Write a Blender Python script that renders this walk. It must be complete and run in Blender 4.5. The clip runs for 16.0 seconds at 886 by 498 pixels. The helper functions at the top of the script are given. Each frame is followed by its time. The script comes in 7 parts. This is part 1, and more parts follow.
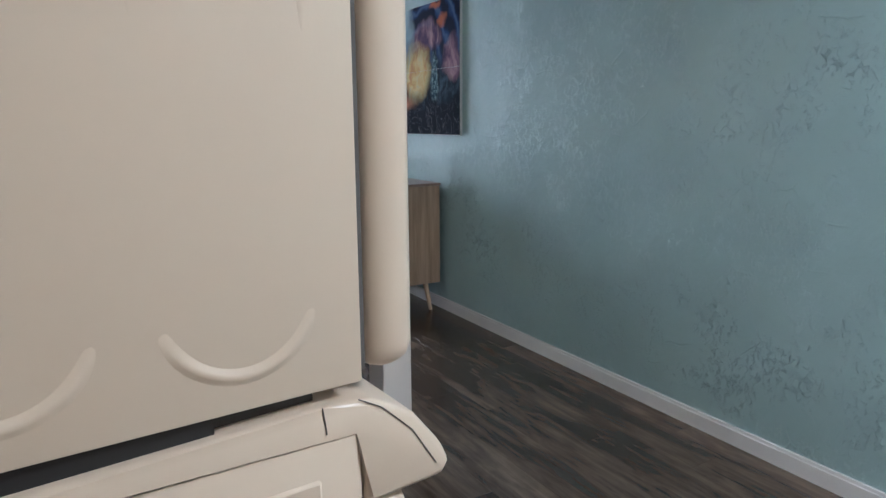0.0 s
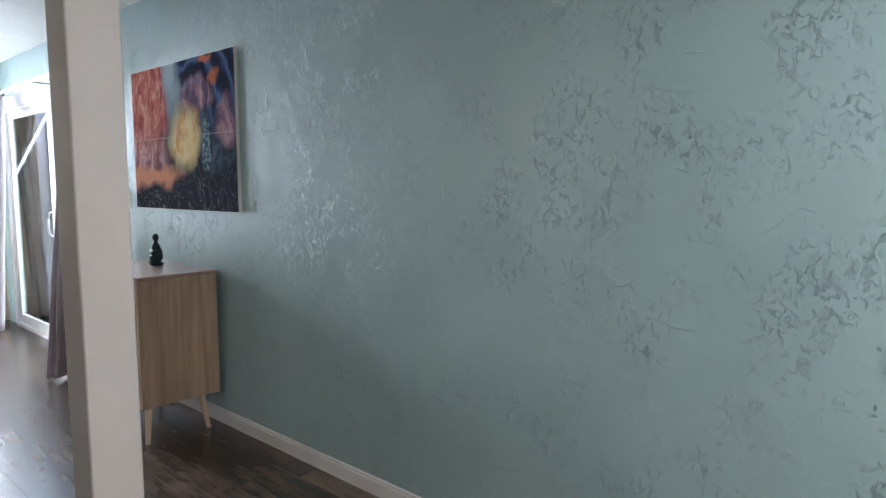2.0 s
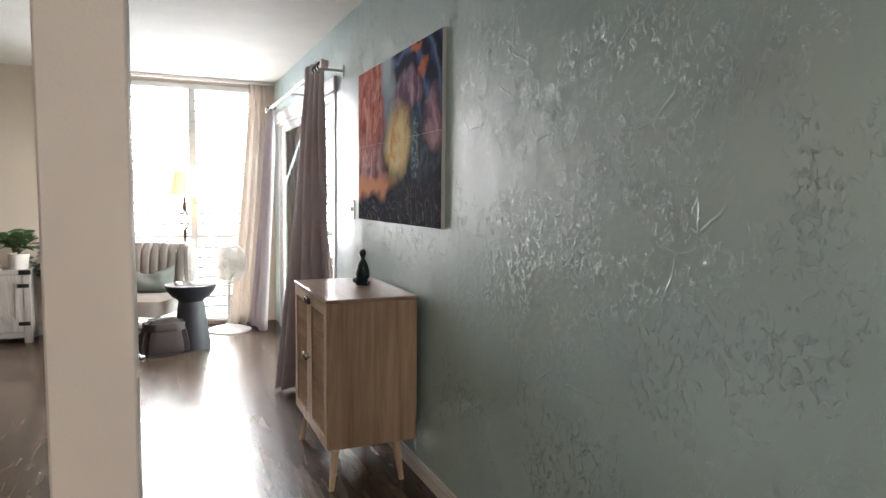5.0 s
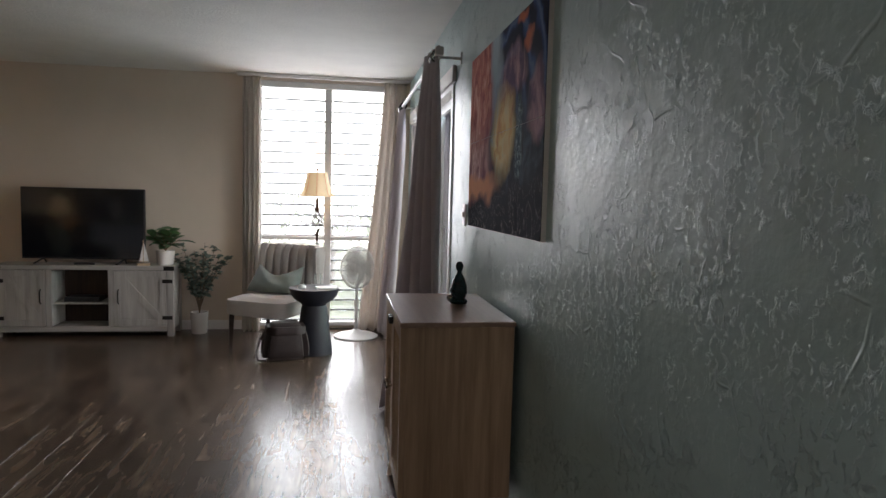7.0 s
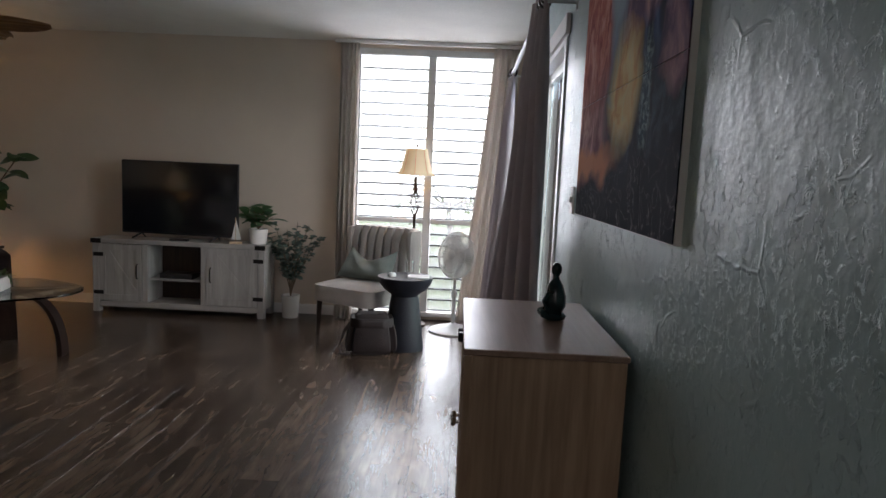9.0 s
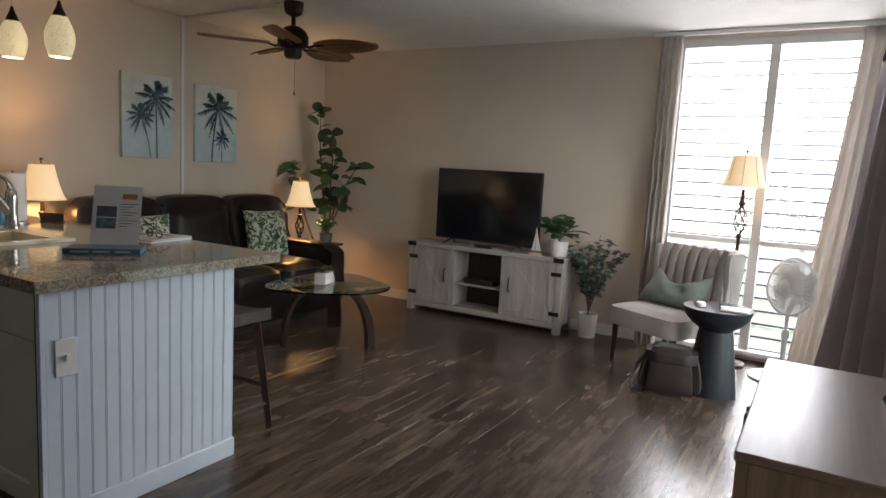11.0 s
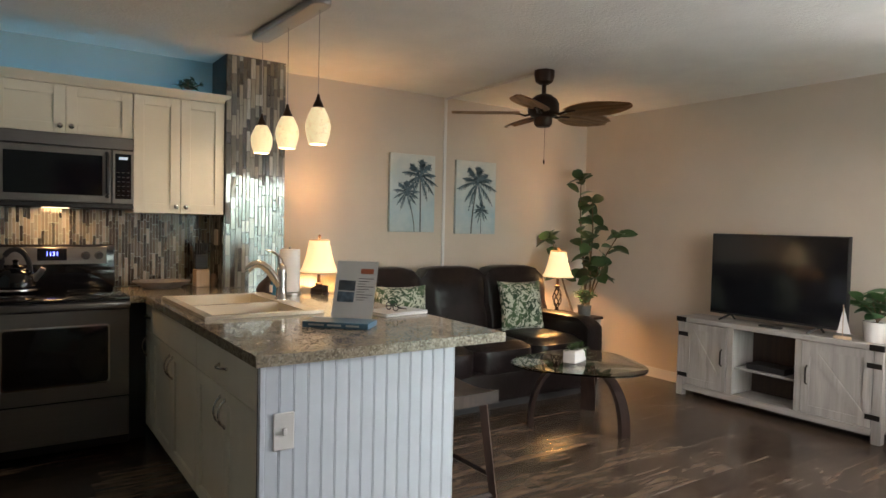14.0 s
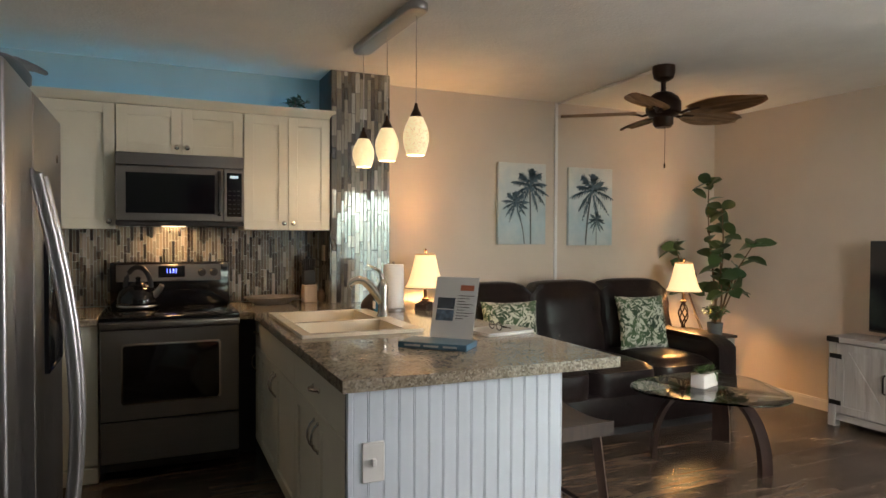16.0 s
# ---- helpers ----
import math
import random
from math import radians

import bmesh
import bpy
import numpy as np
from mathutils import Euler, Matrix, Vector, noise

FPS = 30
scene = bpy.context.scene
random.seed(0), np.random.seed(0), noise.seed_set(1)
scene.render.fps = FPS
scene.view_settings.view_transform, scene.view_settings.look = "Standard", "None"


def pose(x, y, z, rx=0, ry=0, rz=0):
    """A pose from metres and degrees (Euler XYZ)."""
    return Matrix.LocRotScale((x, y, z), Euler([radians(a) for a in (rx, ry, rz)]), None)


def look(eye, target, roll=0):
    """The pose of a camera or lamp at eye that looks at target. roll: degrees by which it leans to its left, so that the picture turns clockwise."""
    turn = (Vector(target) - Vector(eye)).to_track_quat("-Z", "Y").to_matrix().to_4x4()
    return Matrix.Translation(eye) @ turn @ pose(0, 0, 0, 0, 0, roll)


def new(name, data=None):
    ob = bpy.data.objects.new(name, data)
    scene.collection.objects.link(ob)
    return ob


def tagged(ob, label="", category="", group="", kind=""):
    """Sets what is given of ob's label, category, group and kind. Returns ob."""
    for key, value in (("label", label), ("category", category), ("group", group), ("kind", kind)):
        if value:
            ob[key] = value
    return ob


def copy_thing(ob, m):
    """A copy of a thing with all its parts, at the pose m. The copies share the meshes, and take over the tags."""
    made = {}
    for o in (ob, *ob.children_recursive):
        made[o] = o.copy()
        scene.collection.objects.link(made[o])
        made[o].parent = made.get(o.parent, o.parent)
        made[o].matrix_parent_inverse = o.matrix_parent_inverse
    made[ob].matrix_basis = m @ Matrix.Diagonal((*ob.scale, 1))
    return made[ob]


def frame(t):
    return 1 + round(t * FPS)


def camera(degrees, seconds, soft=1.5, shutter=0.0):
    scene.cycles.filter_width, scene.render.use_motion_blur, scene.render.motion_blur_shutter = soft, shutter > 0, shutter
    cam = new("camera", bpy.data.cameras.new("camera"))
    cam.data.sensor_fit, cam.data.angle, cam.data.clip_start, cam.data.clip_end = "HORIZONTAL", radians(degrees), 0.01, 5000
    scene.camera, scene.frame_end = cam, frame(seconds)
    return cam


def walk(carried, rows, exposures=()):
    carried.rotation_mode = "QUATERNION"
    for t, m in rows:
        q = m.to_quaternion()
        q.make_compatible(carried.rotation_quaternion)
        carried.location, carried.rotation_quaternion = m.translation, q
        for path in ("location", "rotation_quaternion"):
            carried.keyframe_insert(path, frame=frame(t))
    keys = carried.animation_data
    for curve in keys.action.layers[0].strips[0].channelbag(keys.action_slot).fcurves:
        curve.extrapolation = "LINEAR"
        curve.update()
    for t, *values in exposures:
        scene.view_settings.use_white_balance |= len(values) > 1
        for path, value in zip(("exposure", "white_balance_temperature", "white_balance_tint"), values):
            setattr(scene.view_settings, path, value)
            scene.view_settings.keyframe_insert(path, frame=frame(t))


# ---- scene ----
cam = camera(68.9, 16.0)
PATH = [
    (0, (0.312, 0.178, 1.297), (1.316, 1.864, 0.909), -0.3),
    (0.5, (0.396, 0.305, 1.274), (1.594, 1.85, 0.852), -0.4),
    (1, (0.546, 0.421, 1.308), (1.923, 1.826, 0.948), -0.3),
    (1.5, (0.648, 0.501, 1.332), (2.113, 1.832, 1.051), -0.4),
    (2, (0.748, 0.637, 1.36), (2.223, 1.972, 1.159), -0.1),
    (2.5, (0.852, 0.726, 1.36), (2.244, 2.152, 1.186), -0.1),
    (3, (0.989, 0.797, 1.387), (2.271, 2.322, 1.217), -0.1),
    (3.5, (1.105, 0.849, 1.367), (2.29, 2.45, 1.189), -0.1),
    (4, (1.194, 0.963, 1.359), (2.315, 2.609, 1.175), 0.4),
    (4.5, (1.293, 1.082, 1.365), (2.288, 2.808, 1.192), 0.4),
    (5, (1.438, 1.16, 1.356), (2.24, 2.985, 1.191), 0.6),
    (5.2, (1.519, 1.184, 1.36), (2.227, 3.048, 1.208), 0.5),
    (7.5, (1.959, 1.781, 1.35), (2.203, 3.759, 1.181), 1.9),
    (8, (2.061, 1.957, 1.353), (2.202, 3.942, 1.152), 2.3),
    (8.5, (2.08, 2.094, 1.332), (2.145, 4.08, 1.098), 2.6),
    (9, (2.078, 2.277, 1.341), (2.027, 4.263, 1.116), 2.6),
    (9.5, (2.089, 2.409, 1.339), (1.808, 4.377, 1.12), 2.7),
    (10, (2.163, 2.555, 1.342), (1.596, 4.46, 1.117), 2.8),
    (10.2, (2.179, 2.589, 1.346), (1.503, 4.457, 1.11), 2.9),
    (12.3, (2.196, 3.01, 1.357), (0.849, 4.479, 1.196), 2.4),
    (12.5, (2.184, 3.04, 1.348), (0.786, 4.464, 1.207), 2.2),
    (13, (2.179, 3.085, 1.356), (0.672, 4.395, 1.249), 1.7),
    (13.5, (2.171, 3.112, 1.364), (0.581, 4.324, 1.28), 1.4),
    (14, (2.154, 3.137, 1.377), (0.51, 4.273, 1.303), 1.3),
    (14.5, (2.143, 3.156, 1.382), (0.46, 4.235, 1.321), 1.1),
    (15, (2.143, 3.185, 1.387), (0.406, 4.174, 1.326), 0.8),
    (15.5, (2.107, 3.23, 1.37), (0.319, 4.125, 1.312), 0.6),
    (16, (2.002, 3.313, 1.382), (0.177, 4.131, 1.34), 0.3),
]
EXPOSURES = [(0, 0.92, 5300, 10), (1, 1.0, 5250, 11), (2, 1.05, 5750, 13), (3, 1.08, 6750, 17), (5.2, 0.80, 6850, 18), (7.3, -0.75, 6650, 19), (9, -0.88, 6400, 20), (10.2, -0.74, 6500, 20), (12.3, 0.48, 6750, 19), (16, 0.48, 7150, 20)]
walk(cam, [(t, look(eye, target, roll)) for t, eye, target, roll in PATH], EXPOSURES)

# ---- light ----
world = bpy.data.worlds.new("sky")
scene.world = world
world.use_nodes = True
wn = world.node_tree.nodes
wn.clear()
sky = wn.new("ShaderNodeTexSky")
sky.sky_type, sky.sun_disc = "NISHITA", False
sky.sun_elevation, sky.sun_rotation = radians(58), radians(200)
bgn = wn.new("ShaderNodeBackground")
bgn.inputs["Strength"].default_value = 0.15
won = wn.new("ShaderNodeOutputWorld")
world.node_tree.links.new(sky.outputs[0], bgn.inputs[0])
world.node_tree.links.new(bgn.outputs[0], won.inputs[0])


def lamp(name, kind, m, energy, color, size=0.1, size_y=None):
    data = bpy.data.lights.new(name, kind)
    data.energy, data.color = energy, color
    if kind == "AREA":
        data.size = size
        if size_y:
            data.shape, data.size_y = "RECTANGLE", size_y
    elif kind == "SUN":
        data.angle = size
    else:
        data.shadow_soft_size = size
    ob = new(name, data)
    ob.matrix_world = m
    return ob


SUN_DIR = Vector((0.28, 0.45, -0.85))
lamp("sun", "SUN", look((0, 0, 9), Vector((0, 0, 9)) + SUN_DIR), 4.0, (1.0, 0.95, 0.87), radians(0.6))
DAY = (0.85, 0.91, 1.0)
lamp("window_skylight", "AREA", look((1.73, 8.90, 1.45), (1.73, 5.9, 0.3)), 170.0, DAY, 1.3, 2.2)
lamp("slider_skylight", "AREA", look((2.88, 6.75, 1.1), (0, 6.3, 0.2)), 42.0, (0.70, 0.86, 1.0), 2.2, 2.0)
WARM = (1.0, 0.57, 0.22)


# ---- materials ----
def nodes_of(name, rough=0.5, metal=0.0, color=(0.5, 0.5, 0.5)):
    m = bpy.data.materials.new(name)
    m.use_nodes = True
    nt = m.node_tree
    b = nt.nodes["Principled BSDF"]
    b.inputs["Base Color"].default_value = (*color, 1)
    b.inputs["Roughness"].default_value = rough
    b.inputs["Metallic"].default_value = metal
    return m, nt, b


def add(nt, kind, **values):
    n = nt.nodes.new(kind)
    for k, v in values.items():
        n.inputs[k.replace("_", " ")].default_value = v
    return n


def coords(nt, scale=(1, 1, 1), rot=(0, 0, 0)):
    tc = nt.nodes.new("ShaderNodeTexCoord")
    mp = nt.nodes.new("ShaderNodeMapping")
    mp.inputs["Scale"].default_value = scale
    mp.inputs["Rotation"].default_value = rot
    nt.links.new(tc.outputs["Object"], mp.inputs["Vector"])
    return mp.outputs["Vector"]


def ramp(nt, fac, stops):
    r = nt.nodes.new("ShaderNodeValToRGB")
    els = r.color_ramp.elements
    while len(els) < len(stops):
        els.new(0.5)
    for e, (p, c) in zip(els, stops):
        e.position, e.color = p, (*c, 1)
    nt.links.new(fac, r.inputs[0])
    return r.outputs[0]


def mixc(nt, fac, a, b, mode="MIX"):
    n = nt.nodes.new("ShaderNodeMix")
    n.data_type, n.blend_type = "RGBA", mode
    for sock, v in ((0, fac), (6, a), (7, b)):
        if hasattr(v, "is_linked"):
            nt.links.new(v, n.inputs[sock])
        elif sock:
            n.inputs[sock].default_value = (*v, 1)
        else:
            n.inputs[sock].default_value = v
    return n.outputs[2]


def math_node(nt, op, a, b=0.5):
    n = nt.nodes.new("ShaderNodeMath")
    n.operation = op
    for i, v in enumerate((a, b)):
        if hasattr(v, "is_linked"):
            nt.links.new(v, n.inputs[i])
        else:
            n.inputs[i].default_value = v
    return n.outputs[0]


def bump(nt, b, height, strength=0.3, distance=0.01):
    n = nt.nodes.new("ShaderNodeBump")
    n.inputs["Strength"].default_value, n.inputs["Distance"].default_value = strength, distance
    nt.links.new(height, n.inputs["Height"])
    nt.links.new(n.outputs[0], b.inputs["Normal"])


def noise_fac(nt, vec, scale, detail=4.0, rough=0.55, distort=0.0):
    n = add(nt, "ShaderNodeTexNoise", Scale=scale, Detail=detail, Roughness=rough, Distortion=distort)
    nt.links.new(vec, n.inputs["Vector"])
    return n.outputs[0]


def plain(name, color, rough=0.5, metal=0.0, vary=0.12, scale=6.0, grain=120.0, relief=0.06, rough_vary=0.1):
    """A painted, moulded or cast surface with faint patches and fine grain."""
    m, nt, b = nodes_of(name, rough, metal, color)
    v = coords(nt)
    big = noise_fac(nt, v, scale, 3.0)
    dark = tuple(c * (1 - vary) for c in color)
    lite = tuple(min(1, c * (1 + vary)) for c in color)
    nt.links.new(ramp(nt, big, [(0.3, dark), (0.7, lite)]), b.inputs["Base Color"])
    fine = noise_fac(nt, v, grain, 2.0)
    bump(nt, b, fine, relief, 0.004)
    r = nt.nodes.new("ShaderNodeMapRange")
    r.inputs[3].default_value, r.inputs[4].default_value = max(0.02, rough - rough_vary), min(1, rough + rough_vary)
    nt.links.new(noise_fac(nt, v, scale * 2.3, 4.0), r.inputs[0])
    nt.links.new(r.outputs[0], b.inputs["Roughness"])
    return m


def wood(name, dark, lite, axis="Z", rough=0.45, scale=1.0, relief=0.12, by_object=False):
    """Grain that runs along one axis."""
    m, nt, b = nodes_of(name, rough)
    st = {"X": (0.06, 1, 1), "Y": (1, 0.06, 1), "Z": (1, 1, 0.06)}[axis]
    v = coords(nt, tuple(s * 14 * scale for s in st))
    if by_object:
        oi = nt.nodes.new("ShaderNodeObjectInfo")
        off = nt.nodes.new("ShaderNodeVectorMath")
        off.operation = "MULTIPLY_ADD"
        off.inputs[1].default_value = (1, 1, 1)
        nt.links.new(v, off.inputs[0])
        mul = math_node(nt, "MULTIPLY", oi.outputs["Random"], 90.0)
        nt.links.new(mul, off.inputs[2])
        v = off.outputs[0]
    a = noise_fac(nt, v, 1.0, 6.0, 0.6, 0.6)
    f = noise_fac(nt, v, 5.0, 3.0, 0.6)
    tot = math_node(nt, "ADD", math_node(nt, "MULTIPLY", a, 0.7), math_node(nt, "MULTIPLY", f, 0.3))
    mid = tuple((x + y) / 2 for x, y in zip(dark, lite))
    nt.links.new(ramp(nt, tot, [(0.37, dark), (0.5, mid), (0.62, lite)]), b.inputs["Base Color"])
    bump(nt, b, tot, relief, 0.004)
    return m


def stucco_paint(name, color):
    """Hand-trowelled plaster: smooth skips, raised patches of crumbs and a few long trowel ridges, under satin paint."""
    m, nt, b = nodes_of(name, 0.42, 0.0, color)
    v = coords(nt)
    warp = nt.nodes.new("ShaderNodeTexNoise")
    warp.inputs["Scale"].default_value, warp.inputs["Detail"].default_value = 3.0, 3.0
    nt.links.new(v, warp.inputs["Vector"])
    wv = nt.nodes.new("ShaderNodeVectorMath")
    wv.operation = "MULTIPLY_ADD"
    wv.inputs[1].default_value = (0.14, 0.14, 0.14)
    nt.links.new(warp.outputs["Color"], wv.inputs[0])
    nt.links.new(v, wv.inputs[2])
    ridge = add(nt, "ShaderNodeTexVoronoi", Scale=4.6)
    ridge.feature = "DISTANCE_TO_EDGE"
    nt.links.new(wv.outputs[0], ridge.inputs["Vector"])
    line = nt.nodes.new("ShaderNodeMapRange")
    line.inputs[1].default_value, line.inputs[2].default_value = 0.0, 0.022
    line.inputs[3].default_value, line.inputs[4].default_value = 1.0, 0.0
    line.interpolation_type = "SMOOTHSTEP"
    nt.links.new(ridge.outputs["Distance"], line.inputs[0])
    gate = nt.nodes.new("ShaderNodeMapRange")
    gate.inputs[1].default_value, gate.inputs[2].default_value = 0.56, 0.64
    nt.links.new(noise_fac(nt, v, 4.6, 2.0), gate.inputs[0])
    ridges = math_node(nt, "MULTIPLY", line.outputs[0], gate.outputs[0])
    patch = nt.nodes.new("ShaderNodeMapRange")
    patch.inputs[1].default_value, patch.inputs[2].default_value = 0.43, 0.66
    nt.links.new(noise_fac(nt, wv.outputs[0], 4.2, 5.0, 0.6), patch.inputs[0])
    lumps = nt.nodes.new("ShaderNodeMapRange")
    lumps.inputs[1].default_value, lumps.inputs[2].default_value = 0.53, 0.70
    nt.links.new(noise_fac(nt, coords(nt, (1.0, 1.0, 0.75)), 50.0, 6.0, 0.66, 0.9), lumps.inputs[0])
    crumbs = math_node(nt, "MULTIPLY", lumps.outputs[0], patch.outputs[0])
    soft = noise_fac(nt, v, 7.0, 4.0)
    h = math_node(nt, "ADD", math_node(nt, "MULTIPLY", ridges, 0.12), math_node(nt, "MULTIPLY", crumbs, 0.66))
    h = math_node(nt, "ADD", h, math_node(nt, "MULTIPLY", soft, 0.36))
    h = math_node(nt, "ADD", h, math_node(nt, "MULTIPLY", noise_fac(nt, v, 30.0, 3.0), 0.10))
    bump(nt, b, h, 0.95, 0.019)
    dark = tuple(c * 0.9 for c in color)
    lite = tuple(c * 1.08 for c in color)
    nt.links.new(ramp(nt, noise_fac(nt, v, 1.7, 5.0), [(0.3, dark), (0.7, lite)]), b.inputs["Base Color"])
    r = nt.nodes.new("ShaderNodeMapRange")
    r.inputs[3].default_value, r.inputs[4].default_value = 0.25, 0.40
    nt.links.new(noise_fac(nt, v, 9.0, 3.0), r.inputs[0])
    nt.links.new(r.outputs[0], b.inputs["Roughness"])
    return m


def vinyl_plank():
    m, nt, b = nodes_of("vinyl_plank", 0.3)
    b.inputs["Specular IOR Level"].default_value = 0.6
    oi = nt.nodes.new("ShaderNodeObjectInfo")
    v0 = coords(nt, (1, 1, 1))
    off = nt.nodes.new("ShaderNodeVectorMath")
    off.operation = "ADD"
    cmb = nt.nodes.new("ShaderNodeCombineXYZ")
    for i, k in enumerate((31.0, 57.0, 13.0)):
        nt.links.new(math_node(nt, "MULTIPLY", oi.outputs["Random"], k), cmb.inputs[i])
    nt.links.new(v0, off.inputs[0])
    nt.links.new(cmb.outputs[0], off.inputs[1])
    st = nt.nodes.new("ShaderNodeMapping")
    st.inputs["Scale"].default_value = (30, 2.6, 1)
    nt.links.new(off.outputs[0], st.inputs["Vector"])
    st2 = nt.nodes.new("ShaderNodeMapping")
    st2.inputs["Scale"].default_value = (9, 2.2, 1)
    nt.links.new(off.outputs[0], st2.inputs["Vector"])
    g = noise_fac(nt, st.outputs[0], 1.0, 6.0, 0.65, 0.5)
    p = noise_fac(nt, st2.outputs[0], 1.0, 5.0, 0.6, 0.8)
    tot = math_node(nt, "ADD", math_node(nt, "MULTIPLY", g, 0.45), math_node(nt, "MULTIPLY", p, 0.55))
    tot = math_node(nt, "ADD", tot, math_node(nt, "MULTIPLY", math_node(nt, "SUBTRACT", oi.outputs["Random"], 0.5), 0.10))
    col = ramp(nt, tot, [(0.36, (0.020, 0.013, 0.009)), (0.45, (0.052, 0.035, 0.025)), (0.55, (0.096, 0.068, 0.048)), (0.68, (0.165, 0.120, 0.087))])
    nt.links.new(col, b.inputs["Base Color"])
    r = nt.nodes.new("ShaderNodeMapRange")
    r.inputs[3].default_value, r.inputs[4].default_value = 0.22, 0.29
    nt.links.new(g, r.inputs[0])
    nt.links.new(r.outputs[0], b.inputs["Roughness"])
    bump(nt, b, g, 0.10, 0.003)
    return m


def granite():
    m, nt, b = nodes_of("granite", 0.08)
    v = coords(nt)
    vo = add(nt, "ShaderNodeTexVoronoi", Scale=150.0)
    nt.links.new(v, vo.inputs["Vector"])
    sep = nt.nodes.new("ShaderNodeSeparateColor")
    nt.links.new(vo.outputs["Color"], sep.inputs[0])
    spk = ramp(nt, sep.outputs[0], [(0.0, (0.045, 0.038, 0.03)), (0.2, (0.15, 0.125, 0.09)), (0.45, (0.27, 0.225, 0.16)), (0.8, (0.37, 0.325, 0.25)), (0.97, (0.50, 0.46, 0.38))])
    cloud = ramp(nt, noise_fac(nt, v, 11.0, 5.0, 0.6, 1.2), [(0.35, (0.17, 0.14, 0.095)), (0.65, (0.36, 0.315, 0.24))])
    nt.links.new(mixc(nt, 0.5, spk, cloud), b.inputs["Base Color"])
    bump(nt, b, sep.outputs[1], 0.03, 0.002)
    return m


def fabric(name, color, scale=260.0, vary=0.12, rough=0.9, sheen=0.2, translucent=0.0):
    m, nt, b = nodes_of(name, rough, 0.0, color)
    v = coords(nt)
    big = noise_fac(nt, v, 5.0, 4.0)
    weave = add(nt, "ShaderNodeTexWave", Scale=scale * 0.5, Distortion=1.5)
    nt.links.new(v, weave.inputs["Vector"])
    c0 = tuple(c * (1 - vary) for c in color)
    c1 = tuple(min(1, c * (1 + vary)) for c in color)
    base = ramp(nt, big, [(0.3, c0), (0.7, c1)])
    nt.links.new(base, b.inputs["Base Color"])
    b.inputs["Sheen Weight"].default_value = sheen
    bump(nt, b, math_node(nt, "ADD", weave.outputs[1], noise_fac(nt, v, scale, 2.0)), 0.12, 0.002)
    if translucent:
        tr = nt.nodes.new("ShaderNodeBsdfTranslucent")
        nt.links.new(base, tr.inputs[0])
        mx = nt.nodes.new("ShaderNodeMixShader")
        mx.inputs[0].default_value = translucent
        nt.links.new(b.outputs[0], mx.inputs[1])
        nt.links.new(tr.outputs[0], mx.inputs[2])
        nt.links.new(mx.outputs[0], nt.nodes["Material Output"].inputs[0])
    return m


def brushed(name, color, rough=0.3, axis="Z"):
    m, nt, b = nodes_of(name, rough, 1.0, color)
    st = {"X": (1, 90, 90), "Y": (90, 1, 90), "Z": (90, 90, 1)}[axis]
    f = noise_fac(nt, coords(nt, st), 3.0, 3.0)
    r = nt.nodes.new("ShaderNodeMapRange")
    r.inputs[3].default_value, r.inputs[4].default_value = rough - 0.06, rough + 0.1
    nt.links.new(f, r.inputs[0])
    nt.links.new(r.outputs[0], b.inputs["Roughness"])
    nt.links.new(ramp(nt, f, [(0.3, tuple(c * 0.9 for c in color)), (0.7, color)]), b.inputs["Base Color"])
    bump(nt, b, f, 0.03, 0.001)
    return m


def glass(name, color=(1, 1, 1), rough=0.0):
    m, nt, b = nodes_of(name, rough, 0.0, color)
    b.inputs["Transmission Weight"].default_value = 1.0
    b.inputs["IOR"].default_value = 1.45
    return m


def thin_glass(name, color=(0.92, 0.97, 0.95), gloss=0.12, even=False):
    """A flat pane: clear, with a mirror-like gloss on it."""
    m = bpy.data.materials.new(name)
    m.use_nodes = True
    nt = m.node_tree
    nt.nodes.remove(nt.nodes["Principled BSDF"])
    t = nt.nodes.new("ShaderNodeBsdfTransparent")
    t.inputs[0].default_value = (*color, 1)
    g = nt.nodes.new("ShaderNodeBsdfGlossy")
    g.inputs["Roughness"].default_value = 0.02
    f = nt.nodes.new("ShaderNodeFresnel")
    f.inputs[0].default_value = 1.5
    mx = nt.nodes.new("ShaderNodeMixShader")
    if even:
        mx.inputs[0].default_value = gloss
    else:
        nt.links.new(math_node(nt, "ADD", f.outputs[0], gloss), mx.inputs[0])
    nt.links.new(t.outputs[0], mx.inputs[1])
    nt.links.new(g.outputs[0], mx.inputs[2])
    nt.links.new(mx.outputs[0], nt.nodes["Material Output"].inputs[0])
    return m


def glow(name, color, strength, base=(0.8, 0.8, 0.8)):
    m, nt, b = nodes_of(name, 0.6, 0.0, base)
    b.inputs["Emission Color"].default_value = (*color, 1)
    b.inputs["Emission Strength"].default_value = strength
    return m


def shade_cloth(name, color, strength):
    m = fabric(name, (0.80, 0.72, 0.55), 300, 0.05, 0.85, 0.1)
    b = m.node_tree.nodes["Principled BSDF"]
    b.inputs["Emission Color"].default_value = (*color, 1)
    b.inputs["Emission Strength"].default_value = strength
    return m


def leaf_mat(name, dark, lite, rough=0.45):
    m, nt, b = nodes_of(name, rough)
    gi = nt.nodes.new("ShaderNodeNewGeometry")
    nt.links.new(ramp(nt, gi.outputs["Random Per Island"], [(0.0, dark), (1.0, lite)]), b.inputs["Base Color"])
    b.inputs["Subsurface Weight"].default_value = 0.0
    bump(nt, b, noise_fac(nt, coords(nt), 60.0, 2.0), 0.1, 0.002)
    return m


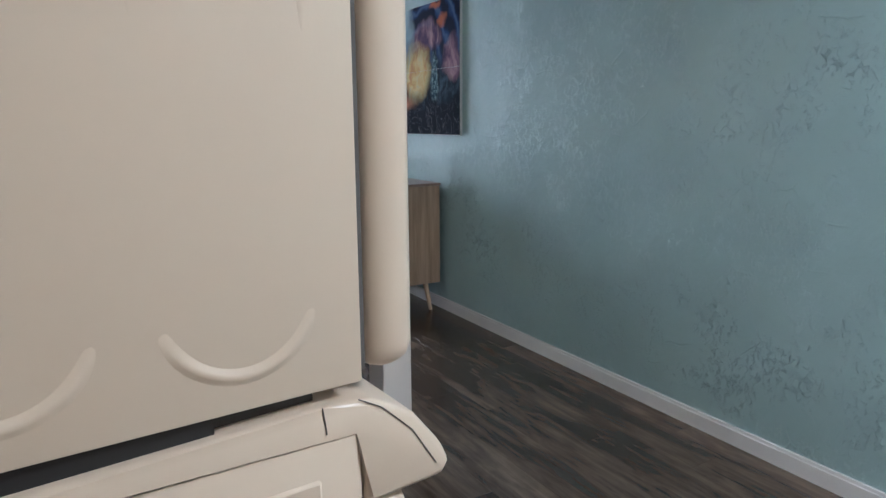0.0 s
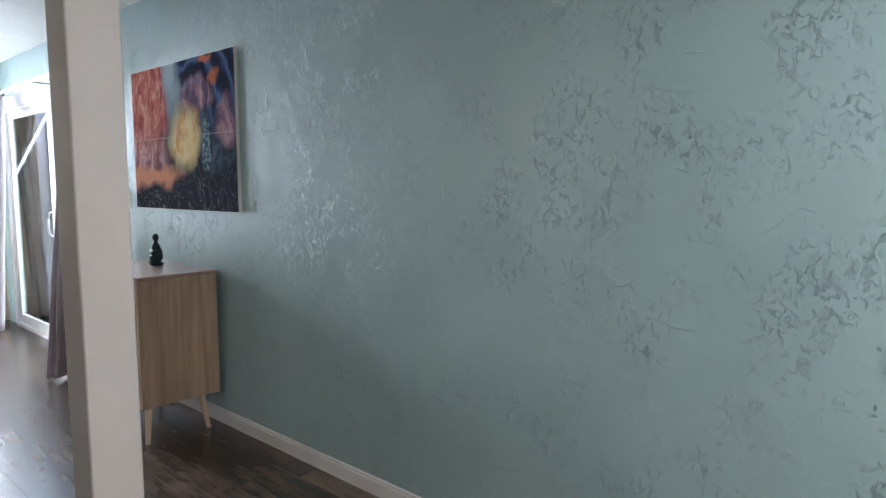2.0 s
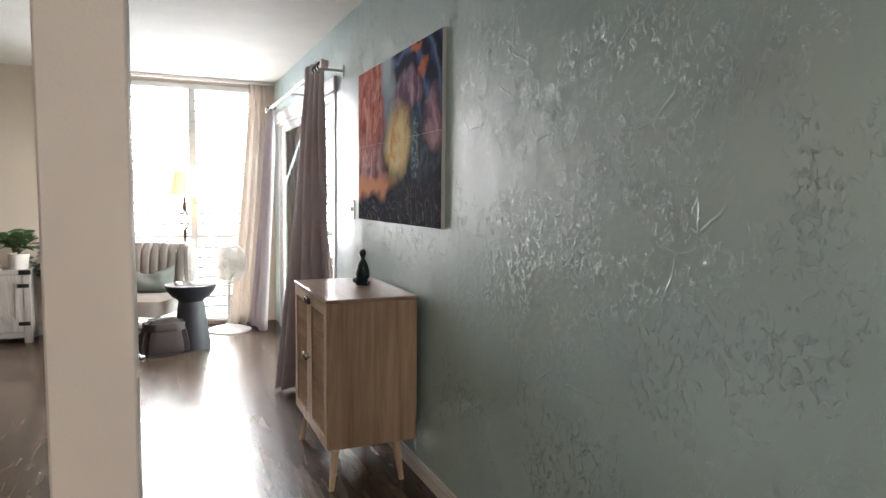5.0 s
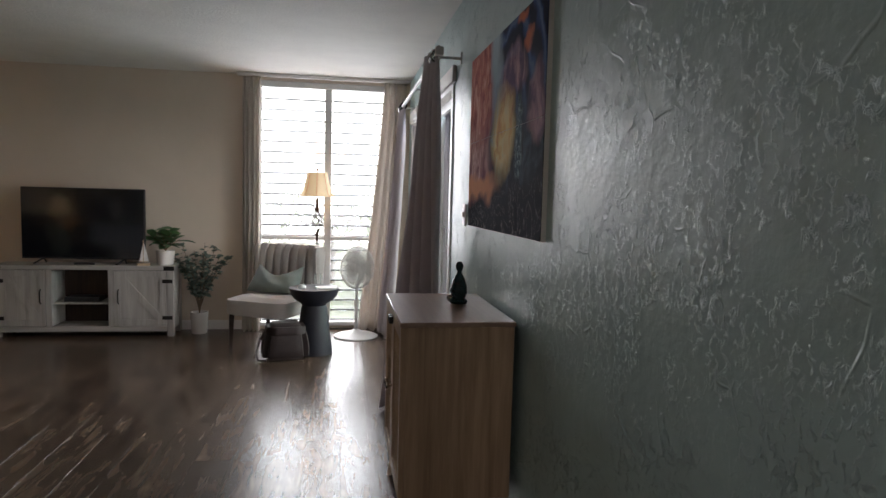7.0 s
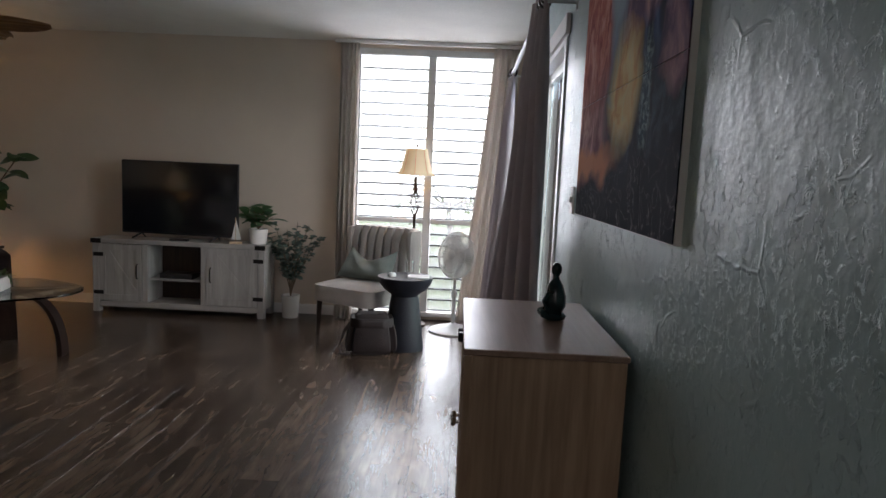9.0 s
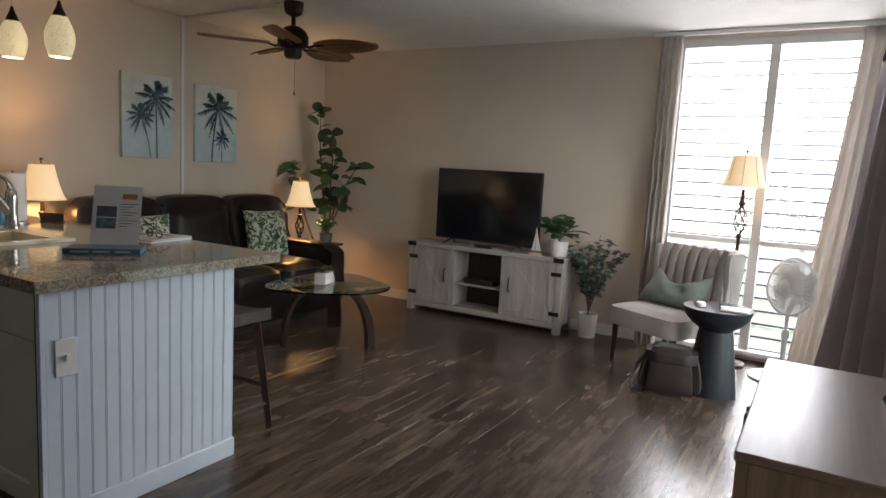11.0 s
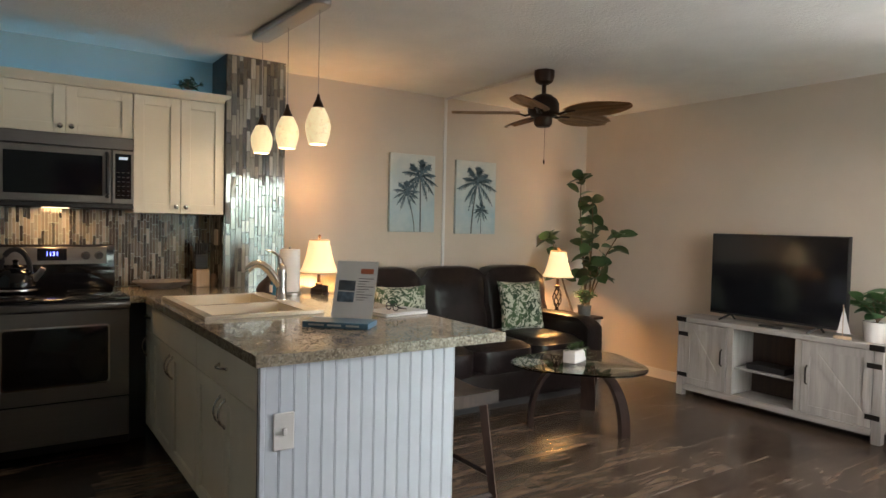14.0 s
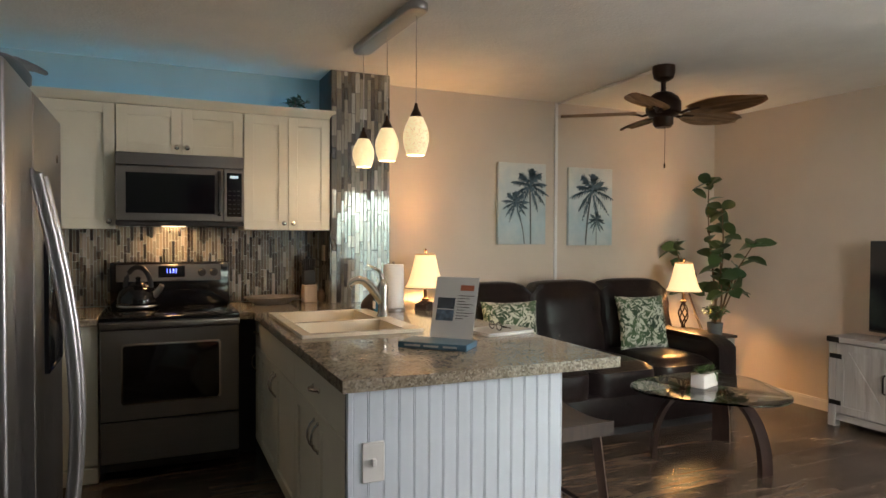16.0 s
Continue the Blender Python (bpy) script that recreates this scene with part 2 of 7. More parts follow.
def island_mat(name, stops, rough=0.15, metal=0.0, by_object=False):
    m, nt, b = nodes_of(name, rough, metal)
    if by_object:
        src = nt.nodes.new("ShaderNodeObjectInfo").outputs["Random"]
    else:
        src = nt.nodes.new("ShaderNodeNewGeometry").outputs["Random Per Island"]
    r = nt.nodes.new("ShaderNodeValToRGB")
    r.color_ramp.interpolation = "CONSTANT"
    els = r.color_ramp.elements
    while len(els) < len(stops):
        els.new(0.5)
    for e, (p, c) in zip(els, stops):
        e.position, e.color = p, (*c, 1)
    nt.links.new(src, r.inputs[0])
    b.inputs["IOR"].default_value = 2.3
    v = coords(nt, (60, 60, 9))
    streak = noise_fac(nt, v, 1.0, 4.0)
    nt.links.new(mixc(nt, 0.45, r.outputs[0], ramp(nt, streak, [(0.3, (0.25, 0.22, 0.2)), (0.7, (1, 0.98, 0.95))]), "MULTIPLY"), b.inputs["Base Color"])
    bump(nt, b, streak, 0.05, 0.002)
    return m


def leather():
    m, nt, b = nodes_of("leather", 0.32, 0.0, (0.016, 0.012, 0.012))
    b.inputs["Specular IOR Level"].default_value = 0.28
    v = coords(nt)
    vo = add(nt, "ShaderNodeTexVoronoi", Scale=170.0)
    nt.links.new(v, vo.inputs["Vector"])
    wr = noise_fac(nt, v, 9.0, 5.0, 0.6, 1.0)
    h = math_node(nt, "ADD", math_node(nt, "MULTIPLY", vo.outputs[0], 0.12), math_node(nt, "MULTIPLY", wr, 0.9))
    bump(nt, b, h, 0.35, 0.012)
    nt.links.new(ramp(nt, wr, [(0.3, (0.007, 0.005, 0.005)), (0.75, (0.016, 0.011, 0.011))]), b.inputs["Base Color"])
    r = nt.nodes.new("ShaderNodeMapRange")
    r.inputs[3].default_value, r.inputs[4].default_value = 0.22, 0.40
    nt.links.new(wr, r.inputs[0])
    nt.links.new(r.outputs[0], b.inputs["Roughness"])
    return m


def leaf_print(name, cream, g0, g1, scale):
    """Cloth printed with overlapping leaves."""
    m = fabric(name, cream)
    nt = m.node_tree
    b = nt.nodes["Principled BSDF"]
    v = coords(nt)
    n = nt.nodes.new("ShaderNodeTexNoise")
    n.inputs["Scale"].default_value = scale * 0.8
    nt.links.new(v, n.inputs["Vector"])
    va = nt.nodes.new("ShaderNodeVectorMath")
    va.operation = "MULTIPLY_ADD"
    va.inputs[1].default_value = (0.12, 0.12, 0.12)
    nt.links.new(n.outputs["Color"], va.inputs[0])
    nt.links.new(v, va.inputs[2])
    w = add(nt, "ShaderNodeTexWave", Scale=scale * 1.6, Distortion=7.0, Detail=2.0)
    nt.links.new(va.outputs[0], w.inputs["Vector"])
    vo = add(nt, "ShaderNodeTexVoronoi", Scale=scale)
    nt.links.new(va.outputs[0], vo.inputs["Vector"])
    sep = nt.nodes.new("ShaderNodeSeparateColor")
    nt.links.new(vo.outputs["Color"], sep.inputs[0])
    green = ramp(nt, sep.outputs[0], [(0.1, g0), (0.9, g1)])
    mask = ramp(nt, noise_fac(nt, va.outputs[0], scale * 2.4, 3.0, 0.6, 2.5), [(0.46, (0, 0, 0)), (0.51, (1, 1, 1))])
    nt.links.new(mixc(nt, mask, cream, green), b.inputs["Base Color"])
    return m


WALL_GREEN = stucco_paint("stucco_paint", (0.36, 0.49, 0.49))
WALL_BEIGE = plain("beige_wall_paint", (0.62, 0.53, 0.44), 0.75, 0, 0.04, 2.0, 160, 0.12)
WALL_BLUE = plain("blue_wall_paint", (0.38, 0.48, 0.48), 0.7, 0, 0.05, 2.0, 160, 0.12)
CEIL = plain("textured_ceiling_paint", (0.72, 0.70, 0.65), 0.9, 0, 0.05, 3.0, 55, 0.9)
WHITE = plain("white_trim_paint", (0.74, 0.72, 0.70), 0.4, 0, 0.04, 5, 200, 0.05)
POSTW = plain("white_post_paint", (0.66, 0.61, 0.57), 0.5, 0, 0.04, 4, 150, 0.08)
CREAM = plain("cream_cabinet_paint", (0.70, 0.66, 0.54), 0.38, 0, 0.04, 4, 180, 0.05)
BEAD = plain("white_beadboard_paint", (0.60, 0.67, 0.74), 0.4, 0, 0.04, 5, 180, 0.05)
ENAMEL = plain("white_enamel", (0.60, 0.50, 0.39), 0.33, 0, 0.015, 2, 260, 0.02, 0.02)
PLANK = vinyl_plank()
GRANITE = granite()
STEEL = brushed("brushed_steel", (0.42, 0.40, 0.39), 0.32, "X")
STEELZ = brushed("brushed_steel_upright", (0.34, 0.34, 0.34), 0.28, "Z")
CHROME = brushed("satin_nickel", (0.66, 0.62, 0.57), 0.2, "Z")
BLACKG = plain("black_glass", (0.004, 0.004, 0.005), 0.10, 0, 0.1, 4, 200, 0.0, 0.02)
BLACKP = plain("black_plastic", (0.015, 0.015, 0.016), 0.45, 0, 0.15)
BLACKM = plain("black_iron", (0.018, 0.016, 0.015), 0.45, 0.6, 0.2)
OAK = wood("light_oak_laminate", (0.27, 0.18, 0.115), (0.47, 0.335, 0.225), "Z", 0.42)
OAKY = wood("light_oak_top", (0.25, 0.165, 0.125), (0.34, 0.24, 0.185), "Y", 0.28)
OAKLEG = wood("pale_leg_wood", (0.45, 0.32, 0.20), (0.58, 0.43, 0.29), "Z", 0.45)
GREYW = wood("whitewashed_wood", (0.29, 0.275, 0.255), (0.41, 0.39, 0.365), "X", 0.6, 1.0, 0.2)
ESPRESSO = wood("espresso_wood", (0.010, 0.006, 0.005), (0.028, 0.016, 0.012), "Z", 0.3)
WALNUT = wood("dark_walnut", (0.022, 0.012, 0.009), (0.055, 0.030, 0.021), "Z", 0.4)
LEATHER = leather()
LEAF = leaf_mat("broad_leaf", (0.02, 0.05, 0.018), (0.07, 0.13, 0.045), 0.35)
EUCA = leaf_mat("eucalyptus_leaf", (0.05, 0.085, 0.07), (0.13, 0.18, 0.15), 0.6)
FERN = leaf_mat("pot_leaf", (0.03, 0.09, 0.03), (0.09, 0.19, 0.07), 0.5)
BARK = plain("bark", (0.16, 0.11, 0.07), 0.85, 0, 0.3, 20, 90, 0.5)
DRAPE = fabric("mauve_drape", (0.46, 0.41, 0.43), 300, 0.06, 0.85, 0.3, 0.15)
DRAPEB = fabric("beige_drape", (0.58, 0.535, 0.485), 300, 0.06, 0.85, 0.3, 0.40)
UPHOL = fabric("grey_linen", (0.44, 0.41, 0.38), 240)
TEAL = fabric("teal_cloth", (0.17, 0.20, 0.185), 240, 0.25)
LEAFCLOTH = leaf_print("leaf_print_cloth", (0.50, 0.52, 0.42), (0.012, 0.04, 0.02), (0.07, 0.13, 0.06), 5.5)
NAVY = plain("dark_blue_lacquer", (0.009, 0.011, 0.017), 0.5, 0, 0.2, 8, 60, 0.25)
BAGL = plain("brown_bag_leather", (0.020, 0.013, 0.012), 0.62, 0, 0.25, 9, 90, 0.4)
PORC = plain("white_ceramic", (0.74, 0.71, 0.68), 0.22, 0, 0.03)
ALMOND = plain("almond_sink", (0.68, 0.60, 0.47), 0.2, 0, 0.03)
WPLAST = plain("white_plastic", (0.70, 0.70, 0.68), 0.4, 0, 0.03)
SOIL = plain("soil", (0.04, 0.03, 0.02), 0.95, 0, 0.4, 40, 120, 0.8)
GROUT = plain("grout", (0.09, 0.085, 0.08), 0.9, 0, 0.1)
UNDER = plain("plank_joint", (0.012, 0.01, 0.009), 0.9)
CLEAR = glass("clear_glass")
TABLEGLASS = glass("table_glass", (0.80, 0.92, 0.88))
PANE = thin_glass("window_pane", (0.88, 0.95, 0.93), 0.03)
LOUVRE = thin_glass("louvre_pane", (0.84, 0.86, 0.85), 0.04)
lv = LOUVRE.node_tree
lv_mix = lv.nodes.new("ShaderNodeMixShader")
lv_tr = lv.nodes.new("ShaderNodeBsdfTranslucent")
lv_tr.inputs[0].default_value = (0.85, 0.88, 0.86, 1)
lv_mix.inputs[0].default_value = 0.07
lv.links.new(lv.nodes["Material Output"].inputs[0].links[0].from_socket, lv_mix.inputs[1])
lv.links.new(lv_tr.outputs[0], lv_mix.inputs[2])
lv.links.new(lv_mix.outputs[0], lv.nodes["Material Output"].inputs[0])
ACRYL = thin_glass("acrylic", (0.98, 0.985, 0.99), 0.035, True)
PAPER = plain("paper", (0.78, 0.77, 0.75), 0.8, 0, 0.02)
BULB = glow("bulb_glass", (1.0, 0.72, 0.42), 6.0)
TASKLAMP = glow("task_lamp_lens", (1.0, 0.78, 0.50), 2.2)
LED = glow("led_strip", (0.06, 0.55, 1.0), 4.0)
SHADE = shade_cloth("lit_lampshade", (1.0, 0.68, 0.32), 0.75)


# ---- mesh helpers ----
def box(bm, x0, y0, z0, x1, y1, z1, bev=0.0, seg=1):
    vs = [bm.verts.new(p) for p in ((x0, y0, z0), (x1, y0, z0), (x1, y1, z0), (x0, y1, z0), (x0, y0, z1), (x1, y0, z1), (x1, y1, z1), (x0, y1, z1))]
    fs = [bm.faces.new([vs[i] for i in f]) for f in ((3, 2, 1, 0), (4, 5, 6, 7), (0, 1, 5, 4), (1, 2, 6, 5), (2, 3, 7, 6), (3, 0, 4, 7))]
    if bev:
        es = list({e for f in fs for e in f.edges})
        bmesh.ops.bevel(bm, geom=es, offset=bev, segments=seg, affect="EDGES", profile=0.5)
    return vs


def lathe(bm, profile, seg=28, m=None, closed=True):
    """Turns (radius, height) pairs about z."""
    rings = []
    start = len(bm.verts)
    for r, z in profile:
        rings.append([bm.verts.new((max(r, 1e-4) * math.cos(2 * math.pi * i / seg), max(r, 1e-4) * math.sin(2 * math.pi * i / seg), z)) for i in range(seg)])
    for a, b in zip(rings, rings[1:]):
        for i in range(seg):
            j = (i + 1) % seg
            bm.faces.new((a[i], a[j], b[j], b[i]))
    if closed:
        bm.faces.new(rings[0][::-1])
        bm.faces.new(rings[-1])
    if m is not None:
        for ring in rings:
            for v in ring:
                v.co = m @ v.co
    return rings


def tube(bm, pts, r, seg=10, taper=None, flat=1.0):
    """A round bar along points; taper: radius at the end; flat squeezes one way."""
    pts = [Vector(p) for p in pts]
    rings = []
    up = Vector((0, 0, 1))
    for i, p in enumerate(pts):
        d = (pts[min(i + 1, len(pts) - 1)] - pts[max(i - 1, 0)]).normalized()
        ref = up if abs(d.dot(up)) < 0.93 else Vector((1, 0, 0))
        a = d.cross(ref).normalized()
        b = d.cross(a).normalized()
        k = i / max(1, len(pts) - 1)
        rr = r if taper is None else r + (taper - r) * k
        rings.append([bm.verts.new(p + a * rr * math.cos(2 * math.pi * j / seg) + b * rr * flat * math.sin(2 * math.pi * j / seg)) for j in range(seg)])
    for x, y in zip(rings, rings[1:]):
        for j in range(seg):
            k = (j + 1) % seg
            bm.faces.new((x[j], x[k], y[k], y[j]))
    bm.faces.new(rings[0][::-1])
    bm.faces.new(rings[-1])


def cyl(bm, a, b, r, r2=None, seg=16):
    tube(bm, (a, b), r, seg, r if r2 is None else r2)


def outline(bm, pts, z0, z1, bev=0.0, seg=2):
    """A slab with the given plan."""
    lo = [bm.verts.new((x, y, z0)) for x, y in pts]
    hi = [bm.verts.new((x, y, z1)) for x, y in pts]
    f1 = bm.faces.new(lo[::-1])
    f2 = bm.faces.new(hi)
    n = len(pts)
    for i in range(n):
        j = (i + 1) % n
        bm.faces.new((lo[i], lo[j], hi[j], hi[i]))
    if bev:
        bmesh.ops.bevel(bm, geom=list(set(f1.edges) | set(f2.edges)), offset=bev, segments=seg, affect="EDGES", profile=0.5)


def cushion(bm, x0, y0, z0, x1, y1, z1, puff=0.03, n=8, bev=0.03):
    """A stuffed block: bevelled, with swollen faces."""
    tmp = bmesh.new()
    box(tmp, x0, y0, z0, x1, y1, z1)
    bmesh.ops.subdivide_edges(tmp, edges=tmp.edges[:], cuts=n, use_grid_fill=True)
    c = Vector(((x0 + x1) / 2, (y0 + y1) / 2, (z0 + z1) / 2))
    h = Vector(((x1 - x0) / 2, (y1 - y0) / 2, (z1 - z0) / 2))
    for v in tmp.verts:
        q = [(v.co[i] - c[i]) / h[i] for i in range(3)]
        for i in range(3):
            if abs(abs(q[i]) - 1) < 1e-4:
                o = [abs(q[j]) for j in range(3) if j != i]
                v.co[i] += math.copysign(puff * (1 - o[0] ** 4) * (1 - o[1] ** 4), q[i])
        e = sorted((abs(t) for t in q), reverse=True)
        if e[1] > 0.999:
            for i in range(3):
                if abs(q[i]) > 0.999:
                    v.co[i] -= math.copysign(bev * 0.5, q[i])
    me = bpy.data.meshes.new("tmp")
    tmp.to_mesh(me)
    tmp.free()
    bm.from_mesh(me)
    bpy.data.meshes.remove(me)


def finish(name, bm, mat, smooth=None):
    bmesh.ops.recalc_face_normals(bm, faces=bm.faces)
    me = bpy.data.meshes.new(name)
    bm.to_mesh(me)
    bm.free()
    me.materials.append(mat)
    if smooth is None:
        smooth = 40
    if smooth:
        me.shade_smooth()
        me.set_sharp_from_angle(angle=radians(smooth))
    return new(name, me)


def part(name, bm, mat, parent, label="", smooth=None):
    ob = finish(name, bm, mat, smooth)
    ob.parent = parent
    if label:
        tagged(ob, label)
    return ob


def thing(name, label, category, at=(0, 0, 0), turn=0, group="", kind=""):
    ob = new(name)
    ob.matrix_world = pose(*at, 0, 0, turn)
    bpy.context.view_layer.update()
    return tagged(ob, label, category, group, kind)


def solid(name, bm, mat, label, category, kind="", smooth=None, group=""):
    return tagged(finish(name, bm, mat, smooth), label, category, group, kind)


def one_box(x0, y0, z0, x1, y1, z1, bev=0.0, seg=1):
    bm = bmesh.new()
    box(bm, x0, y0, z0, x1, y1, z1, bev, seg)
    return bm


def structure(name, bm, mat, label, category):
    return solid(name, bm, mat, label, category, "structure")


# ---- structure ----
CZ = 2.5
floor = structure("floor", one_box(-3.0, -1.7, -0.12, 2.75, 8.35, -0.006), UNDER, "dark wood-look vinyl plank floor", "floor")
structure("ceiling", one_box(-3.0, -1.7, CZ, 2.75, 8.35, CZ + 0.12), CEIL, "off-white textured ceiling with a light stipple", "ceiling")
bm = bmesh.new()
box(bm, 2.57, -1.7, -0.1, 2.72, 5.60, CZ)
box(bm, 2.57, 7.92, -0.1, 2.72, 8.35, CZ)
box(bm, 2.57, 5.60, 2.10, 2.72, 7.92, CZ)
wall_e = structure("wall_east", bm, WALL_GREEN, "blue-green painted wall in hand-trowelled stucco", "wall")
bm = bmesh.new()
box(bm, -3.0, 8.2, -0.1, 1.08, 8.35, CZ)
box(bm, 2.40, 8.2, -0.1, 2.57, 8.35, CZ)
box(bm, 1.08, 8.2, 2.44, 2.40, 8.35, CZ)
box(bm, 1.08, 8.2, -0.1, 2.40, 8.35, 0.04)
structure("wall_north", bm, WALL_BEIGE, "plain beige painted wall behind the television", "wall")
structure("wall_west", one_box(-2.75, 4.82, -0.1, -2.58, 8.2, CZ), WALL_BEIGE, "plain beige painted wall behind the sofa", "wall")
structure("wall_kitchen", one_box(-2.81, 1.95, -0.1, -2.66, 4.82, CZ), WALL_BLUE, "blue-grey painted kitchen wall above the cabinets", "wall")
structure("wall_fridge", one_box(-2.66, 1.95, -0.1, -0.62, 2.05, CZ), WALL_BLUE, "painted partition wall behind the refrigerator", "wall")
structure("wall_laundry", one_box(-0.20, -1.55, -0.1, -0.10, 2.28, CZ), WALL_BEIGE, "painted wall behind the laundry stack", "wall")
structure("wall_laundry_return", one_box(-0.62, 1.95, -0.1, -0.20, 2.05, CZ), WALL_BEIGE, "painted wall return beside the laundry", "wall")
structure("wall_south", one_box(-0.20, -1.7, -0.1, 2.57, -1.55, CZ), WALL_BEIGE, "painted wall at the end of the hall", "wall")
structure("tile_column", one_box(-2.66, 4.414, -0.1, -2.316, 4.82, CZ), GROUT, "square column at the kitchen's end", "column")
bm = bmesh.new()
box(bm, 2.555, -1.55, 0.0, 2.57, 5.52, 0.064)
box(bm, 2.559, -1.55, 0.064, 2.57, 5.52, 0.077)
structure("baseboard_east", bm, WHITE, "white painted baseboard", "baseboard")
bm = bmesh.new()
box(bm, -2.58, 8.185, 0.0, 1.05, 8.2, 0.075)
box(bm, -2.58, 8.19, 0.075, 1.05, 8.2, 0.09)
structure("baseboard_north", bm, WHITE, "white painted baseboard", "baseboard")
structure("baseboard_west", one_box(-2.58, 4.82, 0.0, -2.565, 8.185, 0.09, 0.003), WHITE, "white painted baseboard", "baseboard")

# support post with a moulded foot
post = thing("post", "square white painted support post with a moulded foot", "post", kind="structure")
part("shaft", one_box(1.278, 2.245, 0, 1.400, 2.37, CZ, 0.004), POSTW, post)
bm = bmesh.new()
box(bm, 1.263, 2.230, 0, 1.415, 2.385, 0.075, 0.004)
box(bm, 1.270, 2.237, 0.075, 1.408, 2.378, 0.10, 0.006, 2)
part("foot_moulding", bm, WHITE, post)

# surface raceway up the wall and across the ceiling to the fan
race = thing("raceway", "white surface-mounted wire raceway up the wall to the fan", "raceway", kind="structure")
part("wall_run", one_box(-2.58, 6.385, 0.3, -2.565, 6.415, CZ - 0.002, 0.003), WHITE, race)
bm = bmesh.new()
n = 10
pa, pb = Vector((-2.565, 6.41, CZ - 0.009)), Vector((-1.36, 6.38, CZ - 0.009))
tube(bm, [pa + (pb - pa) * i / n for i in range(n + 1)], 0.011, 6)
part("ceiling_run", bm, WHITE, race)


def jalousie():
    w = thing("window_1", "tall two-light jalousie window with glass louvres", "window", kind="structure")
    for x0, x1, n in ((1.08, 1.12, ""), (1.725, 1.795, ""), (2.36, 2.40, "")):
        part("window_frame", one_box(x0, 8.2, 0.04, x1, 8.29, 2.44, 0.005), ALU, w)
    part("window_head", one_box(1.06, 8.19, 2.39, 2.42, 8.29, 2.45, 0.005), ALU, w)
    part("window_sill", one_box(1.06, 8.15, 0.035, 2.42, 8.29, 0.075, 0.008, 2), WHITE, w)
    for x0, x1 in ((1.12, 1.725), (1.795, 2.36)):
        part("transom", one_box(x0, 8.21, 0.895, x1, 8.28, 0.935, 0.004), ALU, w)
    me = None
    for x0, x1 in ((1.12, 1.725), (1.795, 2.36)):
        for z0, z1, cnt in ((0.075, 0.895, 8), (0.935, 2.39, 14)):
            h = (z1 - z0) / cnt
            for i in range(cnt):
                b = bmesh.new()
                L = x1 - x0 - 0.004
                box(b, -L / 2, -0.003, -h * 0.53, L / 2, 0.003, h * 0.53)
                s = part("louvre", b, LOUVRE, w, smooth=0)
                s.matrix_basis = pose((x0 + x1) / 2, 8.25, z0 + h * (i + 0.5), 24)
                s.visible_shadow = False
                b = bmesh.new()
                box(b, -L / 2, -0.008, -0.009, L / 2, 0.008, 0.008)
                part("louvre_clip", b, CLIP, s, smooth=0).matrix_basis = pose(0, 0, -h * 0.53)
    return w


# louvre clips: backlit darkness put into the colour instead of plain aluminium
CLIP = plain("backlit_louvre_edge", (0.03, 0.033, 0.03), 0.5)
ALU = plain("painted_aluminium", (0.55, 0.56, 0.55), 0.4, 0.3, 0.06)
jalousie()


def slider():
    w = thing("door_1", "white framed sliding glass balcony door, part open", "sliding door", kind="structure")
    bm = bmesh.new()
    box(bm, 2.56, 5.60, 0.0, 2.66, 5.66, 2.10)
    box(bm, 2.56, 7.86, 0.0, 2.66, 7.92, 2.10)
    box(bm, 2.56, 5.66, 2.03, 2.66, 7.86, 2.10)
    box(bm, 2.55, 5.66, 0.0, 2.66, 7.86, 0.03)
    part("door_frame", bm, WHITE, w)
    part("door_casing", one_box(2.545, 5.55, 2.06, 2.57, 7.97, 2.16, 0.005), WHITE, w)
    for y0, y1, x in ((6.70, 7.86, 2.60), (5.66, 6.78, 2.64)):
        bm = bmesh.new()
        for a in ((y0, y0 + 0.055, 0.03, 2.03), (y1 - 0.055, y1, 0.03, 2.03), (y0 + 0.055, y1 - 0.055, 1.97, 2.03), (y0 + 0.055, y1 - 0.055, 0.03, 0.11)):
            box(bm, x - 0.015, a[0], a[2], x + 0.015, a[1], a[3])
        sash = part("sash", bm, WHITE, w)
        pane = part("pane", one_box(x - 0.003, y0 + 0.05, 0.10, x + 0.003, y1 - 0.05, 1.98), SLIDEPANE, sash)
        pane.visible_shadow = False
    bm = bmesh.new()
    tube(bm, [(2.585, 6.735, 0.92), (2.555, 6.735, 0.93), (2.545, 6.735, 0.99), (2.545, 6.735, 1.06), (2.555, 6.735, 1.12), (2.585, 6.735, 1.13)], 0.009, 8)
    part("handle", bm, WPLAST, w, "white D-shaped pull handle")
    return w


SLIDEPANE = thin_glass("slider_pane", (0.74, 0.84, 0.80), 0.08)
slider()


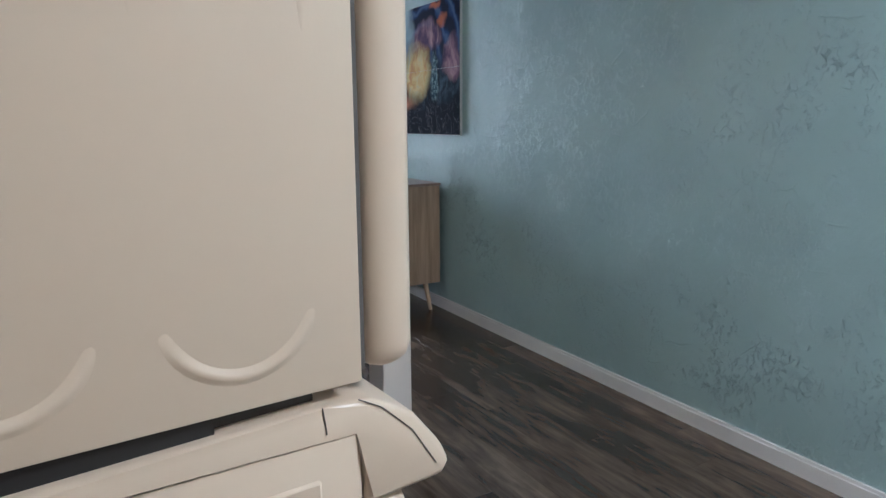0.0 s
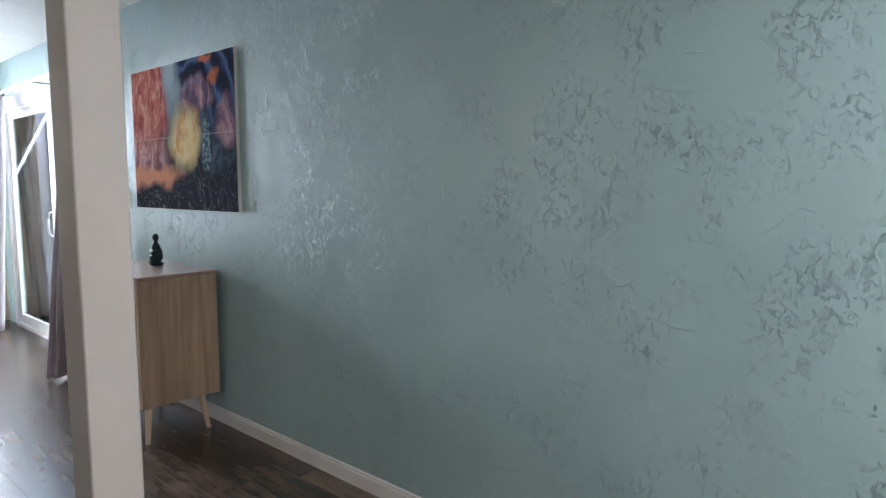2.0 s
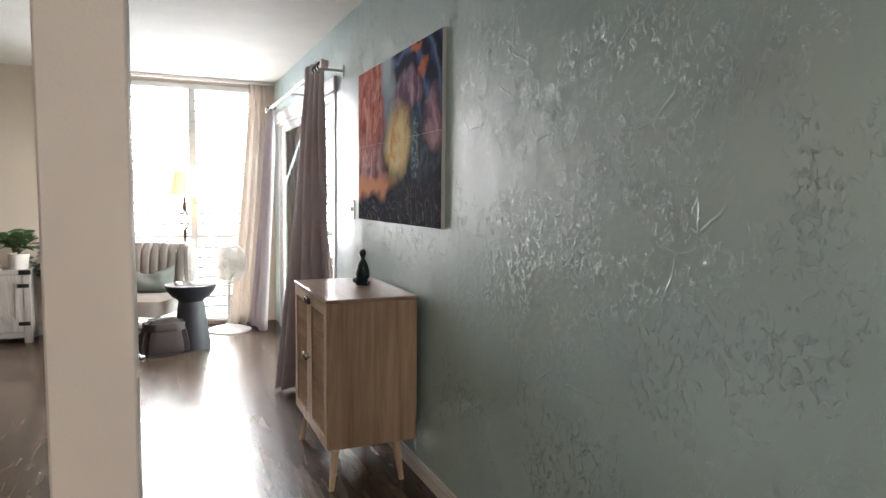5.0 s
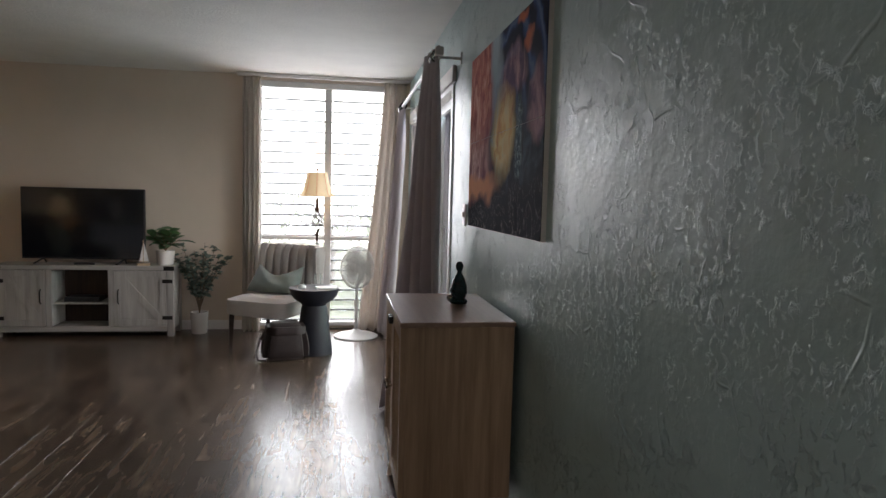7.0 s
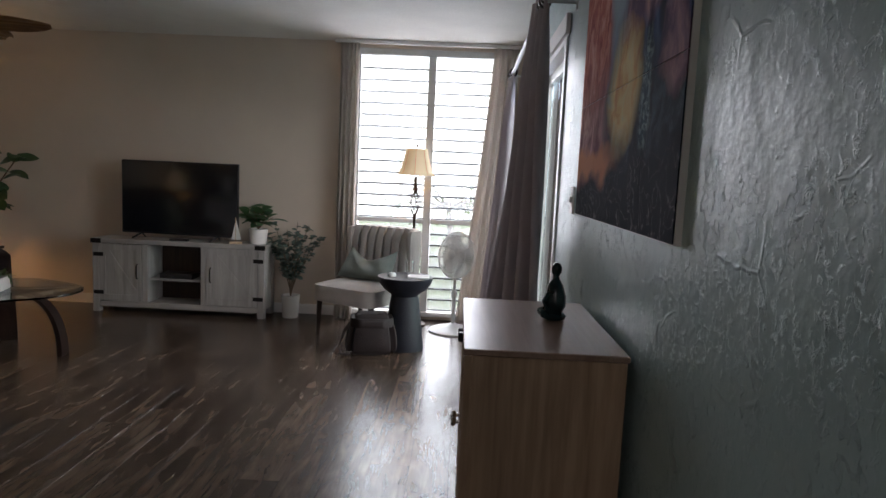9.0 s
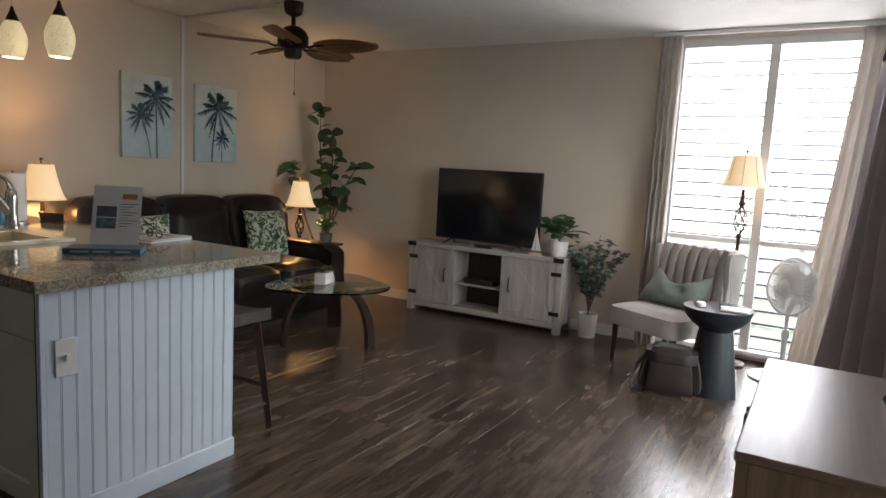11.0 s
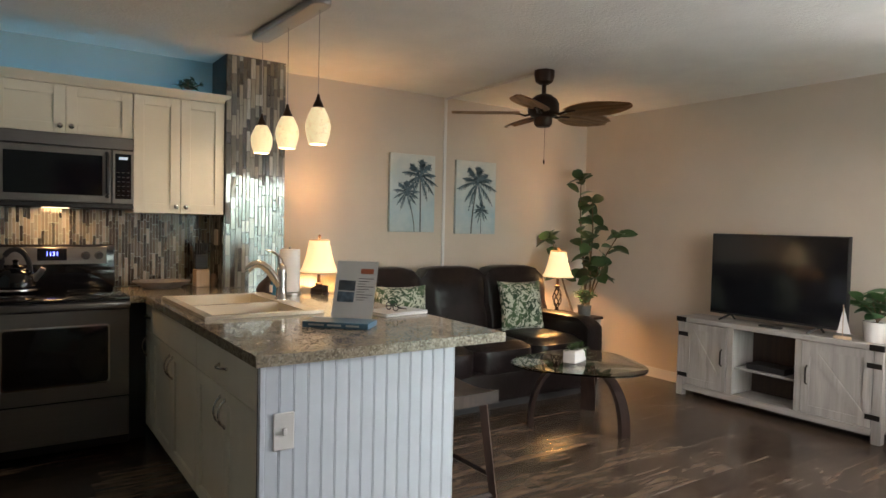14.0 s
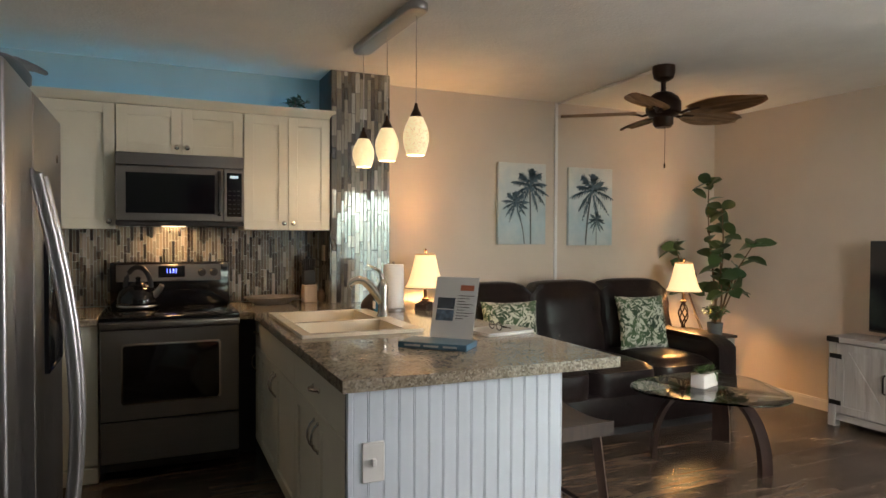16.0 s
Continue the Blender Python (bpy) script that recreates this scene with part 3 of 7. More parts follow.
def drape(name, path_top, path_bot, z1, z0, mat, label, folds=7, depth=0.035, parent_rings=None, seed=1):
    """A hanging curtain panel; the paths are its two ends in plan at the top and at the hem."""
    rnd = random.Random(seed)
    nu, nv = folds * 12, 22
    bm = bmesh.new()
    ph = [rnd.uniform(-0.5, 0.5) for _ in range(folds + 2)]
    grid = []
    (ax, ay), (bx, by) = path_top
    (cx, cy), (dx, dy) = path_bot
    for j in range(nv + 1):
        k = j / nv
        row = []
        kk = k ** 1.3
        for i in range(nu + 1):
            u = i / nu
            x = (ax + (bx - ax) * u) * (1 - kk) + (cx + (dx - cx) * u) * kk
            y = (ay + (by - ay) * u) * (1 - kk) + (cy + (dy - cy) * u) * kk
            tx, ty = (bx - ax) * (1 - kk) + (dx - cx) * kk, (by - ay) * (1 - kk) + (dy - cy) * kk
            L = math.hypot(tx, ty)
            nx, ny = -ty / L, tx / L
            f = u * folds
            c = int(f)
            w = math.sin(2 * math.pi * f + ph[c] * 1.2 * k) * depth * (0.75 + 0.5 * k)
            w += 0.012 * math.sin(9 * u + 4 * k + seed) * k
            pinch = 0.4 + 0.6 * min(1, k * 6)
            row.append(bm.verts.new((x + nx * w * pinch, y + ny * w * pinch, z1 + (z0 - z1) * k + 0.006 * math.sin(2 * math.pi * f) * (k > 0.97))))
        grid.append(row)
    for a, b in zip(grid, grid[1:]):
        for i in range(nu):
            bm.faces.new((a[i], a[i + 1], b[i + 1], b[i]))
    t = thing(name, label, "curtain")
    cloth = part("cloth", bm, mat, t, smooth=70)
    sol = cloth.modifiers.new("thickness", "SOLIDIFY")
    sol.thickness = 0.003
    return t


d1 = drape("curtain", ((2.44, 5.40), (2.40, 5.80)), ((2.50, 5.42), (2.15, 5.62)), 2.235, 0.02, DRAPE, "mauve-grey grommet curtain bunched beside the balcony door", 4, 0.045, seed=2)
d2 = drape("curtain", ((2.44, 7.40), (2.42, 7.62)), ((2.36, 7.55), (2.30, 8.02)), 2.20, 0.02, DRAPE, "mauve-grey grommet curtain at the door's far side", 5, 0.035, seed=4)
d3 = drape("curtain", ((0.95, 8.10), (1.12, 8.09)), ((0.95, 8.06), (1.12, 8.05)), 2.48, 0.015, DRAPEB, "beige curtain tied back beside the window", 4, 0.03, seed=5)
d4 = drape("curtain", ((2.30, 8.09), (2.52, 8.10)), ((2.06, 8.02), (2.42, 8.06)), 2.48, 0.015, DRAPEB, "beige curtain beside the window's corner", 4, 0.03, seed=7)
for d, ys, z in ((d1, (5.43, 5.5, 5.57, 5.64, 5.71, 5.78), 2.19), (d2, (7.42, 7.5, 7.58), 2.16)):
    for y in ys:
        bm = bmesh.new()
        lathe(bm, [(0.021, -0.006), (0.032, -0.006), (0.032, 0.006), (0.021, 0.006), (0.021, -0.006)], 18, pose(2.43, y, z, 90, 0, 0), closed=False)
        part("grommet", bm, BLACKM, d, "dark metal grommet ring")
rod = thing("curtain_rod", "white metal curtain rod over the balcony door", "curtain rod")
bm = bmesh.new()
cyl(bm, (2.43, 5.36, 2.19), (2.43, 7.66, 2.16), 0.014)
part("pole", bm, WPLAST, rod)
for y, z in ((5.345, 2.19), (7.675, 2.16)):
    part("finial", one_box(2.405, y - 0.02, z - 0.025, 2.455, y + 0.02, z + 0.025, 0.008, 2), ALU, rod)
for y in (5.39, 6.55, 7.62):
    bm = bmesh.new()
    cyl(bm, (2.43, y, 2.165), (2.57, y, 2.165), 0.008, seg=8)
    box(bm, 2.562, y - 0.015, 2.13, 2.57, y + 0.015, 2.20)
    part("bracket", bm, ALU, rod)
rod2 = thing("curtain_track", "slim white curtain track above the window", "curtain rod")
part("rail", one_box(0.90, 8.07, 2.465, 2.55, 8.11, 2.497, 0.004), WHITE, rod2)


# ---- hall ----
def laundry():
    turn, at = 4, (0.056, -0.043, 0)
    w = thing("washing_machine", "white front-loading washing machine under a stacked dryer", "washing machine", at, turn)
    xb, y0, y1 = -0.04, 0.779, 1.46
    part("cabinet", one_box(xb, y0, 0.02, 0.566, y1, 0.981, 0.010, 2), ENAMEL, w)
    bm = bmesh.new()
    box(bm, 0.03, y0 - 0.004, 0.10, 0.515, y0 + 0.004, 0.932, 0.003)
    part("side_panel", bm, ENAMEL, w)
    bm = bmesh.new()
    lathe(bm, [(0.078, 0.0), (0.082, 0.003), (0.090, 0.003), (0.094, 0.0)], 40, pose(0.39, y0 - 0.004, 0.80, 90, 0, 0), closed=False)
    part("stamped_ring", bm, ENAMEL, w)
    bm = bmesh.new()
    pts = [(xb, 0.996), (0.5225, 1.010), (0.575, 1.008), (0.6285, 0.978), (0.669, 0.926), (0.680, 0.901), (0.669, 0.886), (0.566, 0.8825), (0.566, 0.981), (xb, 0.981)]
    lo = [bm.verts.new((x, y0 - 0.002, z)) for x, z in pts]
    hi = [bm.verts.new((x, y1 + 0.002, z)) for x, z in pts]
    bm.faces.new(lo)
    bm.faces.new(hi[::-1])
    for i in range(len(pts)):
        j = (i + 1) % len(pts)
        bm.faces.new((lo[i], lo[j], hi[j], hi[i]))
    bmesh.ops.bevel(bm, geom=[e for e in bm.edges], offset=0.009, segments=3, affect="EDGES", profile=0.5)
    part("control_fascia", bm, ENAMEL, w)
    for seg in (((0.519, 1.011), (0.5225, 0.985), (0.5225, 0.981)), ((0.56, 1.010), (0.588, 0.994), (0.626, 0.957), (0.658, 0.906))):
        bm = bmesh.new()
        tube(bm, [(x, y0 - 0.0025, z) for x, z in seg], 0.0008, 6)
        part("panel_joint", bm, GROUT, w)
    part("front", one_box(0.566, y0 + 0.003, 0.03, 0.63, y1 - 0.003, 0.881, 0.025, 4), ENAMEL, w)
    yc = (y0 + y1) / 2
    bm = bmesh.new()
    lathe(bm, [(0.12, 0.0), (0.2, 0.0), (0.225, 0.02), (0.22, 0.045), (0.18, 0.06), (0.13, 0.05)], 36, pose(0.63, yc, 0.50, 0, 90, 0), closed=False)
    door = part("door", bm, CHROME, w)
    bm = bmesh.new()
    lathe(bm, [(0.15, 0.045), (0.14, 0.06), (0.1, 0.075), (0.0, 0.08)], 32, pose(0.63, yc, 0.50, 0, 90, 0))
    part("door_glass", bm, BLACKG, door)
    d = thing("dryer", "white clothes dryer with stamped side ribs stacked on the washer", "dryer", at, turn)
    part("cabinet", one_box(xb, y0, 1.027, 0.568, y1, 1.96, 0.005, 2), ENAMEL, d)
    part("front", one_box(0.5715, y0, 1.030, 0.640, y1, 1.96, 0.030, 5), ENAMEL, d)
    part("joint", one_box(0.566, y0 + 0.005, 1.04, 0.573, y1 - 0.005, 1.95), GROUT, d)
    r = 0.0716
    for x0 in (0.179, 0.3726):
        cx, cz = x0 + r, 1.135
        bm = bmesh.new()
        prev = None
        for i in range(23):
            t = math.pi * (0.06 + 0.88 * i / 22)
            dx, dz = -math.cos(t), -math.sin(t)
            k = min(1.0, min(i, 22 - i) / 5)
            ring = []
            for q in range(7):
                off = (q - 3) / 3
                h = 0.0042 * k * (math.cos(math.pi * off) + 1) / 2
                ring.append(bm.verts.new((cx + dx * (r + off * 0.0095), y0 + 0.0004 - h, cz + dz * (r + off * 0.0095))))
            if prev:
                for q in range(6):
                    bm.faces.new((prev[q], prev[q + 1], ring[q + 1], ring[q]))
            prev = ring
        part("stamped_rib", bm, ENAMEL, d, smooth=80)
        for x in (x0, x0 + 2 * r):
            bm = bmesh.new()
            rows = []
            for i in range(25):
                k = min(1.0, i / 12, (24 - i) / 3)
                k = k * k * (3 - 2 * k)
                rows.append([bm.verts.new((x + q * 0.0033, y0 + 0.001 - 0.0034 * k * (math.cos(math.pi * q / 3) + 1) / 2, 1.27 + 0.60 * i / 24)) for q in range(-3, 4)])
            for a, b in zip(rows, rows[1:]):
                for q in range(6):
                    bm.faces.new((a[q], a[q + 1], b[q + 1], b[q]))
            part("stamped_rib", bm, ENAMEL, d, smooth=80)
    bm = bmesh.new()
    lathe(bm, [(0.15, 0.0), (0.22, 0.0), (0.25, 0.015), (0.245, 0.03), (0.2, 0.045), (0.15, 0.03)], 40, pose(0.625, yc, 1.48, 0, 90, 0), closed=False)
    dr = part("door", bm, ENAMEL, d)
    bm = bmesh.new()
    lathe(bm, [(0.2, 0.03), (0.17, 0.042), (0.1, 0.05), (0.0, 0.052)], 36, pose(0.625, yc, 1.48, 0, 90, 0))
    part("door_glass", bm, BLACKG, dr)
    bm = bmesh.new()
    box(bm, 0.0, y0 + 0.012, 1.000, 0.415, y1 - 0.012, 1.032)
    box(bm, 0.415, y0 + 0.024, 1.000, 0.52, y1 - 0.024, 1.032)
    part("stacking_kit", bm, BLACKP, d, "dark stacking bracket between the two machines")


laundry()


# ---- living room ----
def oak_cabinet():
    c = thing("cabinet", "light oak cabinet with woven cane doors on splayed legs", "cabinet")
    x0, x1, y0, y1, z0, z1 = 2.105, 2.54, 3.955, 4.68, 0.195, 0.888
    part("body", one_box(x0 + 0.02, y0 + 0.004, z0, x1, y1 - 0.004, z1 - 0.018, 0.003), OAK, c)
    part("top", one_box(x0 - 0.004, y0 - 0.004, z1 - 0.018, x1 + 0.004, y1 + 0.004, z1, 0.003), OAKY, c, "glossy oak top board")
    ym = (y0 + y1) / 2
    for a, b, ky in ((y0 + 0.006, ym - 0.002, ym - 0.03), (ym + 0.002, y1 - 0.006, ym + 0.03)):
        bm = bmesh.new()
        f = 0.05
        box(bm, x0, a, z0 + 0.005, x0 + 0.02, a + f, z1 - 0.022)
        box(bm, x0, b - f, z0 + 0.005, x0 + 0.02, b, z1 - 0.022)
        box(bm, x0, a + f, z0 + 0.005, x0 + 0.02, b - f, z0 + 0.055)
        box(bm, x0, a + f, z1 - 0.072, x0 + 0.02, b - f, z1 - 0.022)
        door = part("door", bm, OAK, c)
        bm = bmesh.new()
        n = 34
        zz0, zz1 = z0 + 0.055, z1 - 0.072
        for i in range(n):
            z = zz0 + (i + 0.5) * (zz1 - zz0) / n
            tube(bm, [(x0 + 0.012 + 0.002 * (k % 2), a + f + (b - a - 2 * f) * k / 8, z) for k in range(9)], 0.0065, 5)
        for i in range(14):
            y = a + f + (i + 0.5) * (b - a - 2 * f) / 14
            tube(bm, [(x0 + 0.010, y, zz0), (x0 + 0.010, y, zz1)], 0.0035, 4)
        part("cane_panel", bm, CANE, door, "woven natural cane panel")
        for kz in (0.555,):
            bm = bmesh.new()
            lathe(bm, [(0.006, 0), (0.006, 0.012), (0.013, 0.016), (0.015, 0.022), (0.011, 0.028), (0.0, 0.03)], 16, pose(x0, ky, kz, 0, -90, 0))
            part("knob", bm, CHROME, door)
    for ky in (ym - 0.03, ym + 0.02):
        part("latch", one_box(x0 - 0.018, ky, z1 - 0.07, x0 + 0.001, ky + 0.022, z1 - 0.04, 0.003), BLACKM, c, "dark metal child latch")
    for x, y, dx, dy in ((x0 + 0.06, y0 + 0.07, -0.035, -0.05), (x1 - 0.085, y0 + 0.07, 0.015, -0.05), (x0 + 0.06, y1 - 0.07, -0.035, 0.05), (x1 - 0.07, y1 - 0.07, 0.03, 0.05)):
        bm = bmesh.new()
        tube(bm, [(x, y, z0), (x + dx, y + dy, 0.0)], 0.02, 14, 0.012)
        part("leg", bm, OAKLEG, c)
    return c


CANE = wood("cane", (0.30, 0.21, 0.13), (0.46, 0.34, 0.23), "Y", 0.6)
oak_cabinet()


def figurine():
    bm = bmesh.new()
    m = pose(2.40, 4.385, 0.89, 0, 0, 15) @ Matrix.Diagonal((0.8, 0.8, 0.86, 1))
    tmp = bmesh.new()
    lathe(tmp, [(0.045, 0.0), (0.05, 0.012), (0.04, 0.022)], 20)
    lathe(tmp, [(0.03, 0.02), (0.046, 0.05), (0.044, 0.09), (0.03, 0.13), (0.014, 0.155), (0.012, 0.165), (0.02, 0.178), (0.022, 0.195), (0.014, 0.212), (0.0, 0.216)], 20)
    tube(tmp, [(-0.03, -0.01, 0.1), (-0.055, -0.02, 0.07), (-0.05, -0.03, 0.04), (-0.03, -0.03, 0.03)], 0.011, 8)
    tube(tmp, [(-0.03, 0.02, 0.03), (-0.06, 0.0, 0.03), (-0.055, -0.03, 0.02)], 0.015, 8)
    for v in tmp.verts:
        v.co = m @ v.co
    me = bpy.data.meshes.new("t")
    tmp.to_mesh(me)
    tmp.free()
    bm.from_mesh(me)
    solid("figurine", bm, plain("patinated_ceramic", (0.012, 0.03, 0.032), 0.22, 0, 0.5, 20, 60, 0.2), "small dark teal glazed seated figurine on the cabinet", "figurine", smooth=60)


figurine()


def painting_mat():
    """A breaking wave: red cloud, pale mist, a yellow glow inside the curl, dark sea."""
    m, nt, b = nodes_of("wave_painting", 0.8)
    b.inputs["Specular IOR Level"].default_value = 0.04
    v = coords(nt)
    warp = nt.nodes.new("ShaderNodeTexNoise")
    warp.inputs["Scale"].default_value, warp.inputs["Detail"].default_value = 4.5, 6.0
    nt.links.new(v, warp.inputs["Vector"])
    va = nt.nodes.new("ShaderNodeVectorMath")
    va.operation = "MULTIPLY_ADD"
    va.inputs[1].default_value = (0.22, 0.22, 0.22)
    nt.links.new(warp.outputs["Color"], va.inputs[0])
    nt.links.new(v, va.inputs[2])
    sep = nt.nodes.new("ShaderNodeSeparateXYZ")
    nt.links.new(va.outputs[0], sep.inputs[0])

    def span(src, lo, hi):
        r = nt.nodes.new("ShaderNodeMapRange")
        r.inputs[1].default_value, r.inputs[2].default_value = lo + 0.11, hi + 0.11
        nt.links.new(src, r.inputs[0])
        return r.outputs[0]

    u, w = span(sep.outputs[1], 4.975, 3.722), span(sep.outputs[2], 1.205, 2.065)

    def blob(cu, cw, su, sw, soft=0.5):
        a = math_node(nt, "MULTIPLY", math_node(nt, "SUBTRACT", u, cu), 1 / su)
        c = math_node(nt, "MULTIPLY", math_node(nt, "SUBTRACT", w, cw), 1 / sw)
        d = math_node(nt, "ADD", math_node(nt, "MULTIPLY", a, a), math_node(nt, "MULTIPLY", c, c))
        return ramp(nt, d, [(soft * 0.4, (1, 1, 1)), (1.0, (0, 0, 0))])

    sv = nt.nodes.new("ShaderNodeMapping")
    sv.inputs["Scale"].default_value = (1, 1.5, 0.7)
    nt.links.new(va.outputs[0], sv.inputs["Vector"])
    fine = noise_fac(nt, sv.outputs[0], 7.0, 6.0, 0.62, 1.0)
    rings = add(nt, "ShaderNodeTexWave", Scale=2.6, Distortion=6.0, Detail=5.0)
    rings.wave_type = "RINGS"
    wm = nt.nodes.new("ShaderNodeMapping")
    wm.inputs["Location"].default_value = (-2.54, -4.33, -1.75)
    nt.links.new(va.outputs[0], wm.inputs["Vector"])
    nt.links.new(wm.outputs[0], rings.inputs["Vector"])
    base = ramp(nt, rings.outputs[1], [(0.2, (0.008, 0.012, 0.035)), (0.55, (0.016, 0.028, 0.085)), (0.85, (0.03, 0.07, 0.19)), (1.0, (0.09, 0.14, 0.25))])
    low = ramp(nt, w, [(0.45, (1, 1, 1)), (0.68, (0, 0, 0))])
    teal = ramp(nt, fine, [(0.42, (0.005, 0.008, 0.016)), (0.56, (0.012, 0.022, 0.038)), (0.70, (0.07, 0.11, 0.15))])
    base = mixc(nt, low, base, teal)
    mauve = ramp(nt, fine, [(0.38, (0.10, 0.06, 0.12)), (0.5, (0.28, 0.16, 0.22)), (0.63, (0.52, 0.33, 0.34))])
    base = mixc(nt, blob(0.66, 0.76, 0.20, 0.14), base, mauve)
    base = mixc(nt, blob(0.93, 0.55, 0.09, 0.18), base, mauve)
    red = ramp(nt, fine, [(0.38, (0.26, 0.05, 0.045)), (0.49, (0.50, 0.15, 0.11)), (0.62, (0.68, 0.34, 0.27))])
    dusk = ramp(nt, fine, [(0.36, (0.20, 0.08, 0.10)), (0.5, (0.42, 0.22, 0.22)), (0.62, (0.66, 0.42, 0.38))])
    red = mixc(nt, ramp(nt, w, [(0.38, (1, 1, 1)), (0.60, (0, 0, 0))]), red, dusk)
    side = ramp(nt, math_node(nt, "ADD", u, math_node(nt, "MULTIPLY", math_node(nt, "SUBTRACT", fine, 0.5), 0.25)), [(0.33, (1, 1, 1)), (0.42, (0, 0, 0))])
    base = mixc(nt, side, base, red)
    base = mixc(nt, blob(0.43, 0.98, 0.11, 0.42, 0.2), base, (0.40, 0.50, 0.56))
    glowc = ramp(nt, fine, [(0.36, (0.62, 0.34, 0.16)), (0.46, (0.74, 0.53, 0.24)), (0.58, (0.78, 0.66, 0.34)), (0.70, (0.55, 0.56, 0.46))])
    base = mixc(nt, blob(0.55, 0.49, 0.165, 0.27, 0.5), base, glowc)
    foam = ramp(nt, noise_fac(nt, va.outputs[0], 24.0, 4.0, 0.6, 1.5), [(0.48, (0.03, 0.07, 0.10)), (0.58, (0.30, 0.42, 0.44))])
    base = mixc(nt, blob(0.75, 0.42, 0.06, 0.24), base, foam)
    for cu, cw in ((0.78, 0.95), (0.84, 0.86)):
        base = mixc(nt, blob(cu, cw, 0.06, 0.035), base, (0.52, 0.16, 0.09))
    base = mixc(nt, blob(0.18, 0.235, 0.40, 0.085), base, (0.66, 0.30, 0.17))
    vein = noise_fac(nt, va.outputs[0], 6.0, 3.0, 0.5, 2.2)
    sea = ramp(nt, math_node(nt, "ABSOLUTE", math_node(nt, "SUBTRACT", vein, 0.5)), [(0.0, (0.22, 0.20, 0.21)), (0.008, (0.05, 0.055, 0.075)), (0.022, (0.008, 0.011, 0.02))])
    shore = math_node(nt, "SUBTRACT", w, math_node(nt, "MULTIPLY", u, 0.09))
    base = mixc(nt, ramp(nt, shore, [(0.12, (1, 1, 1)), (0.19, (0, 0, 0))]), base, sea)
    nt.links.new(base, b.inputs["Base Color"])
    bump(nt, b, fine, 0.05, 0.002)
    return m


def wall_art():
    t = thing("painting", "eight-panel glossy print of a breaking wave under red cloud", "painting")
    mat = painting_mat()
    ys = [3.722 + (4.975 - 3.722) * i / 4 for i in range(5)]
    zs = [1.21, 1.637, 2.065]
    part("backing", one_box(2.5535, 3.7205, 1.2085, 2.57, 4.9765, 2.0665), WPLAST, t)
    for a, b in zip(ys, ys[1:]):
        for c, d in zip(zs, zs[1:]):
            part("panel", one_box(2.550, a + 0.0008, c + 0.0008, 2.5533, b - 0.0008, d - 0.0008, 0.0012), mat, t)


wall_art()
sw = thing("light_switch", "white toggle light switch plate on the green wall", "switch")
part("plate", one_box(2.563, 5.125, 1.20, 2.57, 5.20, 1.32, 0.002), WPLAST, sw)
part("toggle", one_box(2.553, 5.155, 1.25, 2.565, 5.17, 1.275, 0.002), WPLAST, sw)


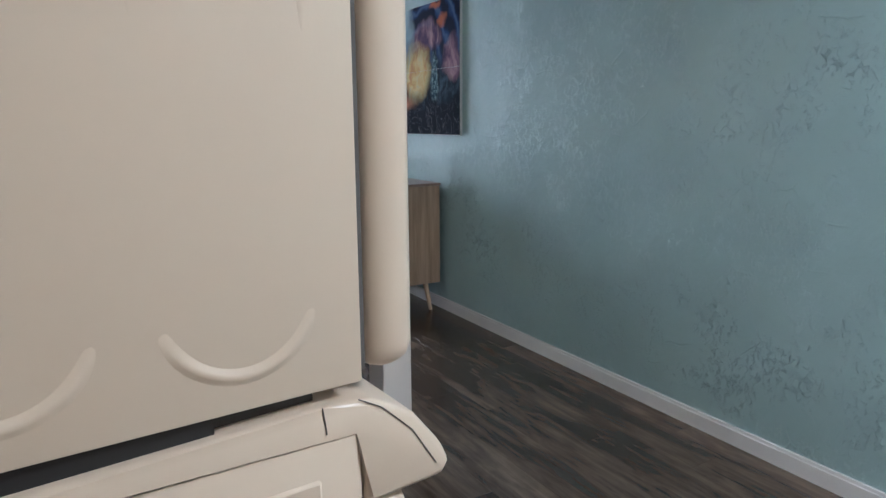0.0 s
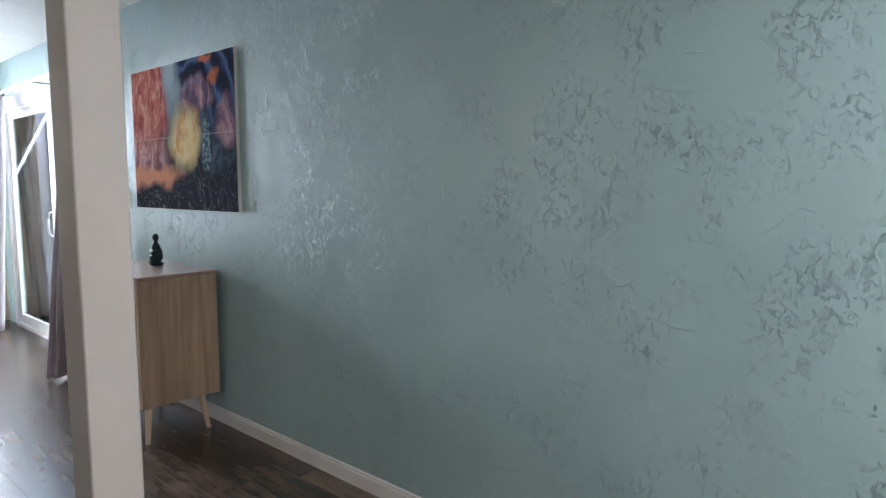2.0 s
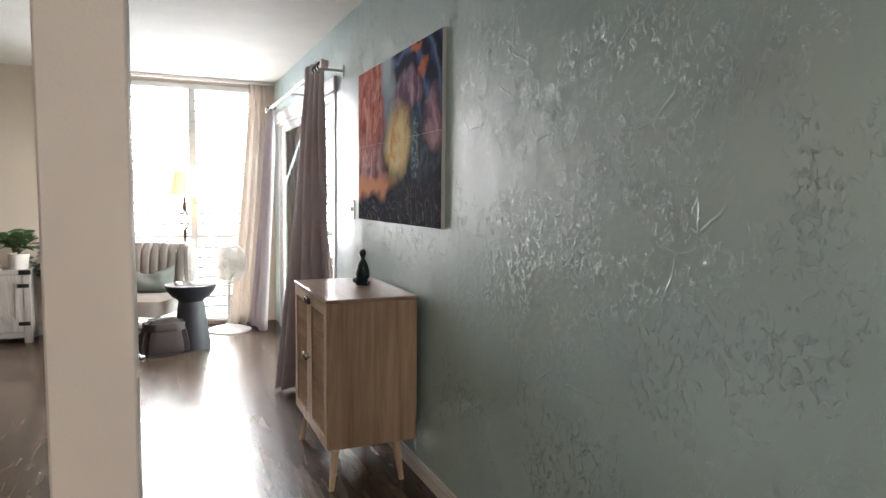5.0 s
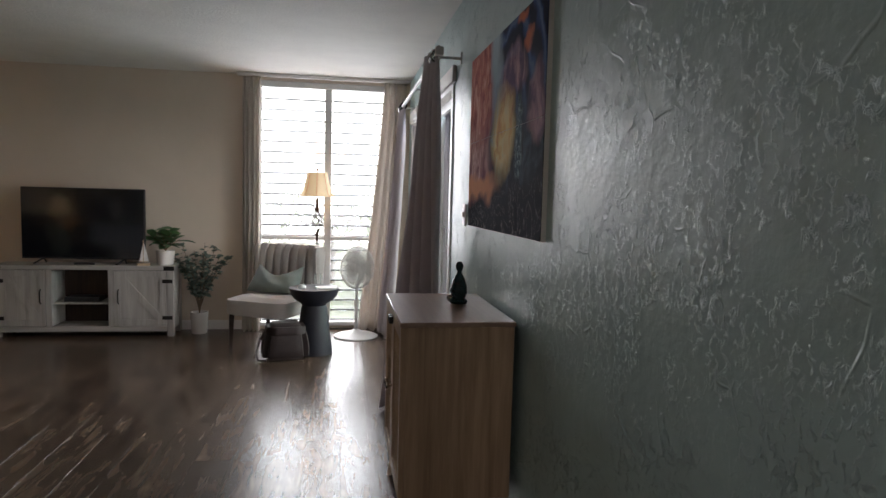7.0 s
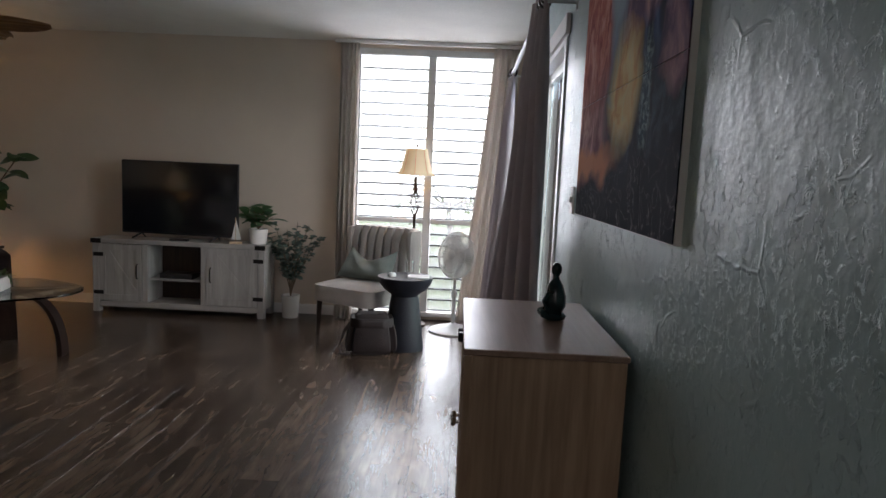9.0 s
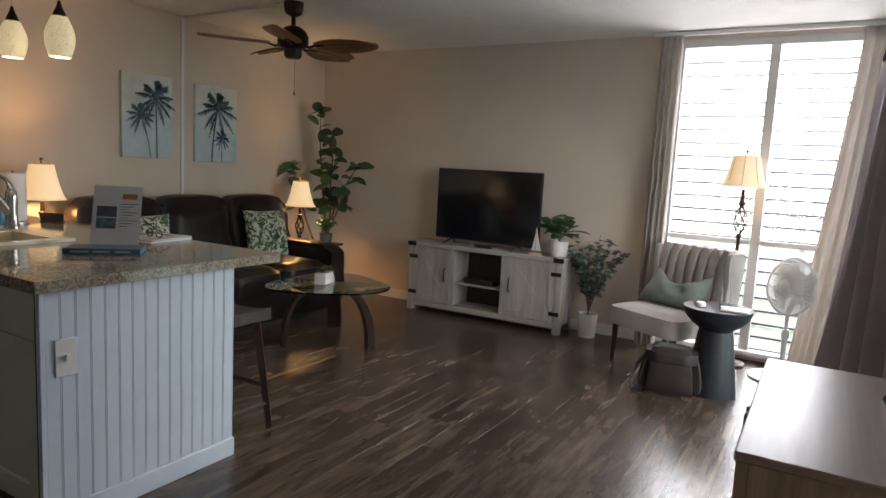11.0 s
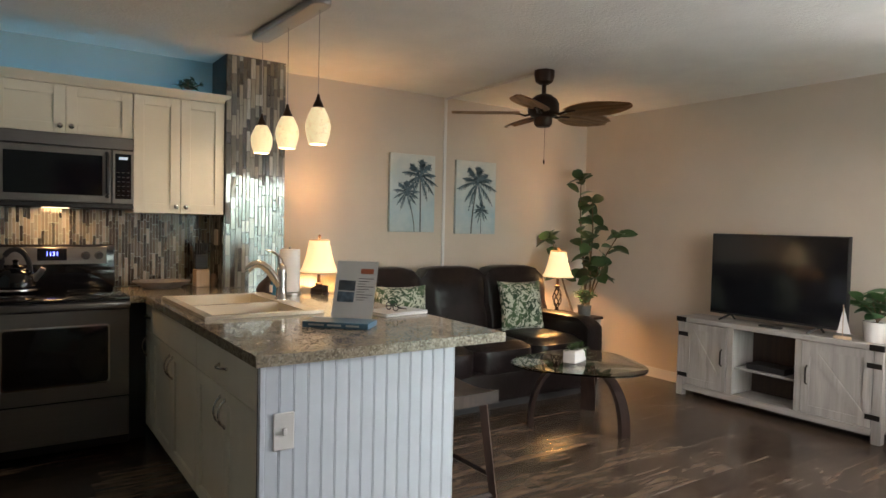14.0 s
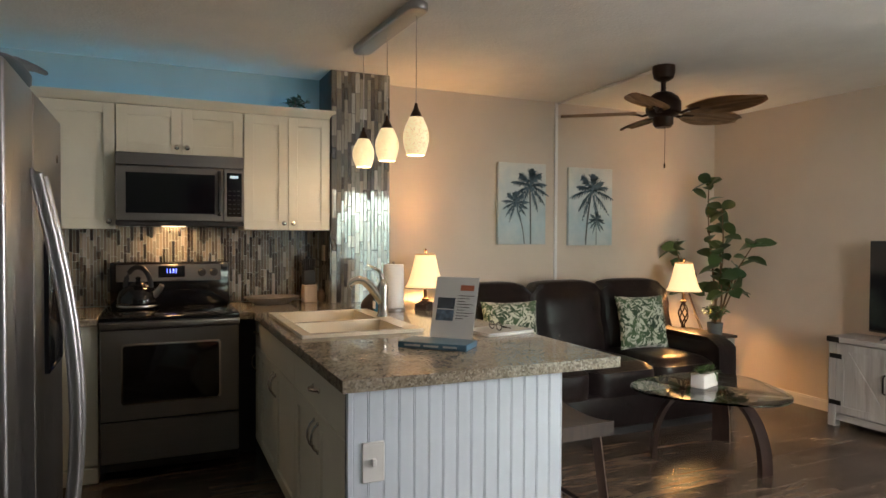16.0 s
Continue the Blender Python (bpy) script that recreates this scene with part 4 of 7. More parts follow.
def tv_stand():
    t = thing("tv_stand", "whitewashed farmhouse television stand with barn doors", "tv stand")
    x0, x1, y0, y1, z1 = -1.17, 0.37, 7.86, 8.17, 0.66
    part("top", one_box(x0 - 0.005, y0 - 0.01, z1 - 0.04, x1 + 0.005, y1, z1, 0.004), GREYW, t)
    for x in (x0, x1 - 0.06):
        for y in (y0, y1 - 0.06):
            part("leg", one_box(x, y, 0, x + 0.06, y + 0.06, z1 - 0.04, 0.004), GREYWZ, t)
    for x in (x0 + 0.01, x1 - 0.03):
        part("side_panel", one_box(x, y0 + 0.06, 0.07, x + 0.02, y1 - 0.06, z1 - 0.04), GREYWZ, t)
    part("bottom_rail", one_box(x0 + 0.06, y0 + 0.004, 0.05, x1 - 0.06, y0 + 0.05, 0.10, 0.003), GREYW, t)
    part("floor_board", one_box(x0 + 0.03, y0 + 0.05, 0.075, x1 - 0.03, y1, 0.095), GREYW, t)
    part("back_panel", one_box(x0 + 0.03, y1 - 0.012, 0.095, x1 - 0.03, y1, z1 - 0.04), WALNUT, t)
    xl, xr = -0.675, -0.20
    for x in (xl - 0.05, xr):
        part("divider", one_box(x, y0 + 0.004, 0.10, x + 0.05, y1 - 0.012, z1 - 0.04, 0.003), GREYWZ, t)
    part("shelf", one_box(xl, y0 + 0.03, 0.30, xr, y1 - 0.012, 0.315), GREYW, t)
    for a, b, hx, hinge in ((x0 + 0.062, xl - 0.052, xl - 0.09, x0 + 0.01), (xr + 0.052, x1 - 0.062, xr + 0.09, x1 - 0.10)):
        bm = bmesh.new()
        za, zb, f = 0.105, z1 - 0.045, 0.055
        box(bm, a, y0 + 0.008, za, b, y0 + 0.022, zb)
        box(bm, a, y0, za, a + f, y0 + 0.010, zb)
        box(bm, b - f, y0, za, b, y0 + 0.010, zb)
        box(bm, a + f, y0, za, b - f, y0 + 0.010, za + f)
        box(bm, a + f, y0, zb - f, b - f, y0 + 0.010, zb)
        door = part("door", bm, GREYWZ, t)
        bm = bmesh.new()
        p, q = Vector((a + f, y0 + 0.004, zb - f)), Vector((b - f, y0 + 0.004, za + f))
        dirv = (q - p).normalized()
        nrm = Vector((dirv.z, 0, -dirv.x)) * 0.027
        pts = [p + nrm, p - nrm, q - nrm, q + nrm]
        lo = [bm.verts.new(c + Vector((0, -0.003, 0))) for c in pts]
        hi = [bm.verts.new(c + Vector((0, 0.006, 0))) for c in pts]
        bm.faces.new(lo)
        bm.faces.new(hi[::-1])
        for i in range(4):
            bm.faces.new((lo[i], lo[(i + 1) % 4], hi[(i + 1) % 4], hi[i]))
        part("brace", bm, GREYWZ, door)
        bm = bmesh.new()
        tube(bm, [(hx, y0, 0.31), (hx, y0 - 0.02, 0.325), (hx, y0 - 0.022, 0.38), (hx, y0 - 0.02, 0.425), (hx, y0, 0.44)], 0.006, 8)
        part("handle", bm, BLACKM, door, "black iron pull")
        for z in (0.16, 0.50):
            part("hinge", one_box(hinge, y0 - 0.004, z, hinge + 0.09, y0 + 0.004, z + 0.035, 0.002), BLACKM, door)
    for x in (x0 - 0.008, x1 - 0.085):
        part("corner_strap", one_box(x, y0 - 0.014, z1 - 0.042, x + 0.093, y0 - 0.006, z1 - 0.002, 0.002), BLACKM, t)
    return t


GREYWZ = wood("whitewashed_wood_upright", (0.29, 0.275, 0.255), (0.41, 0.39, 0.365), "Z", 0.6, 1.0, 0.2)
tv_stand()


def television():
    t = thing("television", "flat black television standing on two splayed feet", "television", (-0.44, 7.995, 0), -4.5)
    x0, x1, z0, z1 = -0.545, 0.545, 0.705, 1.36
    part("housing", one_box(x0, -0.015, z0, x1, 0.02, z1, 0.006, 2), BLACKP, t)
    part("screen", one_box(x0 + 0.008, -0.019, z0 + 0.016, x1 - 0.008, -0.014, z1 - 0.008), SCREEN, t)
    part("back_bulge", one_box(x0 + 0.2, 0.02, z0 + 0.05, x1 - 0.2, 0.05, z1 - 0.25, 0.01, 2), BLACKP, t)
    for x in (-0.36, 0.36):
        bm = bmesh.new()
        tube(bm, [(x, 0, 0.71), (x - 0.05, -0.08, 0.665)], 0.008, 6)
        tube(bm, [(x, 0, 0.71), (x - 0.02, 0.08, 0.665)], 0.008, 6)
        part("foot", bm, BLACKP, t)


SCREEN = plain("dark_screen", (0.006, 0.007, 0.010), 0.11, 0, 0.05, 3, 300, 0.0, 0.02)
SCREEN.node_tree.nodes["Principled BSDF"].inputs["Specular IOR Level"].default_value = 0.8
television()
rem = thing("remote_control", "black remote control lying on the stand", "remote")
part("case", one_box(-0.50, 7.90, 0.66, -0.33, 7.94, 0.678, 0.006, 2), BLACKP, rem)
box_ = thing("cable_box", "black set-top box on the stand's shelf", "cable box")
part("case", one_box(-0.60, 7.93, 0.315, -0.30, 8.10, 0.36, 0.004), BLACKP, box_)


def sofa():
    s = thing("sofa", "dark brown leather three-seat sofa against the beige wall", "sofa")
    y0, y1, xb, xf = 5.28, 7.33, -2.52, -1.58
    part("base", one_box(xb + 0.05, y0 + 0.03, 0.06, xf + 0.06, y1 - 0.03, 0.30, 0.03, 3), LEATHER, s)
    bm = bmesh.new()
    box(bm, xb + 0.1, y0 + 0.08, 0.0, xf, y1 - 0.08, 0.07)
    part("plinth", bm, BLACKP, s)
    bm = bmesh.new()
    cushion(bm, xb, y0 + 0.03, 0.25, xb + 0.26, y1 - 0.03, 0.875, 0.02, 8, 0.04)
    part("back_frame", bm, LEATHER, s)
    w = (y1 - y0 - 0.36) / 3
    for i in range(3):
        a = y0 + 0.18 + i * w
        bm = bmesh.new()
        cushion(bm, xb + 0.24, a + 0.004, 0.26, xf + 0.04, a + w - 0.004, 0.47, 0.035, 9, 0.05)
        part("seat_cushion", bm, LEATHER, s, smooth=60)
    wb = (y1 - y0 - 0.06) / 3
    for i in range(3):
        a = y0 + 0.03 + i * wb
        bm = bmesh.new()
        cushion(bm, 0, a + 0.004, -0.29, 0.20, a + wb - 0.004, 0.29, 0.045, 9, 0.05)
        for v in bm.verts:
            k = (v.co.z + 0.29) / 0.58
            v.co.x += -0.12 * k + (0.03 * math.exp(-((k - 0.55) / 0.06) ** 2) * -1 if v.co.x > 0.1 else 0)
            v.co.z *= 1.0
        c = part("back_cushion", bm, LEATHER, s, smooth=60)
        c.matrix_basis = pose(xb + 0.20, 0, 0.695)
    for a, b in ((y0, y0 + 0.22), (y1 - 0.22, y1)):
        bm = bmesh.new()
        cushion(bm, xb + 0.05, a, 0.08, xf + 0.06, b, 0.615, 0.02, 8, 0.06)
        part("arm", bm, LEATHER, s, smooth=60)
    return s


sofa()


def pillow(name, label, mat, m, size=0.43, thick=0.07):
    n = 14
    bm = bmesh.new()
    for side in (1, -1):
        g = []
        for j in range(n + 1):
            row = []
            for i in range(n + 1):
                u, v = 2 * i / n - 1, 2 * j / n - 1
                t = thick * ((1 - u ** 4) * (1 - v ** 4)) ** 0.6
                pin = 1 - 0.07 * (1 - abs(u) ** 2) * abs(v) ** 3
                pin2 = 1 - 0.07 * (1 - abs(v) ** 2) * abs(u) ** 3
                row.append(bm.verts.new((u * size / 2 * pin2, side * t, v * size / 2 * pin)))
            g.append(row)
        for a, b in zip(g, g[1:]):
            for i in range(n):
                bm.faces.new((a[i], a[i + 1], b[i + 1], b[i]))
    bmesh.ops.remove_doubles(bm, verts=bm.verts, dist=0.0005)
    ob = solid(name, bm, mat, label, "pillow", smooth=70)
    ob.matrix_world = m
    return ob


pillow("pillow", "leaf-print cushion in green and cream leaning on the sofa", LEAFCLOTH, pose(-2.03, 6.86, 0.70, -14, 0, 80), 0.43)
pillow("pillow", "leaf-print cushion in green and cream at the sofa's end", LEAFCLOTH, pose(-2.03, 5.66, 0.70, -14, 0, 80), 0.43)


def end_table(name, x, y, label):
    t = thing(name, label, "side table")
    part("tabletop", one_box(x - 0.26, y - 0.19, 0.548, x + 0.26, y + 0.19, 0.572, 0.006, 2), WALNUT, t)
    part("apron", one_box(x - 0.23, y - 0.165, 0.49, x + 0.23, y + 0.165, 0.548), PALEGREY, t)
    for dx in (-0.23, 0.23):
        for dy in (-0.16, 0.16):
            bm = bmesh.new()
            tube(bm, [(x + dx, y + dy, 0.548), (x + dx, y + dy, 0.0)], 0.026, 4, 0.02)
            part("leg", bm, PALEGREY, t)
    part("lower_shelf", one_box(x - 0.22, y - 0.155, 0.16, x + 0.22, y + 0.155, 0.18), PALEGREY, t)
    return t


PALEGREY = plain("pale_blue_grey_paint", (0.42, 0.45, 0.44), 0.5, 0, 0.06)
end_table("end_table", -2.11, 7.52, "pale grey end table with a dark top beside the sofa")
end_table("end_table", -2.28, 5.02, "pale grey end table between the counter and sofa")


def shade_profile(r0, r1, z0, z1, n=10):
    return [(r0 + (r1 - r0) * (k ** 0.62), z0 + (z1 - z0) * k) for k in [i / n for i in range(n + 1)]]


def table_lamp(x, y, z, label):
    t = thing("table_lamp", label, "lamp", (x, y, z), group="matching table lamps")
    bm = bmesh.new()
    lathe(bm, [(0.062, 0.0), (0.064, 0.012), (0.045, 0.022), (0.02, 0.035), (0.016, 0.055)], 24)
    part("base", bm, BRONZE, t)
    for k in range(5):
        bm = bmesh.new()
        pts = []
        for i in range(15):
            u = i / 14
            r = 0.010 + 0.030 * math.sin(math.pi * u)
            a = 2 * math.pi * k / 5 + 2.6 * u
            pts.append((r * math.cos(a), r * math.sin(a), 0.055 + 0.19 * u))
        tube(bm, pts, 0.0055, 6)
        part("cage_wire", bm, BRONZE, t)
    bm = bmesh.new()
    lathe(bm, [(0.014, 0.24), (0.026, 0.25), (0.028, 0.262), (0.014, 0.27), (0.012, 0.33)], 20)
    part("stem", bm, BRONZE, t)
    bm = bmesh.new()
    lathe(bm, shade_profile(0.148, 0.072, 0.345, 0.585), 36, closed=False)
    sh = part("shade", bm, SHADE, t, "lit cream bell lampshade", smooth=60)
    sol = sh.modifiers.new("thickness", "SOLIDIFY")
    sol.thickness = 0.002
    for r, zz in ((0.148, 0.345), (0.072, 0.585)):
        bm = bmesh.new()
        lathe(bm, [(r + 0.001, zz - 0.004), (r + 0.003, zz), (r + 0.001, zz + 0.004)], 36, closed=False)
        part("shade_trim", bm, TRIM, sh)
    bm = bmesh.new()
    lathe(bm, [(0.005, 0.585), (0.005, 0.60), (0.012, 0.61), (0.010, 0.622), (0.0, 0.628)], 14)
    part("finial", bm, BRONZE, t)
    lamp("lamp_light", "POINT", pose(x, y, z + 0.45), LAMP_W, WARM, 0.05)
    return t


LAMP_W = 28.0
BRONZE = plain("bronze_iron", (0.035, 0.018, 0.011), 0.4, 0.7, 0.3)
TRIM = fabric("shade_trim_cloth", (0.50, 0.40, 0.26))
table_lamp(-2.2, 7.46, 0.572, "lit table lamp with twisted iron base on the end table")
table_lamp(-2.33, 5.115, 0.66, "lit table lamp with twisted iron base behind the counter")
part("riser", one_box(-2.43, 5.0, 0.572, -2.23, 5.18, 0.66, 0.004), WALNUT, thing("wooden_box", "small dark wooden box under the lamp", "box"))


def leaf(bm, base, d, length, width, droop=0.3, roll=0.0, round_=False):
    """A folded blade from a base along d."""
    d = Vector(d).normalized()
    ref = Vector((0, 0, 1)) if abs(d.z) < 0.95 else Vector((1, 0, 0))
    side = d.cross(ref).normalized()
    up = side.cross(d).normalized()
    side, up = side * math.cos(roll) + up * math.sin(roll), up * math.cos(roll) - side * math.sin(roll)
    n = 5
    rows = []
    for i in range(n + 1):
        k = i / n
        w = width * (math.sin(math.pi * min(1, k * 0.96 + 0.04)) ** (0.6 if round_ else 0.85)) * 0.5
        c = Vector(base) + d * length * k - Vector((0, 0, 1)) * droop * length * k * k
        rows.append((bm.verts.new(c + side * w + up * w * 0.25), bm.verts.new(c), bm.verts.new(c - side * w + up * w * 0.25)))
    for a, b in zip(rows, rows[1:]):
        for i in range(2):
            bm.faces.new((a[i], a[i + 1], b[i + 1], b[i]))


def rubber_tree():
    t = thing("potted_tree", "tall artificial fiddle-leaf tree in the room's corner", "plant")
    rnd = random.Random(11)
    bx, by = -2.34, 7.95
    bm = bmesh.new()
    lathe(bm, [(0.12, 0), (0.14, 0.02), (0.16, 0.26), (0.165, 0.28), (0.15, 0.28), (0.145, 0.25), (0.0, 0.25)], 28, pose(bx, by, 0))
    part("pot", bm, ESPRESSO, t)
    stems = [((-2.31, 7.90, 1.84), 0), ((-1.80, 7.80, 1.30), 1), ((-2.50, 7.60, 1.28), 2), ((-1.96, 7.74, 1.02), 3), ((-2.14, 7.82, 1.62), 4), ((-2.05, 7.76, 1.24), 5)]
    leafbm = bmesh.new()
    for (ex, ey, ez), k in stems:
        bm = bmesh.new()
        pts = []
        for i in range(13):
            u = i / 12
            pts.append((bx + (ex - bx) * u ** 1.4 + 0.03 * math.sin(5 * u + k), by + (ey - by) * u ** 1.4 + 0.03 * math.cos(4 * u + k), 0.24 + (ez - 0.24) * u))
        tube(bm, pts, 0.014, 7, 0.005)
        part("stem", bm, BARK, t)
        for i in range(5, 13):
            if pts[i][2] < 0.86:
                continue
            for q in range(2 if i < 12 else 5):
                a = rnd.uniform(0, 6.28)
                dv = (math.cos(a), math.sin(a), rnd.uniform(-0.4, 1.2))
                p = Vector(pts[i]) + Vector((rnd.uniform(-0.02, 0.02), rnd.uniform(-0.02, 0.02), rnd.uniform(-0.03, 0.03)))
                leaf(leafbm, p, dv, rnd.uniform(0.13, 0.185), rnd.uniform(0.09, 0.125), 0.25, rnd.uniform(-1.3, 1.3), True)
    tagged(part("leaves", leafbm, LEAF, t, "broad glossy dark green leaves"), kind="stuff")


rubber_tree()


def bush(name, label, at, pot_r, pot_h, spread, height, count, length, width, mat, seed, pot_mat, stems=9, wide=1.0):
    t = thing(name, label, "plant")
    rnd = random.Random(seed)
    x, y, z = at
    bm = bmesh.new()
    lathe(bm, [(pot_r * 0.82, 0), (pot_r * 0.86, 0.006), (pot_r, pot_h), (pot_r * 0.9, pot_h), (pot_r * 0.88, pot_h * 0.88), (0, pot_h * 0.88)], 28, pose(x, y, z))
    part("pot", bm, pot_mat, t)
    bm = bmesh.new()
    lathe(bm, [(pot_r * 0.87, 0), (pot_r * 0.5, 0.008), (0, 0.01)], 20, pose(x, y, z + pot_h * 0.88))
    part("soil", bm, SOIL, t)
    sb, lb = bmesh.new(), bmesh.new()
    for s in range(stems):
        a = 2 * math.pi * s / stems + rnd.uniform(-0.3, 0.3)
        rr = spread * rnd.uniform(0.25, 1.0)
        hh = height * (1.0 - 0.45 * rr / spread) * rnd.uniform(0.8, 1.05)
        pts = [(x + math.cos(a) * rr * (u ** 1.5), y + math.sin(a) * rr * wide * (u ** 1.5), z + pot_h * 0.9 + hh * u) for u in [i / 8 for i in range(9)]]
        tube(sb, pts, 0.004, 5, 0.002)
        for q in range(count // stems):
            u = rnd.uniform(0.3, 1.0)
            i = min(7, int(u * 8))
            p = Vector(pts[i]).lerp(Vector(pts[i + 1]), u * 8 - i)
            b = rnd.uniform(0, 6.28)
            leaf(lb, p, (math.cos(b), math.sin(b), rnd.uniform(-0.2, 0.9)), length * rnd.uniform(0.7, 1.2), width * rnd.uniform(0.7, 1.2), 0.2, rnd.uniform(-0.6, 0.6), True)
    tagged(part("stems", sb, BARK, t), kind="stuff")
    tagged(part("leaves", lb, mat, t), kind="stuff")
    return t


bush("potted_eucalyptus", "artificial eucalyptus in a ribbed white pot on the floor", (0.565, 8.02, 0), 0.083, 0.205, 0.34, 0.86, 480, 0.055, 0.045, EUCA, 5, PORC, 16, 0.4)
bush("potted_plant", "broad-leaved green plant in a white pot on the stand", (0.27, 7.99, 0.66), 0.085, 0.135, 0.15, 0.27, 36, 0.15, 0.095, FERN, 8, PORC, 12, 0.7)
bush("potted_plant", "small bushy green plant in a dark pot on the end table", (-1.95, 7.56, 0.572), 0.064, 0.10, 0.12, 0.19, 260, 0.042, 0.022, FERN, 9, plain("dark_ceramic", (0.10, 0.11, 0.11), 0.5), 24)


def succulent_box():
    t = thing("succulent_planter", "small white block planter with succulents on the coffee table", "plant", (-0.985, 6.44, 0.452), 108)
    bm = bmesh.new()
    box(bm, -0.09, -0.045, 0, 0.09, 0.045, 0.085, 0.004, 2)
    part("pot", bm, PORC, t)
    lb = bmesh.new()
    rnd = random.Random(4)
    for c in ((-0.055, 0), (0.0, 0.01), (0.055, -0.01)):
        for i in range(26):
            a, e = rnd.uniform(0, 6.28), rnd.uniform(0.1, 1.4)
            leaf(lb, (c[0], c[1], 0.08), (math.cos(a), math.sin(a), e), rnd.uniform(0.05, 0.085), 0.022, 0.15, 0, True)
    tagged(part("leaves", lb, LEAF, t), kind="stuff")
    bm = bmesh.new()
    tube(bm, [(0.05, -0.04, 0.085), (0.055, -0.055, 0.07), (0.05, -0.06, 0.03)], 0.008, 6, 0.004)
    part("trailing_stem", bm, LEAF, t)


def coffee_table():
    t = thing("coffee_table", "glass coffee table on three bowed dark wood legs", "coffee table")
    c = Vector((-0.96, 6.47))
    pts = []
    for i in range(60):
        a = 2 * math.pi * i / 60
        r = 0.42 + 0.045 * math.cos(3 * (a - math.radians(8)))
        pts.append((c.x + r * math.cos(a) * 1.02, c.y + r * math.sin(a) * 1.08))
    bm = bmesh.new()
    outline(bm, pts, 0.438, 0.45, 0.004, 2)
    top = part("glass_top", bm, TABLEGLASS, t, "clear glass top with a polished edge", smooth=50)
    top.visible_shadow = False
    for k, (fx, fy) in enumerate(((-0.61, 6.53), (-1.155, 6.195), (-1.203, 6.828))):
        d = Vector((fx - c.x, fy - c.y)).normalized()
        bm = bmesh.new()
        n = 12
        w = 0.056
        side = Vector((-d.y, d.x)) * w
        prev = None
        for i in range(n + 1):
            u = i / n
            r = 0.06 + (math.hypot(fx - c.x, fy - c.y) - 0.06) * math.sin(u * math.pi / 2) ** 0.8
            z = 0.425 * math.cos(u * math.pi / 2) ** 0.9 if i < n else 0.0
            th = 0.015
            p = Vector((c.x + d.x * r, c.y + d.y * r))
            nx, nz = math.sin(u * math.pi / 2), 1 - 0.6 * u
            ring = []
            for sgn, off in ((1, 1), (-1, 1), (-1, -1), (1, -1)):
                q = p + side * sgn * (0.75 + 0.25 * u) + d * off * th * nx
                ring.append(bm.verts.new((q.x, q.y, max(0.0, z + off * th * nz * (1 - u)))))
            if prev:
                for j in range(4):
                    bm.faces.new((prev[j], prev[(j + 1) % 4], ring[(j + 1) % 4], ring[j]))
            else:
                bm.faces.new(ring)
            prev = ring
        bm.faces.new(prev[::-1])
        part("leg", bm, ESPRESSO, t, smooth=50)
    bm = bmesh.new()
    lathe(bm, [(0.1, 0.405), (0.1, 0.43), (0.06, 0.436), (0.0, 0.437)], 24, pose(c.x, c.y, 0))
    part("hub", bm, ESPRESSO, t)
    for fx, fy in ((-0.64, 6.52), (-1.13, 6.22), (-1.16, 6.78)):
        bm = bmesh.new()
        lathe(bm, [(0.02, 0.41), (0.02, 0.437), (0.0, 0.438)], 14, pose(fx, fy, 0))
        part("glass_rest", bm, CHROME, t)


coffee_table()
succulent_box()


